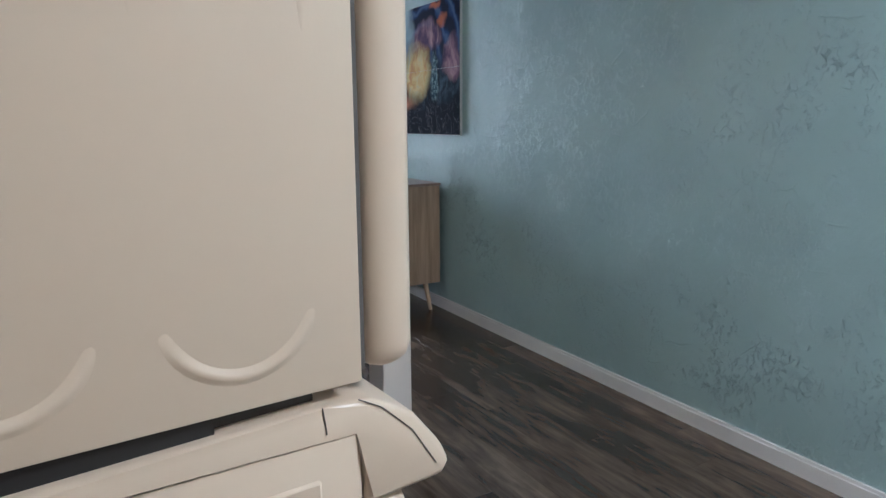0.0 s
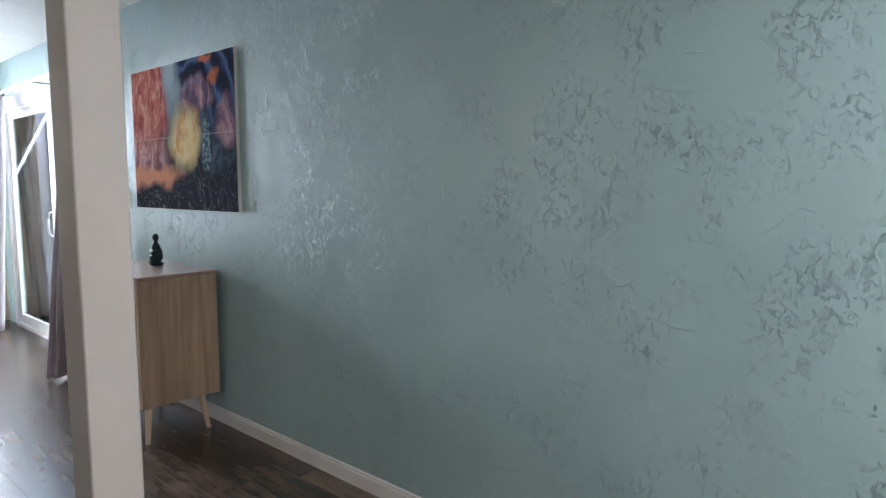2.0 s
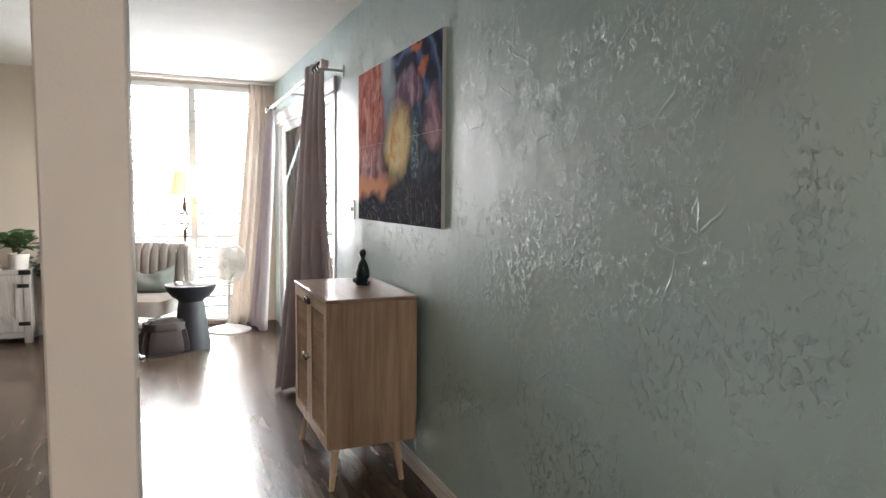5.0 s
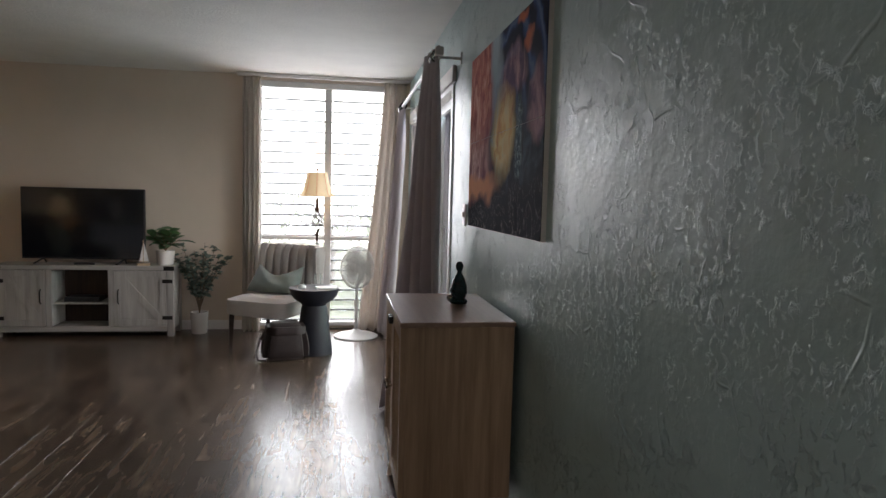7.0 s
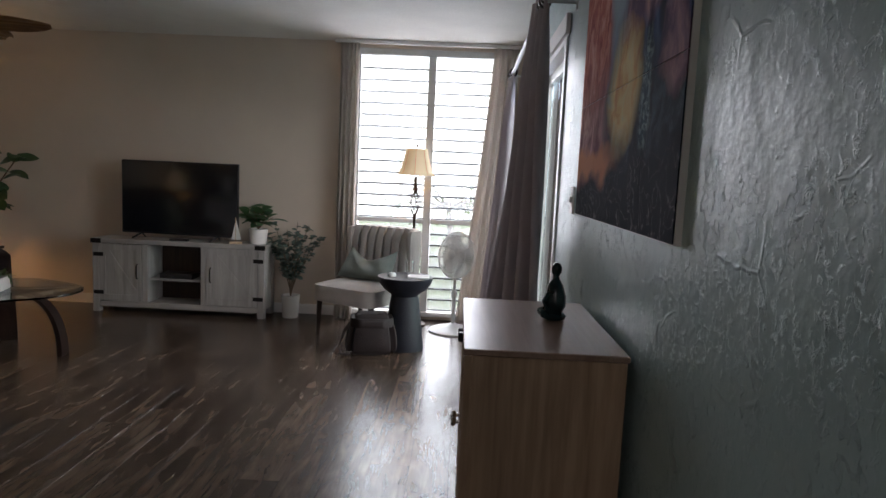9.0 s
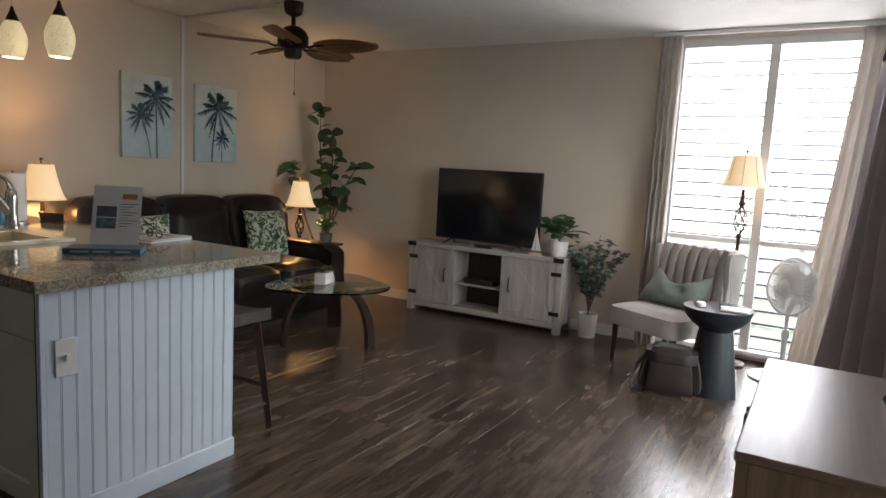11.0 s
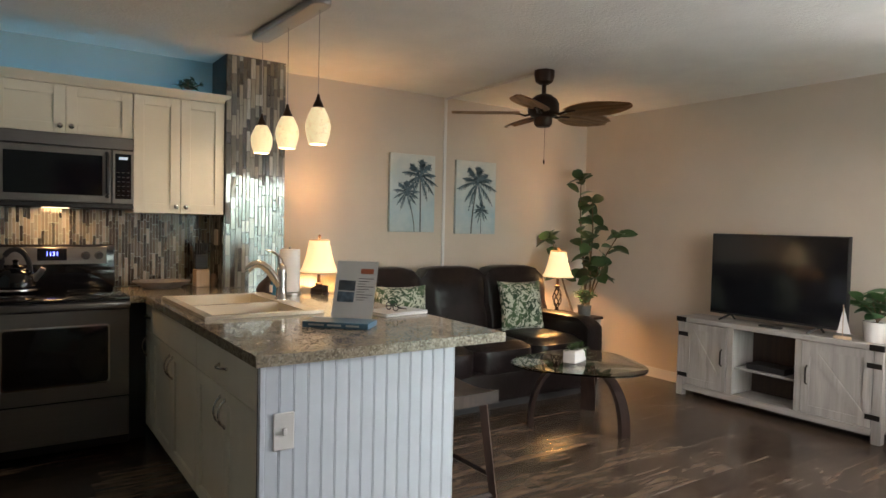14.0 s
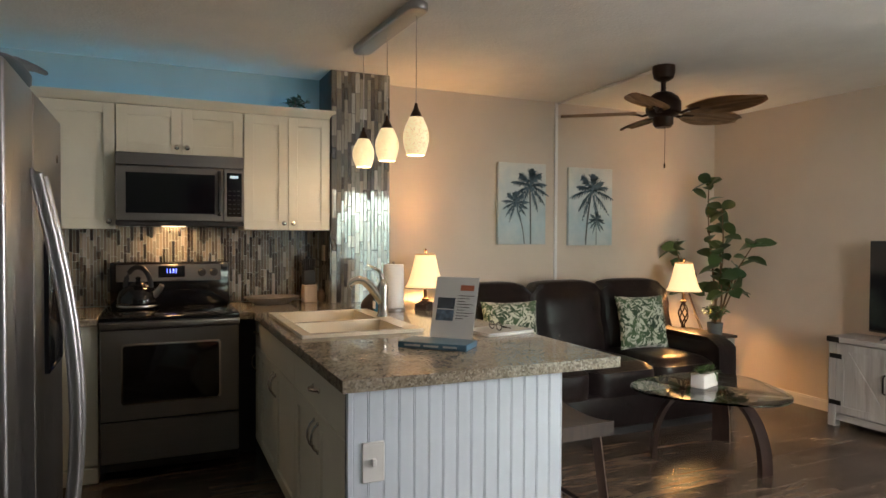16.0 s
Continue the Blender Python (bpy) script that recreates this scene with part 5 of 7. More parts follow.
def ceiling_fan():
    t = thing("ceiling_fan", "dark bronze ceiling fan with five palm-leaf blades", "ceiling fan", (-1.30, 6.375, 0))
    bm = bmesh.new()
    lathe(bm, [(0.03, 2.40), (0.062, 2.42), (0.072, 2.46), (0.072, CZ)], 28)
    part("canopy", bm, BRONZE, t)
    bm = bmesh.new()
    cyl(bm, (0, 0, 2.33), (0, 0, 2.42), 0.016)
    part("downrod", bm, BRONZE, t)
    bm = bmesh.new()
    lathe(bm, [(0.02, 2.335), (0.055, 2.325), (0.095, 2.295), (0.112, 2.26), (0.112, 2.20), (0.09, 2.175), (0.065, 2.165), (0.065, 2.12), (0.05, 2.10), (0.0, 2.095)], 32)
    part("motor", bm, BRONZE, t)
    bl = bmesh.new()
    n = 14
    rows = []
    for i in range(n + 1):
        k = i / n
        w = 0.012 + 0.118 * math.sin(math.pi * (k * 0.93 + 0.05)) ** 0.7
        x = 0.17 + 0.49 * k
        rows.append([bl.verts.new((x, s * w, 0.012 * (1 - abs(s) ** 2) + (0.006 if q % 2 else 0))) for q, s in enumerate([-1, -0.66, -0.33, 0, 0.33, 0.66, 1])])
    for a, b in zip(rows, rows[1:]):
        for j in range(6):
            bl.faces.new((a[j], a[j + 1], b[j + 1], b[j]))
    bmesh.ops.solidify(bl, geom=bl.faces[:], thickness=0.005)
    bmesh.ops.recalc_face_normals(bl, faces=bl.faces)
    me = bpy.data.meshes.new("blade")
    bl.to_mesh(me)
    bl.free()
    me.materials.append(PALMBLADE)
    ir = bmesh.new()
    tube(ir, [(0.09, 0, -0.0), (0.13, 0, -0.012), (0.17, 0, 0.0), (0.25, 0, 0.004)], 0.018, 8, 0.01, 0.5)
    bmesh.ops.recalc_face_normals(ir, faces=ir.faces)
    mi = bpy.data.meshes.new("blade_iron")
    ir.to_mesh(mi)
    ir.free()
    mi.materials.append(BRONZE)
    for k in range(5):
        b = new("blade", me)
        b.parent = t
        b.matrix_basis = pose(0, 0, 2.19, 0, 0, 16 + 72 * k) @ pose(0, 0, 0, -12, 0, 0)
        i = new("blade_iron", mi)
        i.parent = b
    bm = bmesh.new()
    cyl(bm, (0.05, -0.03, 2.10), (0.05, -0.03, 1.86), 0.0016, seg=5)
    lathe(bm, [(0.001, 1.825), (0.006, 1.835), (0.006, 1.85), (0.002, 1.86)], 10, pose(0.05, -0.03, 0))
    part("pull_chain", bm, BRONZE, t)


PALMBLADE = wood("woven_palm_blade", (0.22, 0.125, 0.065), (0.50, 0.33, 0.19), "X", 0.5, 2.0, 0.4)
ceiling_fan()


def palm_print(y0, y1, z0, z1, trees, label, cream=(0.66, 0.68, 0.64)):
    t = thing("canvas_print", label, "painting", group="pair of palm canvases")
    part("canvas", one_box(-2.58, y0, z0, -2.548, y1, z1, 0.003), PALMSKY, t)
    rnd = random.Random(int(y0 * 100))
    for ty, tz, by, s in trees:
        bm = bmesh.new()
        pts = [(-2.5475, by + (ty - by) * u ** 1.6, z0 + 0.004 + (tz - z0 - 0.004) * u) for u in [i / 8 for i in range(9)]]
        lo = [bm.verts.new((p[0], p[1] - 0.007 * s, p[2])) for p in pts]
        hi = [bm.verts.new((p[0], p[1] + 0.007 * s, p[2])) for p in pts]
        for i in range(8):
            bm.faces.new((lo[i], hi[i], hi[i + 1], lo[i + 1]))
        part("painted_trunk", bm, PALMINK2, t)
        bm = bmesh.new()
        for i in range(11):
            a = math.radians(-62 + 304 * i / 10) + rnd.uniform(-0.12, 0.12)
            L = 0.20 * s * rnd.uniform(0.8, 1.1)
            spine = [Vector((0, math.cos(a) * L * u, math.sin(a) * L * u - 0.075 * s * u * u)) for u in [q / 9 for q in range(10)]]
            x = -2.5462 + 0.0003 * i
            for q in range(9):
                p, d = spine[q], (spine[q + 1] - spine[q]).normalized()
                for sg in (1, -1):
                    ln = 0.068 * s * math.sin(math.pi * min(1.0, (q + 1.4) / 10.2)) * rnd.uniform(0.7, 1.15)
                    side = Vector((0, -d.z, d.y)) * sg
                    tip = p + (d * 0.85 + side * 0.5 + Vector((0, 0, -0.45))).normalized() * ln
                    e = p + d * 0.027 * s
                    vs = [bm.verts.new((x, ty + c.y, tz + c.z)) for c in (p - d * 0.004, e, tip)]
                    bm.faces.new(vs)
        part("painted_fronds", bm, PALMINK, t, smooth=0)


def palm_sky():
    m, nt, b = nodes_of("palm_canvas", 0.8)
    v = coords(nt)
    sep = nt.nodes.new("ShaderNodeSeparateXYZ")
    nt.links.new(v, sep.inputs[0])
    mr = nt.nodes.new("ShaderNodeMapRange")
    mr.inputs[1].default_value, mr.inputs[2].default_value = 1.31, 1.98
    nt.links.new(sep.outputs[2], mr.inputs[0])
    base = ramp(nt, mr.outputs[0], [(0.0, (0.42, 0.52, 0.54)), (0.25, (0.36, 0.56, 0.64)), (0.55, (0.58, 0.66, 0.66)), (1.0, (0.70, 0.68, 0.62))])
    nt.links.new(mixc(nt, 0.35, base, ramp(nt, noise_fac(nt, v, 8.0, 5.0), [(0.35, (0.42, 0.52, 0.54)), (0.65, (0.74, 0.72, 0.66))])), b.inputs["Base Color"])
    bump(nt, b, noise_fac(nt, v, 220.0, 2.0), 0.15, 0.002)
    return m


PALMSKY = palm_sky()
PALMINK = leaf_mat("palm_ink", (0.02, 0.045, 0.06), (0.13, 0.20, 0.24), 0.8)
PALMINK2 = plain("palm_trunk_ink", (0.12, 0.14, 0.14), 0.8, 0, 0.4, 30)
palm_print(5.835, 6.285, 1.312, 1.975, [(6.13, 1.79, 6.14, 1.0), (5.995, 1.65, 6.08, 0.68)], "canvas print of two palm trees on a pale sky")
palm_print(6.515, 6.97, 1.303, 1.965, [(6.75, 1.77, 6.69, 1.1), (6.80, 1.52, 6.80, 0.5)], "canvas print of a tall palm tree on a pale sky")


def accent_chair():
    t = thing("accent_chair", "armless grey upholstered chair with a channelled back", "chair", (1.321, 7.642, 0), -28)
    # its own front faces -y
    bm = bmesh.new()
    cushion(bm, -0.30, -0.36, 0.27, 0.30, 0.27, 0.43, 0.012, 9, 0.03)
    part("seat", bm, UPHOL, t, smooth=60)
    n = 7
    for i in range(n):
        a = -0.30 + 0.60 * i / n
        bm = bmesh.new()
        cushion(bm, a + 0.001, 0.0, 0.0, a + 0.6 / n - 0.001, 0.085, 0.48, 0.014, 6, 0.02)
        for v in bm.verts:
            v.co.y += 0.12 * v.co.z
        part("back_channel", bm, UPHOL, t, smooth=60).matrix_basis = pose(0, 0.11, 0.39)
    bm = bmesh.new()
    cushion(bm, -0.315, 0.07, 0.0, 0.315, 0.15, 0.50, 0.01, 8, 0.03)
    for v in bm.verts:
        v.co.y += 0.12 * v.co.z
    part("back_shell", bm, UPHOL, t, smooth=60).matrix_basis = pose(0, 0.12, 0.375)
    for x0, x1 in ((-0.335, -0.285), (0.285, 0.335)):
        bm = bmesh.new()
        cushion(bm, x0, -0.05, 0.0, x1, 0.13, 0.46, 0.008, 7, 0.02)
        for v in bm.verts:
            v.co.y += 0.12 * v.co.z + (0.09 * (1 - v.co.z / 0.46) if v.co.y < 0.03 else 0)
        part("wing", bm, UPHOL, t, smooth=60).matrix_basis = pose(0, 0.12, 0.40)
    for x in (-0.26, 0.26):
        for y in (-0.31, 0.25):
            bm = bmesh.new()
            tube(bm, [(x, y, 0.29), (x * 1.02, y * 1.03, 0.0)], 0.03, 4, 0.02)
            part("leg", bm, ESPRESSO, t)
    return t


accent_chair()


def slumped_pillow():
    """A soft cushion leaning on the chair's back, sagging between two upright corners."""
    n, wide, high, thick = 18, 0.52, 0.31, 0.055
    bm = bmesh.new()
    for side in (1, -1):
        g = []
        for j in range(n + 1):
            row = []
            for i in range(n + 1):
                u, v = 2 * i / n - 1, 2 * j / n - 1
                t = thick * ((1 - u ** 4) * (1 - v ** 4)) ** 0.6 * (1 - 0.35 * v)
                crease = 0.012 * math.sin(7 * u + 3 * v) * (1 - u * u) * (1 - v * v)
                sag = -0.13 * (1 - abs(u) ** 1.6) * ((v + 1) / 2) ** 1.4
                row.append(bm.verts.new((u * wide / 2 * (1 - 0.12 * (v + 1) / 2), side * t + crease, (v + 1) * high / 2 + sag)))
            g.append(row)
        for a, b in zip(g, g[1:]):
            for i in range(n):
                bm.faces.new((a[i], a[i + 1], b[i + 1], b[i]))
    bmesh.ops.remove_doubles(bm, verts=bm.verts, dist=0.0005)
    t = solid("pillow", bm, TEAL, "grey-teal cushion slumped on the accent chair", "pillow", smooth=70)
    t.matrix_world = pose(1.321, 7.642, 0, 0, 0, -28) @ pose(-0.01, -0.07, 0.455, -38, 0, 3)


slumped_pillow()


def drum_table():
    t = thing("side_table", "dark blue-black hourglass side table", "side table", (1.675, 7.17, 0))
    bm = bmesh.new()
    lathe(bm, [(0.0, 0.0), (0.158, 0.0), (0.158, 0.02), (0.108, 0.395), (0.102, 0.415), (0.112, 0.43), (0.16, 0.463), (0.195, 0.505), (0.209, 0.548), (0.212, 0.554), (0.212, 0.562), (0.0, 0.565)], 40)
    part("body", bm, NAVY, t)
    g = thing("drinking_glass", "clear drinking glass on the side table", "glass")
    bm = bmesh.new()
    lathe(bm, [(0.028, 0.565), (0.034, 0.68), (0.032, 0.68), (0.026, 0.57), (0.0, 0.57)], 20, pose(1.70, 7.22, 0))
    part("tumbler", bm, CLEAR, g)
    b = thing("magazine", "folded magazines on the side table", "magazine")
    part("cover", one_box(1.70, 7.05, 0.565, 1.86, 7.20, 0.575, 0.002), PAPER, b)
    m = thing("computer_mouse", "white mouse lying on the side table", "mouse")
    bm = bmesh.new()
    lathe(bm, [(0.032, 0.565), (0.034, 0.575), (0.026, 0.592), (0.0, 0.598)], 18, pose(1.575, 7.12, 0))
    part("shell", bm, WPLAST, m)


drum_table()


def shoulder_bag():
    t = thing("shoulder_bag", "dark brown leather shoulder bag slumped on the floor", "bag", (1.45, 6.99, 0), 10)
    bm = bmesh.new()
    cushion(bm, -0.17, -0.08, 0.0, 0.17, 0.09, 0.28, 0.03, 9, 0.05)
    for v in bm.verts:
        v.co.x *= 1 - 0.25 * (v.co.z / 0.28) ** 2
        v.co.z = max(0, v.co.z)
    part("body", bm, BAGL, t, smooth=60)
    bm = bmesh.new()
    cushion(bm, -0.14, -0.10, 0.20, 0.14, 0.10, 0.29, 0.02, 7, 0.03)
    part("flap", bm, BAGL, t, smooth=60)
    bm = bmesh.new()
    tube(bm, [(-0.14, 0, 0.26), (-0.20, -0.03, 0.17), (-0.24, -0.06, 0.06), (-0.22, -0.08, 0.012), (-0.16, -0.09, 0.012)], 0.022, 8, flat=0.25)
    part("strap", bm, BAGL, t)
    for k in range(4):
        bm = bmesh.new()
        tube(bm, [(-0.09 + 0.05 * k, -0.09, 0.22), (-0.10 + 0.05 * k, -0.06, 0.305), (-0.06 + 0.05 * k, 0.05, 0.30)], 0.013, 7, flat=0.6)
        part("handle", bm, BAGL, t)


shoulder_bag()


def floor_lamp():
    t = thing("floor_lamp", "lit floor lamp with a scrolled iron stem behind the chair", "floor lamp", (1.665, 7.98, 0))
    bm = bmesh.new()
    lathe(bm, [(0.13, 0), (0.135, 0.015), (0.06, 0.035), (0.02, 0.06), (0.012, 0.1), (0.012, 0.95), (0.02, 0.97), (0.012, 0.99)], 28)
    part("stem", bm, BRONZE, t)
    for k in range(5):
        bm = bmesh.new()
        pts = []
        for i in range(17):
            u = i / 16
            r = 0.010 + 0.034 * math.sin(math.pi * u) ** 0.8
            a = 2 * math.pi * k / 5 + 2.4 * u
            pts.append((r * math.cos(a), r * math.sin(a), 0.99 + 0.20 * u))
        tube(bm, pts, 0.005, 6)
        part("cage_wire", bm, BRONZE, t)
    bm = bmesh.new()
    lathe(bm, [(0.012, 1.19), (0.03, 1.21), (0.014, 1.235), (0.012, 1.32)], 18)
    part("collar", bm, BRONZE, t)
    bm = bmesh.new()
    lathe(bm, shade_profile(0.165, 0.092, 1.335, 1.565), 36, closed=False)
    sh = part("shade", bm, SHADE2, t, "lit cream bell lampshade", smooth=60)
    sh.modifiers.new("thickness", "SOLIDIFY").thickness = 0.002
    for k in range(8):
        a = 2 * math.pi * k / 8
        bm = bmesh.new()
        tube(bm, [(r * 1.006 * math.cos(a), r * 1.006 * math.sin(a), z) for r, z in shade_profile(0.165, 0.092, 1.335, 1.565)], 0.0022, 4)
        part("seam", bm, TRIM, sh)
    bm = bmesh.new()
    lathe(bm, [(0.005, 1.565), (0.005, 1.58), (0.013, 1.59), (0.009, 1.605), (0.0, 1.61)], 14)
    part("finial", bm, BRONZE, t)
    lamp("lamp_light", "POINT", pose(1.665, 7.98, 1.43), 4.0, WARM, 0.05)


SHADE2 = shade_cloth("lit_floor_lampshade", (1.0, 0.62, 0.24), 0.55)
floor_lamp()


def pedestal_fan():
    t = thing("pedestal_fan", "white oscillating pedestal fan standing by the window", "fan", (2.05, 7.80, 0))
    bm = bmesh.new()
    lathe(bm, [(0.0, 0.0), (0.205, 0.0), (0.21, 0.012), (0.17, 0.028), (0.06, 0.045), (0.03, 0.07), (0.0, 0.07)], 36)
    part("base", bm, WPLAST, t)
    bm = bmesh.new()
    cyl(bm, (0, 0, 0.05), (0, 0, 0.32), 0.017)
    cyl(bm, (0, 0, 0.30), (0, 0, 0.50), 0.012)
    lathe(bm, [(0.024, 0.30), (0.026, 0.33), (0.018, 0.36)], 16)
    part("pole", bm, WPLAST, t)
    h = pose(0, -0.03, 0.67, 82, 0, -42)
    bm = bmesh.new()
    lathe(bm, [(0.0, -0.16), (0.05, -0.155), (0.07, -0.10), (0.06, -0.05), (0.03, -0.04)], 24, h)
    cyl(bm, (0, 0, 0.48), h @ Vector((0, 0, -0.1)), 0.02)
    part("motor", bm, WPLAST, t)
    for k in range(3):
        bm = bmesh.new()
        rows = []
        for i in range(7):
            u = i / 6
            r = 0.03 + 0.14 * u
            a0 = 2 * math.pi * k / 3
            rows.append([bm.verts.new(h @ Vector((r * math.cos(a0 + s * 0.5), r * math.sin(a0 + s * 0.5), 0.02 * s - 0.01))) for s in (-1, -0.3, 0.4, 1)])
        for a, b in zip(rows, rows[1:]):
            for j in range(3):
                bm.faces.new((a[j], a[j + 1], b[j + 1], b[j]))
        bmesh.ops.solidify(bm, geom=bm.faces[:], thickness=0.002)
        part("blade", bm, WPLAST, t)
    bm = bmesh.new()
    for k in range(64):
        a = 2 * math.pi * k / 64
        pts = [(0.035, 0.055), (0.10, 0.058), (0.17, 0.045), (0.197, 0.01), (0.195, -0.03), (0.12, -0.06), (0.05, -0.07)]
        tube(bm, [h @ Vector((r * math.cos(a + 0.12 * i / 6), r * math.sin(a + 0.12 * i / 6), z)) for i, (r, z) in enumerate(pts)], 0.0030, 4)
    for r, z in ((0.198, 0.0), (0.15, 0.05), (0.09, 0.058)):
        tube(bm, [h @ Vector((r * math.cos(2 * math.pi * i / 40), r * math.sin(2 * math.pi * i / 40), z)) for i in range(41)], 0.003 if r < 0.19 else 0.007, 6)
    part("grille", bm, WPLAST, t)
    bm = bmesh.new()
    lathe(bm, [(0.04, 0.052), (0.042, 0.058), (0.03, 0.066), (0.0, 0.068)], 20, h)
    part("badge", bm, WPLAST, t)


pedestal_fan()
sb = thing("toy_sailboat", "small white wooden sailboat ornament on the stand", "ornament", (0.10, 7.89, 0.66))
bm = bmesh.new()
outline(bm, [(-0.06, 0), (-0.045, -0.016), (0.03, -0.018), (0.06, 0), (0.03, 0.018), (-0.045, 0.016)], 0.0, 0.022, 0.003)
part("hull", bm, OAKLEG, sb)
bm = bmesh.new()
cyl(bm, (0, 0, 0.02), (0, 0, 0.235), 0.003, seg=8)
part("mast", bm, OAKLEG, sb)
bm = bmesh.new()
for pts in (((0.004, 0.04), (0.05, 0.04), (0.004, 0.215)), ((-0.004, 0.04), (-0.035, 0.04), (-0.004, 0.19))):
    lo = [bm.verts.new((x, -0.002, z)) for x, z in pts]
    hi = [bm.verts.new((x, 0.002, z)) for x, z in pts]
    bm.faces.new(lo)
    bm.faces.new(hi[::-1])
    for i in range(3):
        bm.faces.new((lo[i], lo[(i + 1) % 3], hi[(i + 1) % 3], hi[i]))
part("sail", bm, PAPER, sb)

# ---- added fill light in the hall, unseen behind the walk ----
cl = thing("ceiling_light", "unseen round opal flush ceiling light, added to light the hall", "ceiling light", (1.75, -0.35, 0))
bm = bmesh.new()
lathe(bm, [(0.19, 2.5), (0.19, 2.47), (0.17, 2.44), (0.10, 2.415), (0.0, 2.405)], 32)
part("diffuser", bm, glow("opal_glow", (1.0, 0.94, 0.85), 2.0), cl)
# fill lamp under the added fixture, brightens the green wall and the dryer
lamp("hall_fill_light", "AREA", look((1.75, -0.35, 2.395), (1.75, -0.2, 0)), 30.0, (1.0, 0.95, 0.88), 0.36)


# ---- kitchen ----
KX = -2.66


def pull(x, y, z, upright=True, span=0.10, out=-1):
    """An arched metal pull on a face that looks along y."""
    bm = bmesh.new()
    pts = []
    for i in range(9):
        u = i / 8
        o = 0.028 * math.sin(math.pi * u) ** 0.6
        d = (u - 0.5) * span
        pts.append((x, y + out * o, z + d) if upright else (x + d, y + out * o, z))
    tube(bm, pts, 0.0055, 8)
    for p in (pts[0], pts[-1]):
        lathe(bm, [(0.009, 0), (0.009, 0.004), (0.005, 0.007)], 12, Matrix.Translation(p) @ pose(0, 0, 0, 90, 0, 0))
    return bm


def knob(x, y, z):
    bm = bmesh.new()
    lathe(bm, [(0.006, 0), (0.006, 0.012), (0.014, 0.017), (0.016, 0.024), (0.011, 0.03), (0.0, 0.032)], 16, pose(x, y, z, 0, 90, 0))
    return bm


def shaker(thing_of, axis, p, a, b, z0, z1, f=0.055, t=0.02):
    """A framed door: its panel, with two stiles and two rails on it. axis 'y': face at y=p looking -y, spanning x a to b; 'x': face at x=p looking +x, spanning y a to b."""
    def slab(u0, u1, w0, w1, d0, d1, bev=0.0012):
        if axis == "y":
            return one_box(u0, p + d0, w0, u1, p + d1, w1, bev)
        return one_box(p - d1, u0, w0, p - d0, u1, w1, bev)

    door = part("door", slab(a + f, b - f, z0 + f, z1 - f, 0.012, t, 0), CREAM, thing_of)
    part("stile", slab(a, a + f, z0, z1, 0, t), CREAM, door)
    part("stile", slab(b - f, b, z0, z1, 0, t), CREAM, door)
    part("rail", slab(a + f, b - f, z0, z0 + f, 0, t), CREAM, door)
    part("rail", slab(a + f, b - f, z1 - f, z1, 0, t), CREAM, door)
    return door


def flat_front(p, a, b, z0, z1):
    return one_box(a, p, z0, b, p + 0.02, z1, 0.003)


def base_unit(x0, x1, doors, label, drawer=True):
    t = thing("base_cabinet", label, "cabinet", group="peninsula base cabinets")
    yf = 3.888
    part("body", one_box(x0, yf + 0.022, 0.10, x1, 4.66, 0.872), CREAM, t)
    part("toe_kick", one_box(x0, yf + 0.08, 0.0, x1, 4.60, 0.10), CREAM, t)
    z = 0.70
    d = part("drawer_front", flat_front(yf, x0 + 0.004, x1 - 0.004, z, 0.862), CREAM, t)
    if drawer:
        part("handle", pull((x0 + x1) / 2, yf, 0.785, False, 0.10), CHROME, d, "satin nickel pull")
    w = (x1 - x0) / doors
    for i in range(doors):
        a, b = x0 + i * w + 0.003, x0 + (i + 1) * w - 0.003
        dr = shaker(t, "y", yf, a, b, 0.115, z - 0.006)
        hx = b - 0.03 if (i == 0 and doors == 2) else a + 0.03
        part("handle", pull(hx, yf, 0.60, True, 0.11), CHROME, dr, "satin nickel pull")


base_unit(-0.90, -0.052, 2, "cream base cabinet with a drawer over two doors")
base_unit(-1.93, -0.903, 2, "cream sink base cabinet with two panelled doors", False)
base_unit(-2.12, -1.933, 1, "narrow cream base cabinet with drawer and door")
# Black colour stands in for the shade in the gap beside the range.
fl = thing("filler_panel", "narrow filler panel beside the range, coloured black as shade", "panel", kind="structure")
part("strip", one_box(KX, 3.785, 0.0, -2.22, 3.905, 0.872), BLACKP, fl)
pn = thing("end_panel", "white beadboard panel closing the peninsula's end", "panel", kind="structure")
part("backing", one_box(-0.05, 3.90, 0.0, -0.04, 4.72, 0.874), BEAD, pn)
part("corner_stile", one_box(-0.05, 3.886, 0.0, -0.026, 3.905, 0.874, 0.002), BEAD, pn)
part("skirting", one_box(-0.04, 3.905, 0.0, -0.018, 4.725, 0.085, 0.004), BEAD, pn)
bd = bmesh.new()
bw = (4.72 - 3.905) / 15
box(bd, 0, 0.0004, 0.085, 0.0115, bw - 0.0066, 0.874, 0.0012)
tube(bd, [(0.0088, bw - 0.0031, 0.085), (0.0088, bw - 0.0031, 0.874)], 0.0029, 8)
bmesh.ops.recalc_face_normals(bd, faces=bd.faces)
bme = bpy.data.meshes.new("board")
bd.to_mesh(bme)
bd.free()
bme.materials.append(BEAD)
for i in range(15):
    o = new("board", bme)
    o.parent = pn
    o.location = (-0.04, 3.905 + i * bw, 0)
part("shadow_gap", one_box(-0.0515, 3.884, 0.0, -0.0495, 3.90, 0.874), BLACKP, pn)
part("back_panel", one_box(-2.12, 4.662, 0.0, -0.05, 4.72, 0.874), BEAD, pn)
ol = thing("light_switch", "white toggle switch plate on the beadboard end", "switch")
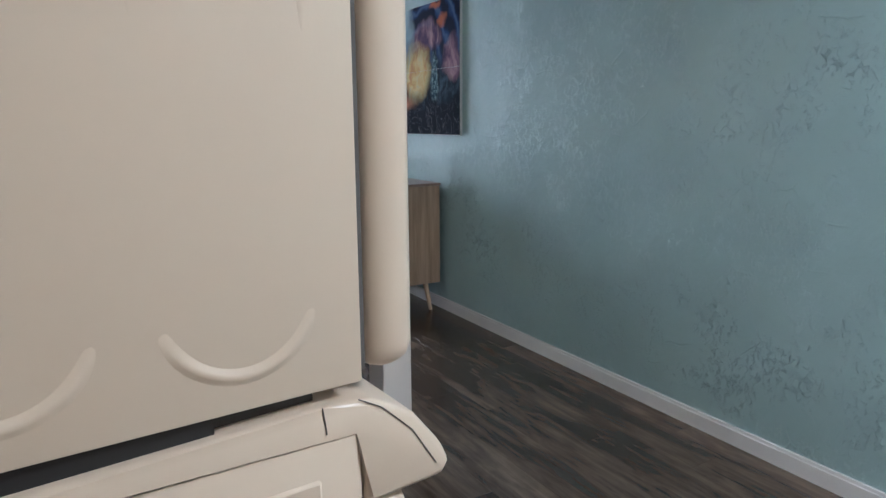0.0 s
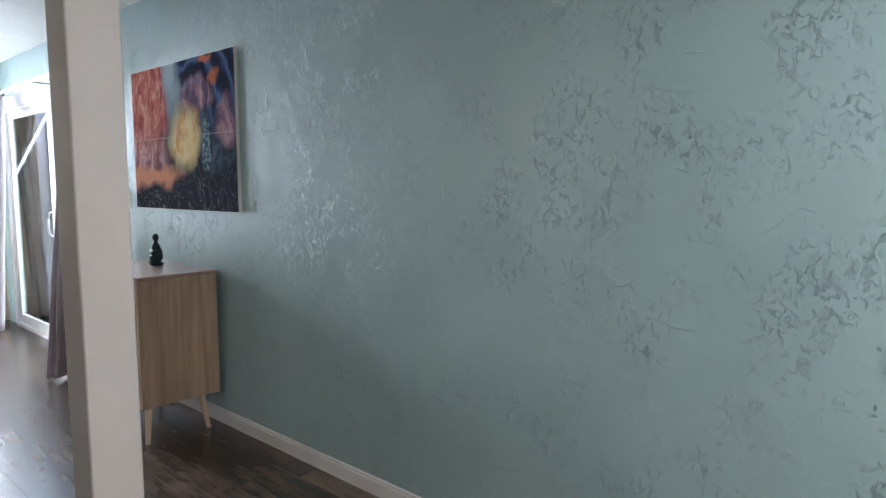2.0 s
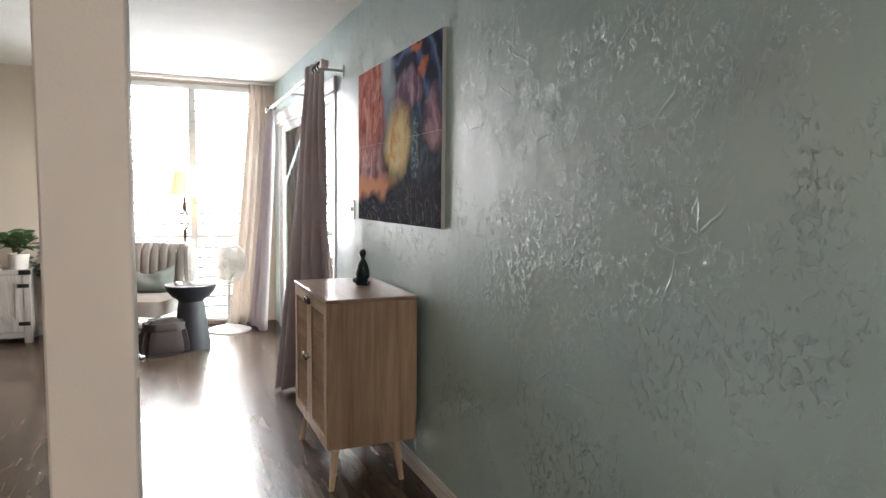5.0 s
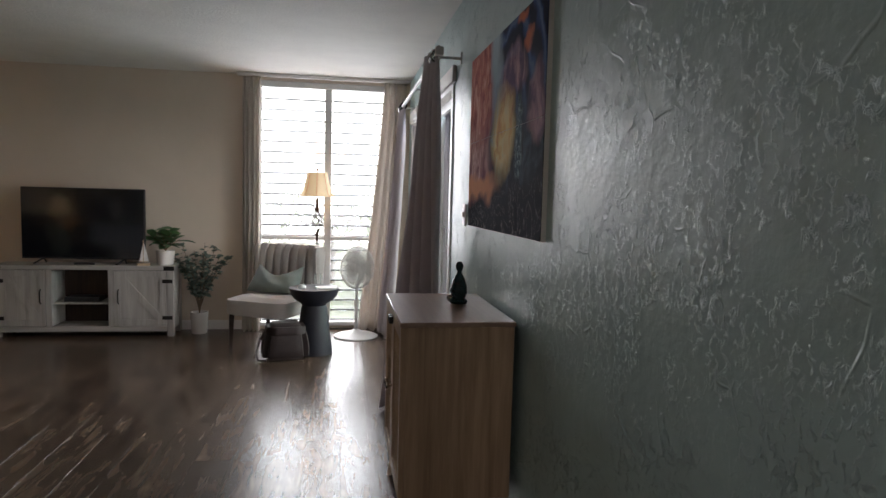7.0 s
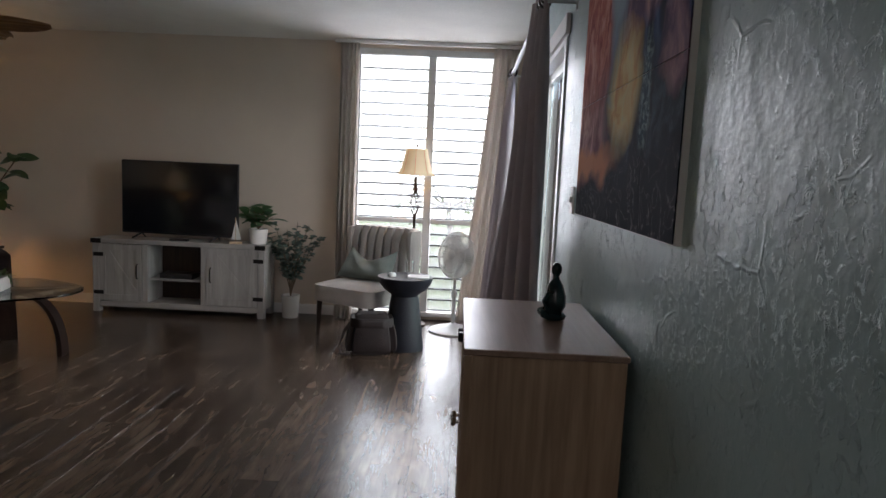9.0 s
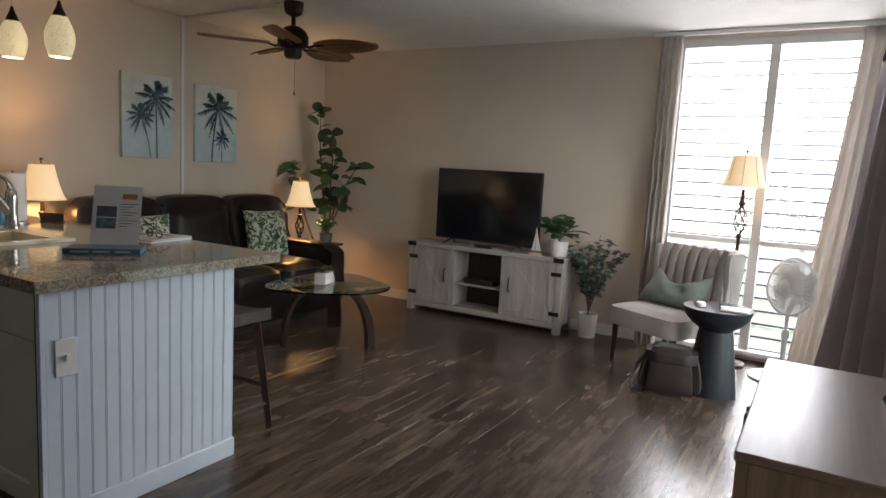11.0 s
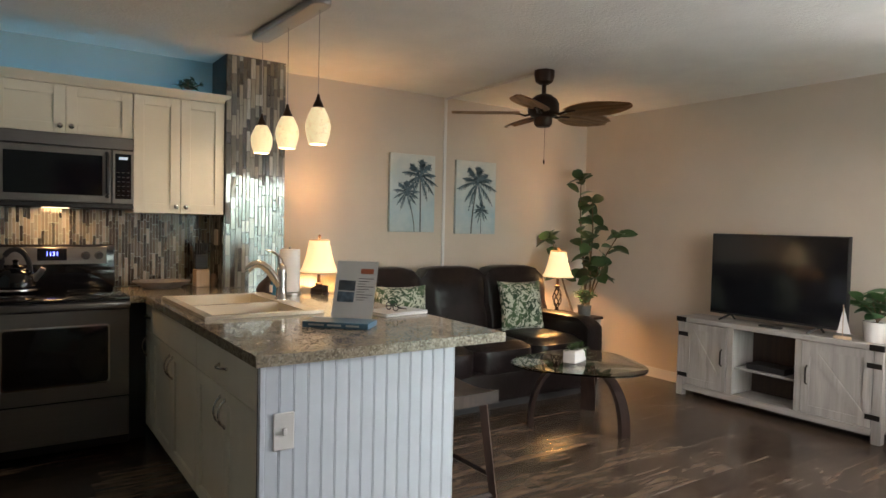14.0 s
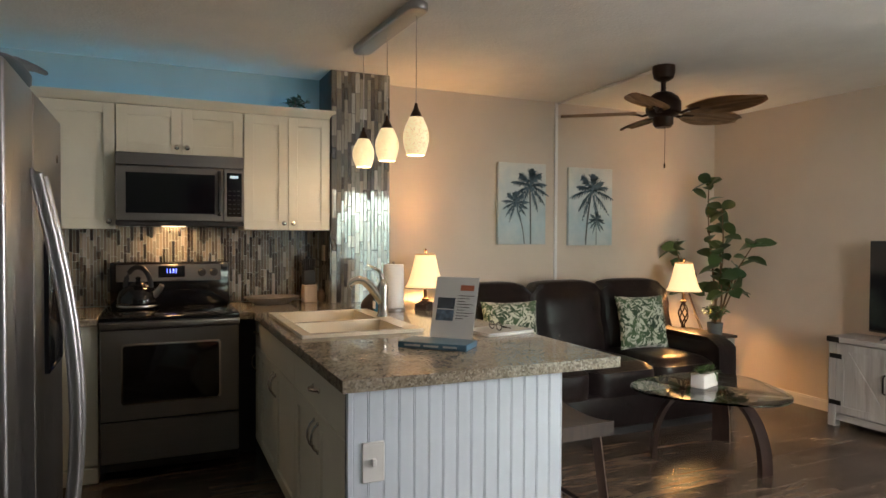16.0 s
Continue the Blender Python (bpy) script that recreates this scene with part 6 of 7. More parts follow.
part("plate", one_box(-0.028, 3.934, 0.565, -0.021, 4.012, 0.70, 0.003), WPLAST, ol)
part("toggle", one_box(-0.021, 3.966, 0.62, -0.009, 3.98, 0.645, 0.002), WPLAST, ol)

# worktop with a cut-out for the sink
SX0, SX1, SY0, SY1 = -1.78, -0.90, 3.93, 4.47
bm = bmesh.new()
box(bm, KX, 3.862, 0.874, SX0, 4.97, 0.915)
box(bm, KX, 3.782, 0.874, -2.02, 3.862, 0.915)
box(bm, SX1, 3.862, 0.874, 0.0, 4.97, 0.915)
box(bm, SX0, 3.862, 0.874, SX1, SY0, 0.915)
box(bm, SX0, SY1, 0.874, SX1, 4.97, 0.915)
bmesh.ops.remove_doubles(bm, verts=bm.verts, dist=0.0001)
wt = structure("worktop", bm, GRANITE, "polished tan speckled granite worktop of the peninsula", "countertop")


def sink():
    t = thing("sink", "almond double-bowl drop-in sink in the granite worktop", "sink")
    bm = bmesh.new()
    x0, x1, y0, y1 = SX0 - 0.02, SX1 + 0.02, SY0 - 0.012, SY1 + 0.035
    xm = -1.30
    r = 0.045
    rim = [(x0, y0), (x1, y0), (x1, y1), (x0, y1)]
    for a in ((x0, y0, x1, y0 + r), (x0, y1 - 0.09, x1, y1), (x0, y0 + r, x0 + r, y1 - 0.09), (x1 - r, y0 + r, x1, y1 - 0.09), (xm - 0.02, y0 + r, xm + 0.02, y1 - 0.09)):
        box(bm, a[0], a[1], 0.9155, a[2], a[3], 0.932)
    bmesh.ops.remove_doubles(bm, verts=bm.verts, dist=0.0001)
    part("rim", bm, ALMOND, t)
    for a, b in ((x0 + r, xm - 0.02), (xm + 0.02, x1 - r)):
        bm = bmesh.new()
        ya, yb = y0 + r, y1 - 0.09
        n = [(a, ya), (b, ya), (b, yb), (a, yb)]
        top = [bm.verts.new((x, y, 0.93)) for x, y in n]
        low = [bm.verts.new((x + (0.02 if i in (0, 3) else -0.02), y + (0.02 if i < 2 else -0.02), 0.76)) for i, (x, y) in enumerate(n)]
        for i in range(4):
            bm.faces.new((top[i], top[(i + 1) % 4], low[(i + 1) % 4], low[i]))
        bm.faces.new(low)
        bowl = part("bowl", bm, ALMOND, t)
        bm = bmesh.new()
        lathe(bm, [(0.04, 0.762), (0.04, 0.765), (0.0, 0.764)], 16, pose((a + b) / 2, (ya + yb) / 2, 0))
        part("drain", bm, CHROME, bowl)


sink()


def faucet():
    t = thing("faucet", "brushed nickel pull-out faucet with a curved lever", "faucet", (-1.40, 4.475, 0.932))
    bm = bmesh.new()
    lathe(bm, [(0.036, 0.0), (0.036, 0.008), (0.030, 0.016), (0.027, 0.08), (0.029, 0.15), (0.026, 0.185), (0.014, 0.205), (0.0, 0.208)], 26)
    part("body", bm, CHROME, t, smooth=60)
    reach = Vector((-0.25, -0.97, 0))
    bm = bmesh.new()
    arc = [(0.0, 0.07), (0.04, 0.125), (0.075, 0.172), (0.105, 0.196), (0.135, 0.204), (0.16, 0.196), (0.182, 0.172), (0.188, 0.155)]
    tube(bm, [reach * d + Vector((0, 0, z)) for d, z in arc], 0.024, 16, 0.022)
    part("spout", bm, CHROME, t, smooth=60)
    bm = bmesh.new()
    blade = [(0.0, 0.19), (0.008, 0.225), (0.022, 0.25), (0.048, 0.268), (0.078, 0.282), (0.092, 0.285)]
    tube(bm, [reach * d + Vector((0, 0, z)) for d, z in blade], 0.017, 12, 0.006, 0.7)
    part("lever", bm, CHROME, t, smooth=60)


faucet()


def cooker():
    t = thing("range", "stainless steel electric range with a black glass top", "oven")
    x0, xf, y0, y1 = KX + 0.02, -1.985, 3.04, 3.775
    part("body", one_box(x0, y0, 0.06, xf, y1, 0.90, 0.004), BLACKP, t)
    part("cooktop", one_box(x0, y0 - 0.002, 0.90, xf + 0.012, y1 + 0.002, 0.918, 0.005, 2), BLACKG, t, "black ceramic glass cooktop")
    part("trim_strip", one_box(xf, y0, 0.855, xf + 0.035, y1, 0.893, 0.008, 2), STEELY, t)
    part("drawer", one_box(xf, y0 + 0.004, 0.11, xf + 0.02, y1 - 0.004, 0.335, 0.004), STEELY, t)
    d = part("door", one_box(xf, y0 + 0.004, 0.345, xf + 0.022, y1 - 0.004, 0.85, 0.004), STEELY, t)
    bm = bmesh.new()
    outline(bm, [(-0.262, -0.155), (-0.25, -0.17), (0.25, -0.17), (0.262, -0.155), (0.262, 0.155), (0.25, 0.17), (-0.25, 0.17), (-0.262, 0.155)], 0, 0.006, 0.002)
    fr = part("window_trim", bm, CHROME, d)
    fr.matrix_basis = Matrix(((0, 0, 1, xf + 0.021), (1, 0, 0, (y0 + y1) / 2), (0, 1, 0, 0.60), (0, 0, 0, 1)))
    bm = bmesh.new()
    outline(bm, [(-0.252, -0.148), (-0.243, -0.16), (0.243, -0.16), (0.252, -0.148), (0.252, 0.148), (0.243, 0.16), (-0.243, 0.16), (-0.252, 0.148)], 0, 0.004, 0.001)
    w = part("window", bm, BLACKG, d)
    w.matrix_basis = Matrix(((0, 0, 1, xf + 0.0255), (1, 0, 0, (y0 + y1) / 2), (0, 1, 0, 0.60), (0, 0, 0, 1)))
    bm = bmesh.new()
    box(bm, x0, y0 + 0.02, 0.918, x0 + 0.075, y1 - 0.0, 1.20, 0.01, 2)
    bg = part("backguard", bm, BLACKG, t)
    part("control_panel", one_box(x0 + 0.073, y0 + 0.055, 1.075, x0 + 0.082, y1 - 0.05, 1.185, 0.004), STEELY, bg)
    part("clock_panel", one_box(x0 + 0.081, y0 + 0.30, 1.10, x0 + 0.087, y0 + 0.46, 1.175, 0.003), BLACKG, bg)
    cu = bpy.data.curves.new("clock_digits", "FONT")
    cu.body, cu.size, cu.extrude, cu.align_x = "1131", 0.036, 0.0006, "CENTER"
    dg = new("clock_digits", cu)
    dg.matrix_basis = Matrix(((0, 0, 1, x0 + 0.0885), (1, 0, 0, y0 + 0.38), (0, 1, 0, 1.13), (0, 0, 0, 1)))
    cu.materials.append(glow("blue_display", (0.05, 0.12, 1.0), 5.0))
    dg.parent = bg
    for y in (y1 - 0.17, y1 - 0.095):
        bm = bmesh.new()
        lathe(bm, [(0.026, 0), (0.026, 0.004), (0.021, 0.008), (0.019, 0.026), (0.0, 0.028)], 20, pose(x0 + 0.082, y, 1.13, 0, 90, 0))
        part("dial", bm, BLACKP, bg)
    for x, y, r in ((-2.42, 3.22, 0.10), (-2.42, 3.58, 0.085), (-2.16, 3.22, 0.085), (-2.16, 3.58, 0.11)):
        bm = bmesh.new()
        lathe(bm, [(r, 0.9185), (r + 0.002, 0.919), (r + 0.004, 0.9185)], 30, pose(x, y, 0), closed=False)
        part("burner_ring", bm, GROUT, t)


STEELY = brushed("brushed_steel_across", (0.27, 0.255, 0.24), 0.33, "Y")
cooker()


def kettle():
    t = thing("kettle", "black enamel stovetop kettle on the back burner", "kettle", (-2.40, 3.225, 0.919), 60)
    t.scale = (1.2, 1.2, 1.2)
    bm = bmesh.new()
    lathe(bm, [(0.085, 0), (0.098, 0.008), (0.10, 0.04), (0.092, 0.085), (0.065, 0.115), (0.045, 0.122), (0.0, 0.124)], 32)
    part("body", bm, BLACKG, t, smooth=60)
    bm = bmesh.new()
    lathe(bm, [(0.045, 0.122), (0.04, 0.132), (0.012, 0.14), (0.010, 0.15), (0.016, 0.16), (0.0, 0.168)], 20)
    part("lid", bm, BLACKG, t, smooth=60)
    bm = bmesh.new()
    tube(bm, [(0.085, 0, 0.07), (0.115, 0, 0.10), (0.13, 0, 0.125)], 0.018, 12, 0.012)
    part("spout", bm, STEEL, t)
    bm = bmesh.new()
    tube(bm, [(0.07 * math.cos(a), 0, 0.11 + 0.105 * math.sin(a)) for a in [math.pi * i / 12 for i in range(13)]], 0.010, 10, flat=1.3)
    part("handle", bm, BLACKP, t)
    bm = bmesh.new()
    lathe(bm, [(0.101, 0.012), (0.103, 0.018), (0.101, 0.024)], 32, closed=False)
    part("band", bm, CHROME, t)


kettle()


def microwave():
    t = thing("microwave", "stainless over-the-range microwave with a dark window", "microwave")
    xf, y0, y1, z0, z1 = -2.262, 3.108, 3.838, 1.432, 1.868
    part("case", one_box(KX + 0.01, y0, z0, xf - 0.03, y1, z1, 0.004), BLACKP, t)
    part("top_vent", one_box(xf - 0.03, y0, z1 - 0.075, xf, y1, z1, 0.004), STEELD, t)
    d = part("door", one_box(xf - 0.03, y0, z0 + 0.03, xf + 0.004, y1 - 0.125, z1 - 0.078, 0.005), STEELY, t)
    part("window", one_box(xf + 0.002, y0 + 0.055, z0 + 0.075, xf + 0.007, y1 - 0.175, z1 - 0.118, 0.002), BLACKG, d)
    bm = bmesh.new()
    tube(bm, [(xf + 0.006, y1 - 0.15, z0 + 0.07), (xf + 0.03, y1 - 0.15, z0 + 0.09), (xf + 0.03, y1 - 0.15, z1 - 0.12), (xf + 0.006, y1 - 0.15, z1 - 0.10)], 0.011, 10)
    part("handle", bm, BLACKP, d)
    cp = part("control_panel", one_box(xf - 0.03, y1 - 0.122, z0 + 0.03, xf + 0.003, y1, z1 - 0.078, 0.004), STEELY, t)
    part("keypad", one_box(xf + 0.002, y1 - 0.105, z0 + 0.06, xf + 0.006, y1 - 0.015, z1 - 0.10, 0.002), BLACKG, cp)
    for r in range(6):
        for c in range(3):
            part("key_mark", one_box(xf + 0.0058, y1 - 0.093 + c * 0.026, z0 + 0.08 + r * 0.028, xf + 0.0068, y1 - 0.079 + c * 0.026, z0 + 0.084 + r * 0.028), GROUT, cp)
    part("display", one_box(xf + 0.0058, y1 - 0.085, z1 - 0.135, xf + 0.0066, y1 - 0.035, z1 - 0.118), glow("dim_blue_display", (0.2, 0.45, 0.6), 0.5), cp)
    part("base", one_box(KX + 0.01, y0, z0, xf, y1, z0 + 0.028, 0.003), BLACKP, t)
    bm = bmesh.new()
    box(bm, -2.50, 3.36, z0 - 0.004, -2.40, 3.50, z0 + 0.001)
    part("task_lamp", bm, TASKLAMP, t, "warm task lamp under the microwave")
    lamp("task_light", "AREA", look((-2.47, 3.43, z0 - 0.012), (-2.50, 3.43, 0.5)), 2.2, (1.0, 0.60, 0.26), 0.12)


STEELD = brushed("dark_brushed_steel", (0.22, 0.21, 0.205), 0.4, "Y")
microwave()


def upper(y0, y1, z0, z1, doors, label, knobs):
    t = thing("wall_cabinet", label, "cabinet", group="kitchen wall cabinets")
    xf = -2.335
    part("body", one_box(KX, y0, z0, xf - 0.022, y1, z1), CREAM, t)
    w = (y1 - y0) / doors
    for i in range(doors):
        a, b = y0 + i * w + 0.002, y0 + (i + 1) * w - 0.002
        dr = shaker(t, "x", xf, a, b, z0 + 0.002, z1 - 0.004, 0.06)
        ky = knobs[i]
        part("knob", knob(xf, ky, z0 + 0.045), CHROME, dr)
    return t


upper(2.07, 3.104, 1.412, 2.165, 2, "cream shaker wall cabinet beside the microwave", (2.62, 3.07))
upper(3.108, 3.842, 1.872, 2.165, 2, "short cream wall cabinet above the microwave", (3.445, 3.505))
upper(3.846, 4.412, 1.412, 2.165, 2, "cream shaker two-door wall cabinet by the tiled column", (4.10, 4.16))
bm = bmesh.new()
prof = [(KX, 2.166), (-2.333, 2.166), (-2.325, 2.18), (-2.295, 2.20), (-2.285, 2.215), (KX, 2.215)]
lo = [bm.verts.new((x, 2.06, z)) for x, z in prof]
hi = [bm.verts.new((x, 4.44, z)) for x, z in prof]
bm.faces.new(lo)
bm.faces.new(hi[::-1])
for i in range(len(prof)):
    j = (i + 1) % len(prof)
    bm.faces.new((lo[i], lo[j], hi[j], hi[i]))
for v in bm.verts:
    if v.co.y > 4.42 and v.co.x < -2.32:
        v.co.y = 4.412
structure("crown_moulding", bm, CREAM, "cream crown moulding along the wall cabinets", "moulding")
led = thing("led_strip", "blue LED light strip hidden on top of the wall cabinets", "light strip")
part("strip", one_box(KX + 0.10, 2.2, 2.2155, KX + 0.115, 4.38, 2.222), LED, led)
bush("potted_plant", "small dark green plant on top of the wall cabinets", (-2.45, 4.20, 2.215), 0.03, 0.03, 0.10, 0.085, 60, 0.06, 0.025, LEAF, 21, PORC, 12)
lt = thing("base_cabinet", "cream base cabinet between refrigerator and range", "cabinet")
part("body", one_box(KX, 2.07, 0.0, -2.04, 3.03, 0.874), CREAM, lt)
part("face_frame", one_box(-2.04, 2.80, 0.10, -2.02, 3.03, 0.874, 0.003), CREAM, lt)
part("skirting", one_box(-2.04, 2.80, 0.0, -2.01, 3.03, 0.085, 0.004), CREAM, lt)
structure("worktop_2", one_box(KX, 2.07, 0.874, -1.99, 3.032, 0.915, 0.006), GRANITE, "polished tan speckled granite worktop beside the range", "countertop")


def fridge():
    t = thing("refrigerator", "stainless side-by-side refrigerator with long curved handles", "refrigerator")
    x0, x1, y0, yd, yf, z1 = -0.51, 0.39, 2.31, 2.955, 3.03, 1.755
    part("case", one_box(x0, y0, 0.02, x1, yd, z1, 0.006), FRGREY, t)
    part("grille", one_box(x0 + 0.01, yd, 0.02, x1 - 0.01, yd + 0.03, 0.09), BLACKP, t)
    xs = 0.04
    for a, b, hx in ((x0, xs - 0.004, xs - 0.045), (xs + 0.004, x1, xs + 0.045)):
        bm = bmesh.new()
        box(bm, a, yd + 0.006, 0.10, b, yf, z1, 0.012, 3)
        d = part("door", bm, STEELZ, t)
        bm = bmesh.new()
        tube(bm, [(hx, yf - 0.002, 0.25)] + [(hx, yf + 0.012 + 0.085 * math.sin(math.pi * u), 0.26 + 1.27 * u) for u in [i / 16 for i in range(17)]] + [(hx, yf - 0.002, 1.54)], 0.016, 12, flat=0.7)
        part("handle", bm, STEELZ, d)
    bm = bmesh.new()
    box(bm, -0.43, yf - 0.001, 0.98, -0.12, yf + 0.008, 1.36, 0.012, 2)
    part("dispenser", bm, BLACKG, t, "black ice and water dispenser panel")
    bm = bmesh.new()
    lathe(bm, [(0.014, 0), (0.014, 0.003), (0.0, 0.004)], 14, pose(-0.40, yf, 1.62, -90, 0, 0))
    part("badge", bm, CHROME, t)


def leaf_ornament():
    t = thing("leaf_ornament", "dark teal domed ornament with a long leaf on the refrigerator", "ornament")
    bm = bmesh.new()
    lathe(bm, [(0.06, 0.0), (0.075, 0.02), (0.076, 0.04), (0.06, 0.07), (0.03, 0.09), (0.0, 0.095)], 24, pose(-0.01, 2.945, 1.756))
    part("dome", bm, MITT, t, smooth=60)
    bm = bmesh.new()
    tube(bm, [(-0.04, 2.955, 1.825), (-0.14, 2.965, 1.857), (-0.24, 2.973, 1.875), (-0.34, 2.983, 1.89), (-0.45, 2.995, 1.902)], 0.022, 8, 0.008)
    part("leaf", bm, MITT, t, smooth=60)


MITT = fabric("dark_teal_glaze", (0.03, 0.05, 0.055), 240, 0.4)
FRGREY = plain("grey_fridge_side", (0.30, 0.29, 0.275), 0.4, 0.2, 0.04, 3, 160, 0.08)
fridge()
leaf_ornament()


def pendants():
    t = thing("pendant_light", "three-light pendant on a brushed steel bar over the peninsula", "pendant light")
    pts = []
    A, B = Vector((-1.70, 4.445)), Vector((-0.905, 4.472))
    d = (B - A).normalized()
    s = Vector((-d.y, d.x)) * 0.055
    for c, sg in ((B, 1), (A, -1)):
        for i in range(9):
            a = math.pi * i / 8
            pts.append(tuple(c + s * math.cos(a) * sg + d * 0.055 * math.sin(a) * sg))
    bm = bmesh.new()
    outline(bm, pts[::-1], 2.455, 2.499, 0.012, 3)
    part("canopy_bar", bm, STEELX, t)
    for x, y, zb, h in ((-1.70, 4.452, 1.785, 0.165), (-1.335, 4.472, 1.785, 0.175), (-0.955, 4.49, 1.775, 0.185)):
        bm = bmesh.new()
        cyl(bm, (x, y, zb + h + 0.04), (x, y, 2.456), 0.0025, seg=6)
        part("cord", bm, STEEL, t)
        bm = bmesh.new()
        lathe(bm, [(0.032, zb + h - 0.005), (0.026, zb + h + 0.015), (0.012, zb + h + 0.045), (0.006, zb + h + 0.07), (0.0, zb + h + 0.072)], 20, pose(x, y, 0))
        part("cap", bm, BRONZE, t)
        bm = bmesh.new()
        n = 12
        prof = []
        for i in range(n + 1):
            u = i / n
            r = 0.040 + 0.024 * math.sin(math.pi * (u * 0.92 + 0.06)) - 0.008 * max(0, u - 0.6) / 0.4
            prof.append((r, zb + h * u))
        lathe(bm, prof, 28, pose(x, y, 0), closed=False)
        sh = part("glass_shade", bm, MOSAIC, t, "lit crackle mosaic glass shade", smooth=60)
        sh.modifiers.new("thickness", "SOLIDIFY").thickness = 0.003
        bm = bmesh.new()
        lathe(bm, [(0.0, zb + 0.05), (0.022, zb + 0.06), (0.028, zb + 0.085), (0.02, zb + 0.115), (0.012, zb + 0.15)], 16, pose(x, y, 0))
        part("bulb", bm, BULB, t)
        lamp("pendant_bulb", "POINT", pose(x, y, zb - 0.02), 2.8, (1.0, 0.70, 0.38), 0.03)


STEELX = brushed("brushed_steel_bar", (0.40, 0.39, 0.38), 0.3, "X")


def mosaic_glass():
    m, nt, b = nodes_of("mosaic_shade", 0.35, 0.0, (0.80, 0.74, 0.55))
    vo = add(nt, "ShaderNodeTexVoronoi", Scale=130.0)
    vo.feature = "DISTANCE_TO_EDGE"
    nt.links.new(coords(nt), vo.inputs["Vector"])
    crack = ramp(nt, vo.outputs["Distance"], [(0.0, (0.34, 0.27, 0.12)), (0.12, (1.0, 0.85, 0.48))])
    nt.links.new(crack, b.inputs["Emission Color"])
    nt.links.new(ramp(nt, vo.outputs["Distance"], [(0.0, (0.36, 0.30, 0.17)), (0.12, (0.74, 0.67, 0.46))]), b.inputs["Base Color"])
    b.inputs["Emission Strength"].default_value = 0.58
    bump(nt, b, vo.outputs["Distance"], 0.6, 0.004)
    return m


MOSAIC = mosaic_glass()
pendants()


def worktop_things():
    t = thing("serving_bowl", "shallow carved stone-grey bowl on the worktop", "bowl", (-2.44, 4.04, 0.915))
    bm = bmesh.new()
    lathe(bm, [(0.09, 0), (0.12, 0.008), (0.17, 0.04), (0.185, 0.048), (0.178, 0.052), (0.12, 0.022), (0.0, 0.014)], 32)
    for v in bm.verts:
        v.co.x *= 0.72
    part("bowl", bm, plain("stone_grey", (0.22, 0.19, 0.165), 0.7, 0, 0.2, 14, 60, 0.4), t)
    k = thing("knife_block", "light wooden knife block with black-handled knives", "knife block", (-2.47, 4.30, 0.915))
    part("block", one_box(-0.05, -0.045, 0, 0.05, 0.045, 0.12, 0.004), OAKLEG, k)
    part("rear_block", one_box(-0.05, -0.04, 0.12, 0.0, 0.045, 0.22, 0.004), BLACKP, k)
    for i in range(5):
        bm = bmesh.new()
        y = -0.03 + 0.015 * i
        tube(bm, [(-0.02, y, 0.20), (-0.01, y, 0.30 + 0.02 * (i % 2))], 0.009, 8)
        part("knife_handle", bm, BLACKP, k)
    bm = bmesh.new()
    for sx in (-1, 1):
        tube(bm, [(0.01, 0.035 + 0.022 * math.cos(a) + 0.02 * sx, 0.27 + 0.03 * math.sin(a)) for a in [2 * math.pi * i / 14 for i in range(15)]], 0.005, 6)
    part("scissors", bm, BLACKP, k)
    b = thing("bottle_brush", "natural bristle brush beside the knife block", "brush", (-2.44, 4.375, 0.915))
    bm = bmesh.new()
    lathe(bm, [(0.012, 0), (0.025, 0.02), (0.028, 0.06), (0.012, 0.09)], 18)
    part("bristles", bm, BARK, b)
    p = thing("paper_towel", "white paper towel roll on an upright holder", "paper towel", (-1.80, 4.68, 0.915))
    bm = bmesh.new()
    lathe(bm, [(0.075, 0), (0.075, 0.012), (0.01, 0.014), (0.008, 0.30), (0.0, 0.305)], 24)
    part("holder", bm, STEEL, p)
    bm = bmesh.new()
    lathe(bm, [(0.02, 0.016), (0.062, 0.016), (0.064, 0.03), (0.064, 0.27), (0.062, 0.285), (0.02, 0.285)], 32)
    part("roll", bm, PAPER, p)
    s = thing("dish_soap", "blue dish soap bottle and sponge behind the sink", "bottle", (-1.66, 4.54, 0.915))
    bm = bmesh.new()
    lathe(bm, [(0.03, 0), (0.034, 0.01), (0.034, 0.09), (0.02, 0.115), (0.012, 0.12), (0.012, 0.14), (0.0, 0.142)], 22)
    part("bottle", bm, plain("blue_soap", (0.03, 0.16, 0.26), 0.15), s)
    part("label_band", one_box(-0.02, -0.0355, 0.03, 0.02, -0.03, 0.075, 0.001), PAPER, s)
    nh = thing("napkin_holder", "dark slatted napkin holder behind the sink", "napkin holder", (-1.74, 4.86, 0.915), 20)
    part("base", one_box(-0.06, -0.03, 0.0, 0.06, 0.03, 0.008, 0.002), WALNUT, nh)
    for i in range(4):
        part("slat", one_box(-0.055, -0.026 + 0.015 * i, 0.008, 0.055, -0.019 + 0.015 * i, 0.035 + 0.006 * i, 0.001), WALNUT, nh)
    w = thing("wooden_ornament", "dark carved wooden bird ornament by the sink", "ornament", (-1.93, 4.56, 0.915))
    bm = bmesh.new()
    lathe(bm, [(0.05, 0), (0.06, 0.02), (0.055, 0.055), (0.03, 0.09), (0.018, 0.11), (0.02, 0.13), (0.0, 0.145)], 20)
    for v in bm.verts:
        v.co.y += v.co.z * 0.35
    part("carving", bm, WALNUT, w)
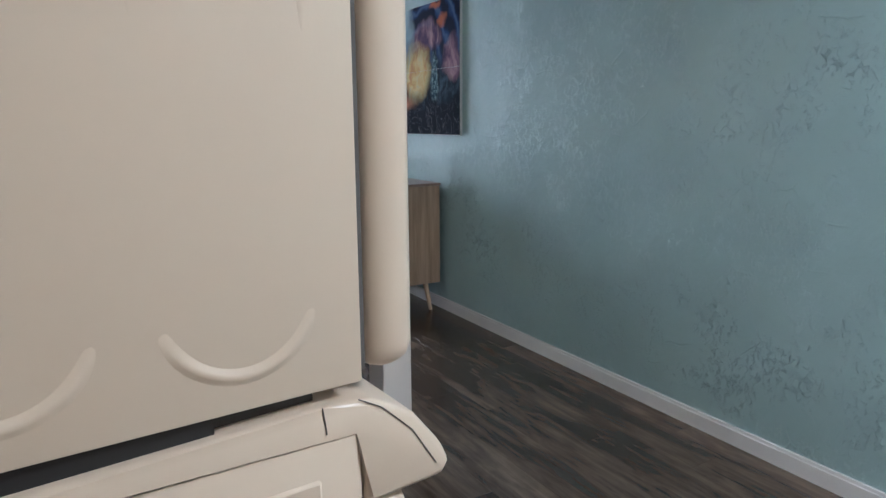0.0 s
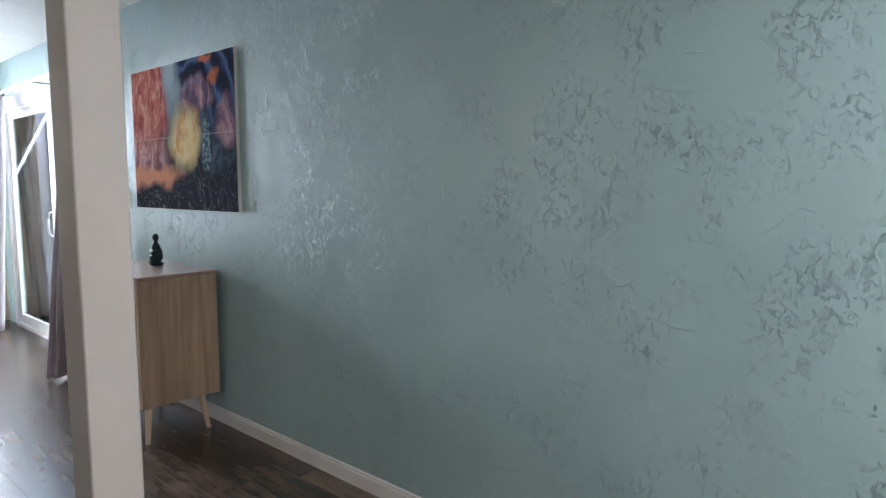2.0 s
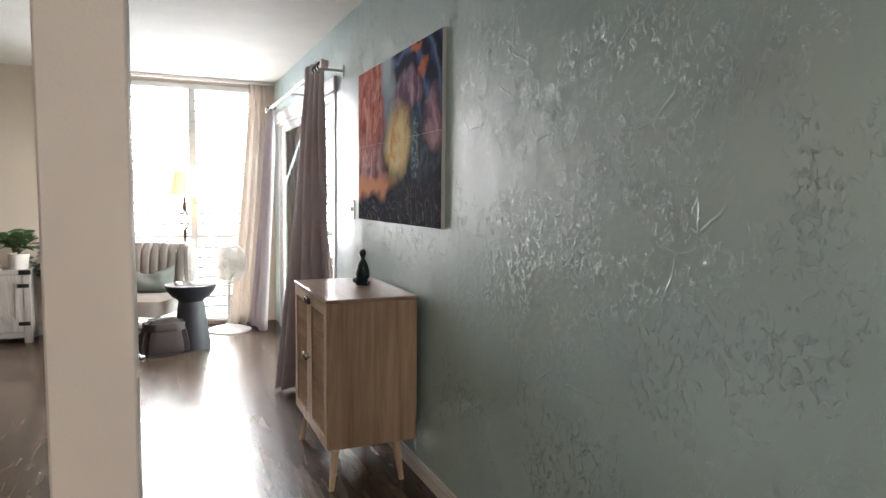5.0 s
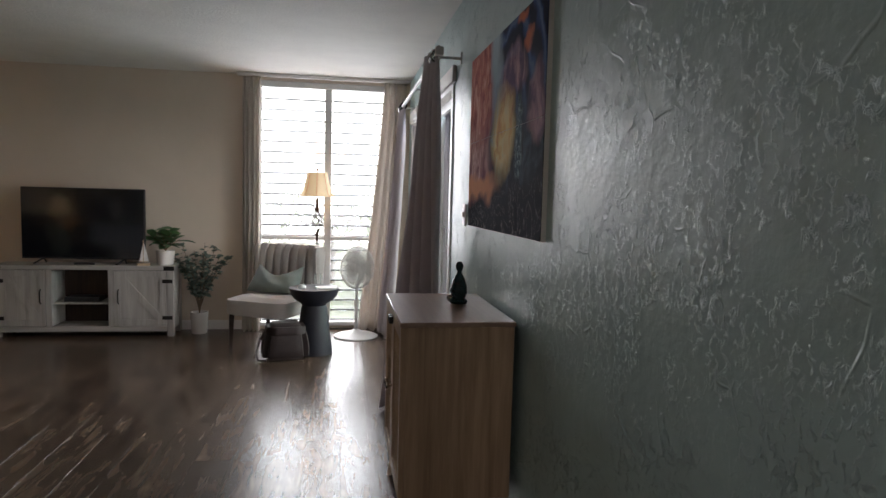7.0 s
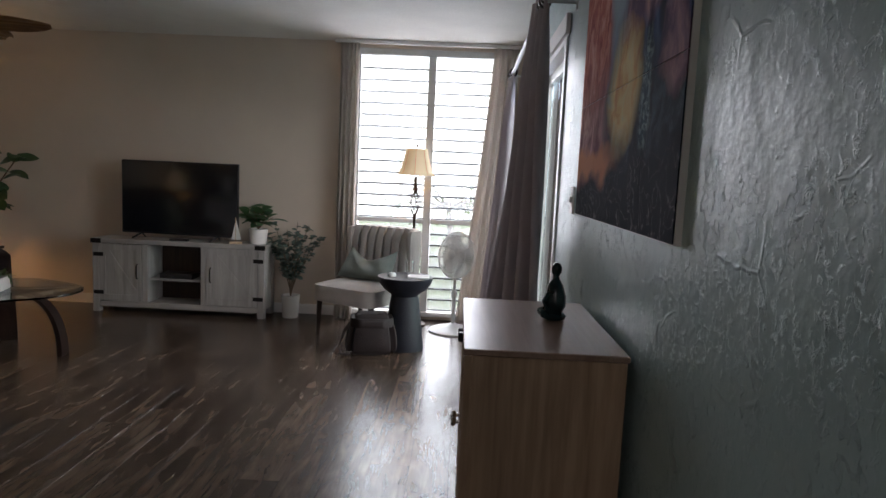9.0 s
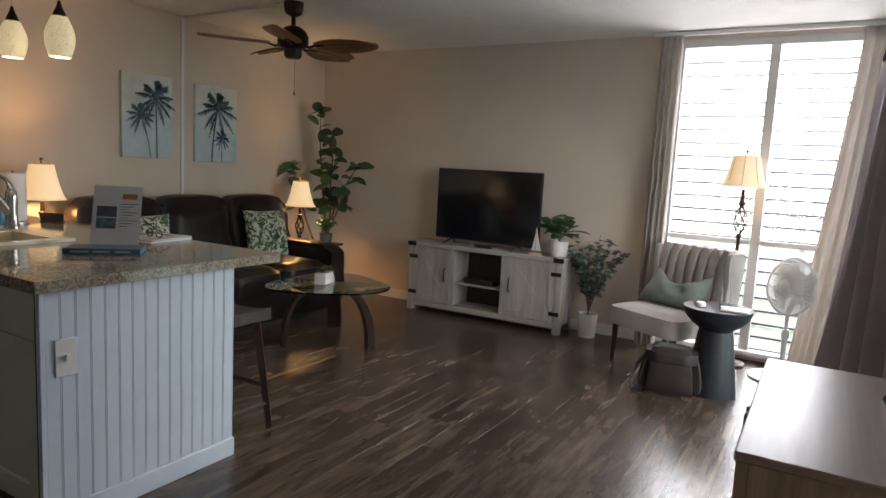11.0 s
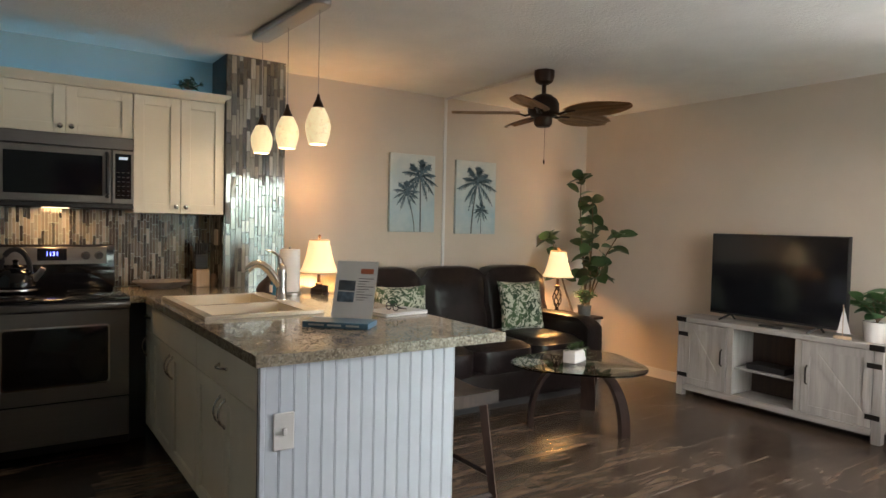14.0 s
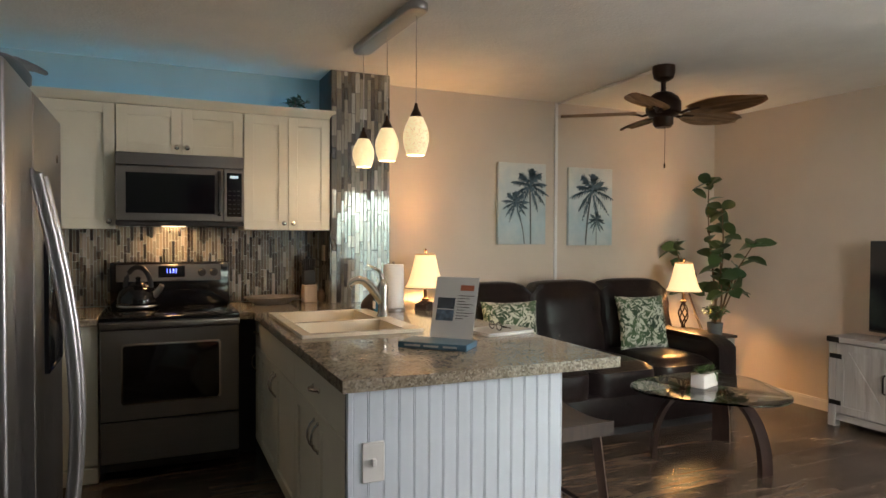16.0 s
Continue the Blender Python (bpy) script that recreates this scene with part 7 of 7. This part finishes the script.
    # leaflet in an acrylic stand
    f = thing("leaflet_stand", "clear acrylic stand holding a printed welcome leaflet", "leaflet")
    lean = pose(-0.585, 4.51, 0.919, 0, 0, 41) @ pose(0, 0, 0, -17, 0, 0)
    def flat(u0, w0, u1, w1, d0, d1):
        return one_box(u0, d0, w0, u1, d1, w1)
    for name, bmx, mat, lab in (("sleeve", flat(-0.108, 0, 0.108, 0.29, -0.003, 0.0), ACRYL, ""), ("page", flat(-0.104, 0.008, 0.104, 0.286, 0.0005, 0.0015), PAPER, "white printed page"), ("back_sheet", flat(-0.108, 0, 0.108, 0.29, 0.002, 0.004), ACRYL, "")):
        part(name, bmx, mat, f, lab).matrix_basis = lean
    for nm, u0, w0, u1, w1, mat in (("logo_block", 0.02, 0.225, 0.085, 0.25, plain("orange_ink", (0.55, 0.16, 0.08), 0.6)), ("photo", -0.085, 0.14, 0.0, 0.19, plain("photo_ink", (0.06, 0.08, 0.10), 0.5, 0, 0.8, 30)), ("photo", -0.085, 0.085, 0.0, 0.135, plain("photo_ink_2", (0.10, 0.15, 0.21), 0.5, 0, 0.8, 30))):
        part(nm, flat(u0, w0, u1, w1, -0.0008, 0.0004), mat, f).matrix_basis = lean
    for i in range(9):
        part("text_line", flat(0.012, 0.20 - i * 0.013, 0.09 - 0.02 * (i % 3), 0.203 - i * 0.013, -0.0006, 0.0004), GROUT, f).matrix_basis = lean
    bm = one_box(-0.108, -0.10, 0.0, 0.108, 0.06, 0.003)
    part("foot", bm, ACRYL, f).matrix_basis = pose(-0.585, 4.51, 0.9155, 0, 0, 41)
    b2 = thing("book", "blue paperback guide lying flat on the worktop", "book", (-0.47, 4.40, 0.9155), 46)
    part("cover", one_box(-0.15, -0.075, 0, 0.15, 0.075, 0.026, 0.002), plain("blue_cover", (0.05, 0.13, 0.19), 0.35, 0, 0.3, 10), b2)
    part("pages", one_box(-0.147, -0.07, 0.003, 0.147, 0.0765, 0.023), PAPER, b2)
    for i in range(3):
        part("title_bar", one_box(-0.12 + 0.085 * i, -0.0772, 0.009, -0.05 + 0.08 * i, -0.0752, 0.017), PALEGREY, b2)
    l = thing("laptop", "closed thin silver laptop on the worktop", "laptop", (-0.72, 4.83, 0.9155), 100)
    part("base", one_box(-0.14, -0.10, 0.0, 0.14, 0.10, 0.009, 0.003), WPLAST, l)
    part("lid", one_box(-0.14, -0.10, 0.0105, 0.14, 0.10, 0.018, 0.003), ALU, l)
    g = thing("sunglasses", "dark folded glasses lying on the laptop", "glasses", (-0.70, 4.80, 0.934))
    bm = bmesh.new()
    for sx in (-0.035, 0.035):
        tube(bm, [(sx + 0.026 * math.cos(a), 0.0, 0.02 + 0.018 * math.sin(a)) for a in [2 * math.pi * i / 14 for i in range(15)]], 0.003, 6)
        tube(bm, [(sx * 1.8, 0, 0.02), (sx * 1.7, 0.05, 0.012), (-sx * 0.4, 0.07, 0.006)], 0.0025, 6)
    part("frame", bm, BLACKP, g)


worktop_things()


def stool():
    t = thing("bar_stool", "dark wooden saddle-seat counter stool tucked under the worktop", "stool", (-0.32, 4.89, 0), 0)
    bm = bmesh.new()
    n = 10
    g = []
    for side in (0.0, 0.035):
        rows = []
        for j in range(n + 1):
            row = []
            for i in range(n + 1):
                u, v = i / n * 2 - 1, j / n * 2 - 1
                dip = 0.022 * (u * u) if side else 0
                row.append(bm.verts.new((u * 0.20, v * 0.15, 0.565 + side + dip)))
            rows.append(row)
        g.append(rows)
    for rows in g:
        for a, b in zip(rows, rows[1:]):
            for i in range(n):
                bm.faces.new((a[i], a[i + 1], b[i + 1], b[i]))
    lo, hi = g
    for i in range(n):
        bm.faces.new((lo[0][i], lo[0][i + 1], hi[0][i + 1], hi[0][i]))
        bm.faces.new((lo[n][i], lo[n][i + 1], hi[n][i + 1], hi[n][i]))
        bm.faces.new((lo[i][0], lo[i + 1][0], hi[i + 1][0], hi[i][0]))
        bm.faces.new((lo[i][n], lo[i + 1][n], hi[i + 1][n], hi[i][n]))
    part("seat", bm, WALNUT, t)
    for x in (-1, 1):
        for y in (-1, 1):
            bm = bmesh.new()
            tube(bm, [(x * 0.145, y * 0.10, 0.57), (x * 0.195, y * 0.155, 0.0)], 0.025, 4, 0.022)
            part("leg", bm, WALNUT, t)
    for a, b, z in (((0.185, -0.14), (0.185, 0.14), 0.13), ((-0.185, -0.14), (-0.185, 0.14), 0.13), ((-0.175, -0.13), (0.175, -0.13), 0.22), ((-0.175, 0.13), (0.175, 0.13), 0.22)):
        bm = bmesh.new()
        tube(bm, [(*a, z), (*b, z)], 0.013, 4)
        part("stretcher", bm, WALNUT, t)
    return t


copy_thing(stool(), pose(-1.05, 4.89, 0))

# ---- outside ----
structure("ground", one_box(-300, -300, -3.2, 300, 300, -3.0), plain("lawn", (0.09, 0.14, 0.045), 0.95, 0, 0.3, 0.5, 6, 0.6), "lawn outside below the windows", "ground")
HAZE = glow("bright_haze", (1.0, 0.99, 0.97), 10.0)
bm = bmesh.new()
for a, b in (((-60, 62), (60, 62)), ((62, 60), (62, -60))):
    f = [bm.verts.new((a[0], a[1], -4)), bm.verts.new((b[0], b[1], -4)), bm.verts.new((b[0], b[1], 45)), bm.verts.new((a[0], a[1], 45))]
    bm.faces.new(f)
structure("backdrop", bm, HAZE, "bright hazy sky beyond the garden", "backdrop")
bl = thing("balcony", "concrete balcony outside the sliding door", "balcony", kind="structure")
part("slab", one_box(2.72, 5.0, -0.15, 4.1, 8.6, -0.02), plain("concrete", (0.42, 0.41, 0.39), 0.9, 0, 0.1), bl)
for i in range(16):
    part("siding_board", one_box(2.80, 8.42, 0.0 + i * 0.15, 4.1, 8.45 + 0.004 * (i % 2), 0.143 + i * 0.15), WHITE, bl)
for i in range(28):
    part("baluster", one_box(4.02, 5.05 + i * 0.12, 0.08, 4.045, 5.075 + i * 0.12, 1.0), WHITE, bl)
part("hand_rail", one_box(4.0, 5.0, 1.0, 4.07, 8.42, 1.05, 0.008), WHITE, bl)


SUNLEAF = leaf_mat("sunlit_leaf", (0.16, 0.26, 0.06), (0.36, 0.48, 0.16), 0.6)


def tree(x, y, h, spread, seed):
    t = thing("tree", "leafy green tree in the garden outside", "tree", group="garden trees")
    rnd = random.Random(seed)
    bm = bmesh.new()
    tube(bm, [(x, y, -3), (x + 0.1, y, -1.5), (x - 0.1, y + 0.1, h * 0.35 - 1.5)], 0.22, 9, 0.12)
    tips = []
    for k in range(9):
        a = rnd.uniform(0, 6.28)
        e = Vector((x + math.cos(a) * spread * rnd.uniform(0.4, 0.9), y + math.sin(a) * spread * rnd.uniform(0.4, 0.9), -3 + h * rnd.uniform(0.55, 0.95)))
        s = Vector((x - 0.05, y + 0.05, h * 0.3 - 1.6))
        tube(bm, [s, s.lerp(e, 0.5) + Vector((0, 0, 0.2)), e], 0.08, 6, 0.02)
        tips.append(e)
    part("trunk", bm, BARK, t)
    lb = bmesh.new()
    for e in tips:
        for q in range(240):
            p = e + Vector((rnd.gauss(0, 0.7), rnd.gauss(0, 0.7), rnd.gauss(0, 0.5)))
            leaf(lb, p, (rnd.uniform(-1, 1), rnd.uniform(-1, 1), rnd.uniform(-0.6, 0.6)), rnd.uniform(0.18, 0.32), rnd.uniform(0.08, 0.14), 0.2, 0)
    tagged(part("crown", lb, SUNLEAF, t), kind="stuff")


tree(6.5, 30.0, 5.4, 3.4, 1)
tree(1.5, 34.0, 4.6, 3.2, 2)
tree(12.0, 9.5, 4.8, 2.2, 3)
tree(13.0, 4.0, 5.0, 2.4, 4)


# ---- mosaic tiles ----
def mosaic():
    rnd = random.Random(9)
    stops = [(0.0, (0.05, 0.042, 0.034)), (0.15, (0.16, 0.15, 0.12)), (0.33, (0.25, 0.255, 0.22)), (0.5, (0.085, 0.068, 0.05)), (0.64, (0.33, 0.30, 0.24)), (0.78, (0.13, 0.125, 0.11)), (0.9, (0.46, 0.46, 0.41))]
    mo = island_mat("glass_mosaic", stops, 0.06, 0.0, True)
    mi = island_mat("glass_mosaic_field", stops, 0.16)
    col = bpy.data.objects["tile_column"]
    # column face: strips set upright in running columns
    meshes = {}
    for wd, L in [(p, q) for p in (0.018, 0.026, 0.034) for q in (0.08, 0.14, 0.20)]:
        b = bmesh.new()
        box(b, 0, -wd / 2 + 0.0018, 0.0018, 0.006, wd / 2 - 0.0018, L - 0.0018, 0.0012)
        bmesh.ops.recalc_face_normals(b, faces=b.faces)
        me = bpy.data.meshes.new("tile")
        b.to_mesh(me)
        b.free()
        me.materials.append(mo)
        meshes[wd, L] = me
    rest = bmesh.new()
    y = 4.416
    count = 0
    while y < 4.815:
        wd = rnd.choice((0.018, 0.026, 0.026, 0.034))
        wd = min(wd, max(0.018, 4.818 - y))
        wd = min((0.018, 0.026, 0.034), key=lambda k: abs(k - wd))
        y += wd / 2
        z = 0.915 + rnd.choice((0.0, -0.03, -0.06, -0.10))
        while z < CZ - 0.01:
            L = rnd.choice((0.08, 0.14, 0.14, 0.20))
            z0, z1 = max(z, 0.916), min(z + L, CZ - 0.001)
            if z0 == z and z1 == z + L and count < 300 and z > 1.2:
                o = new("tile", meshes[wd, L])
                o.parent = col
                o.matrix_basis = pose(-2.316 + 0.0008 * rnd.random(), y, z, 0, rnd.uniform(-0.5, 0.5), rnd.uniform(-0.6, 0.6))
                count += 1
            elif z1 - z0 > 0.01:
                box(rest, -2.316, y - wd / 2 + 0.0018, z0 + 0.0018, -2.3105, y + wd / 2 - 0.0018, z1 - 0.0018)
            z += L
        y += wd / 2
    # side of the column and the splashback
    x = KX + 0.008
    while x < -2.32:
        z = 0.916
        while z < 1.41:
            L = min(rnd.choice((0.05, 0.10, 0.15)), 1.412 - z)
            if L > 0.008:
                box(rest, x - 0.0083, 4.408, z + 0.0014, x + 0.0083, 4.4135, z + L - 0.0014)
            z += L
        x += 0.0192
    y = 2.07
    while y < 4.406:
        z = 0.916 + rnd.choice((0.0, -0.03, -0.06))
        while z < 1.43:
            L = rnd.choice((0.05, 0.10, 0.10, 0.15))
            z0, z1 = max(z, 0.917), min(z + L, 1.43)
            if z1 - z0 > 0.01:
                box(rest, KX, y - 0.0083, z0 + 0.0014, KX + 0.006 + 0.001 * rnd.random(), y + 0.0083, z1 - 0.0014)
            z += L
        y += 0.0192
    bmesh.ops.recalc_face_normals(rest, faces=rest.faces)
    me = bpy.data.meshes.new("tile_field")
    rest.to_mesh(me)
    rest.free()
    me.materials.append(mi)
    f = new("tile_field", me)
    f.parent = col
    tagged(f, "glass mosaic strips in greys and browns", kind="stuff")


mosaic()
ou = thing("wall_outlet", "beige wall outlet plate on the tiled splashback", "outlet")
part("plate", one_box(-2.52, 4.398, 1.20, -2.45, 4.4075, 1.31, 0.002), ALMOND, ou)


# ---- floor planks ----
def planks():
    meshes = []
    for L in (1.22, 0.61):
        b = bmesh.new()
        w, h, e = 0.1819, 0.0, 0.0008
        lo = [b.verts.new(p) for p in ((-w / 2, -L / 2, -0.006), (w / 2, -L / 2, -0.006), (w / 2, L / 2, -0.006), (-w / 2, L / 2, -0.006))]
        mi = [b.verts.new(p) for p in ((-w / 2, -L / 2, -0.0008), (w / 2, -L / 2, -0.0008), (w / 2, L / 2, -0.0008), (-w / 2, L / 2, -0.0008))]
        hi = [b.verts.new(p) for p in ((-w / 2 + e, -L / 2 + e, 0), (w / 2 - e, -L / 2 + e, 0), (w / 2 - e, L / 2 - e, 0), (-w / 2 + e, L / 2 - e, 0))]
        for a, c in ((lo, mi), (mi, hi)):
            for i in range(4):
                j = (i + 1) % 4
                b.faces.new((a[i], a[j], c[j], c[i]))
        b.faces.new(hi)
        me = bpy.data.meshes.new("plank")
        b.to_mesh(me)
        b.free()
        me.materials.append(PLANK)
        meshes.append((L, me))
    rnd = random.Random(3)
    n = 0
    L, me = meshes[0]
    col = 0
    x = -2.66 + 0.091
    while x < 2.56:
        y = -1.55 if x > -0.16 else 2.0
        span = rnd.uniform(0.3, 1.22)
        while y < 8.2:
            span = min(span, 8.24 - y)
            o = new("plank", me)
            o.location = (x, y + span / 2, 0)
            o.scale = (1, span / L, 1)
            o.parent = floor
            n += 1
            y += span + 0.0008
            span = L
        x += 0.1822
        col += 1


planks()
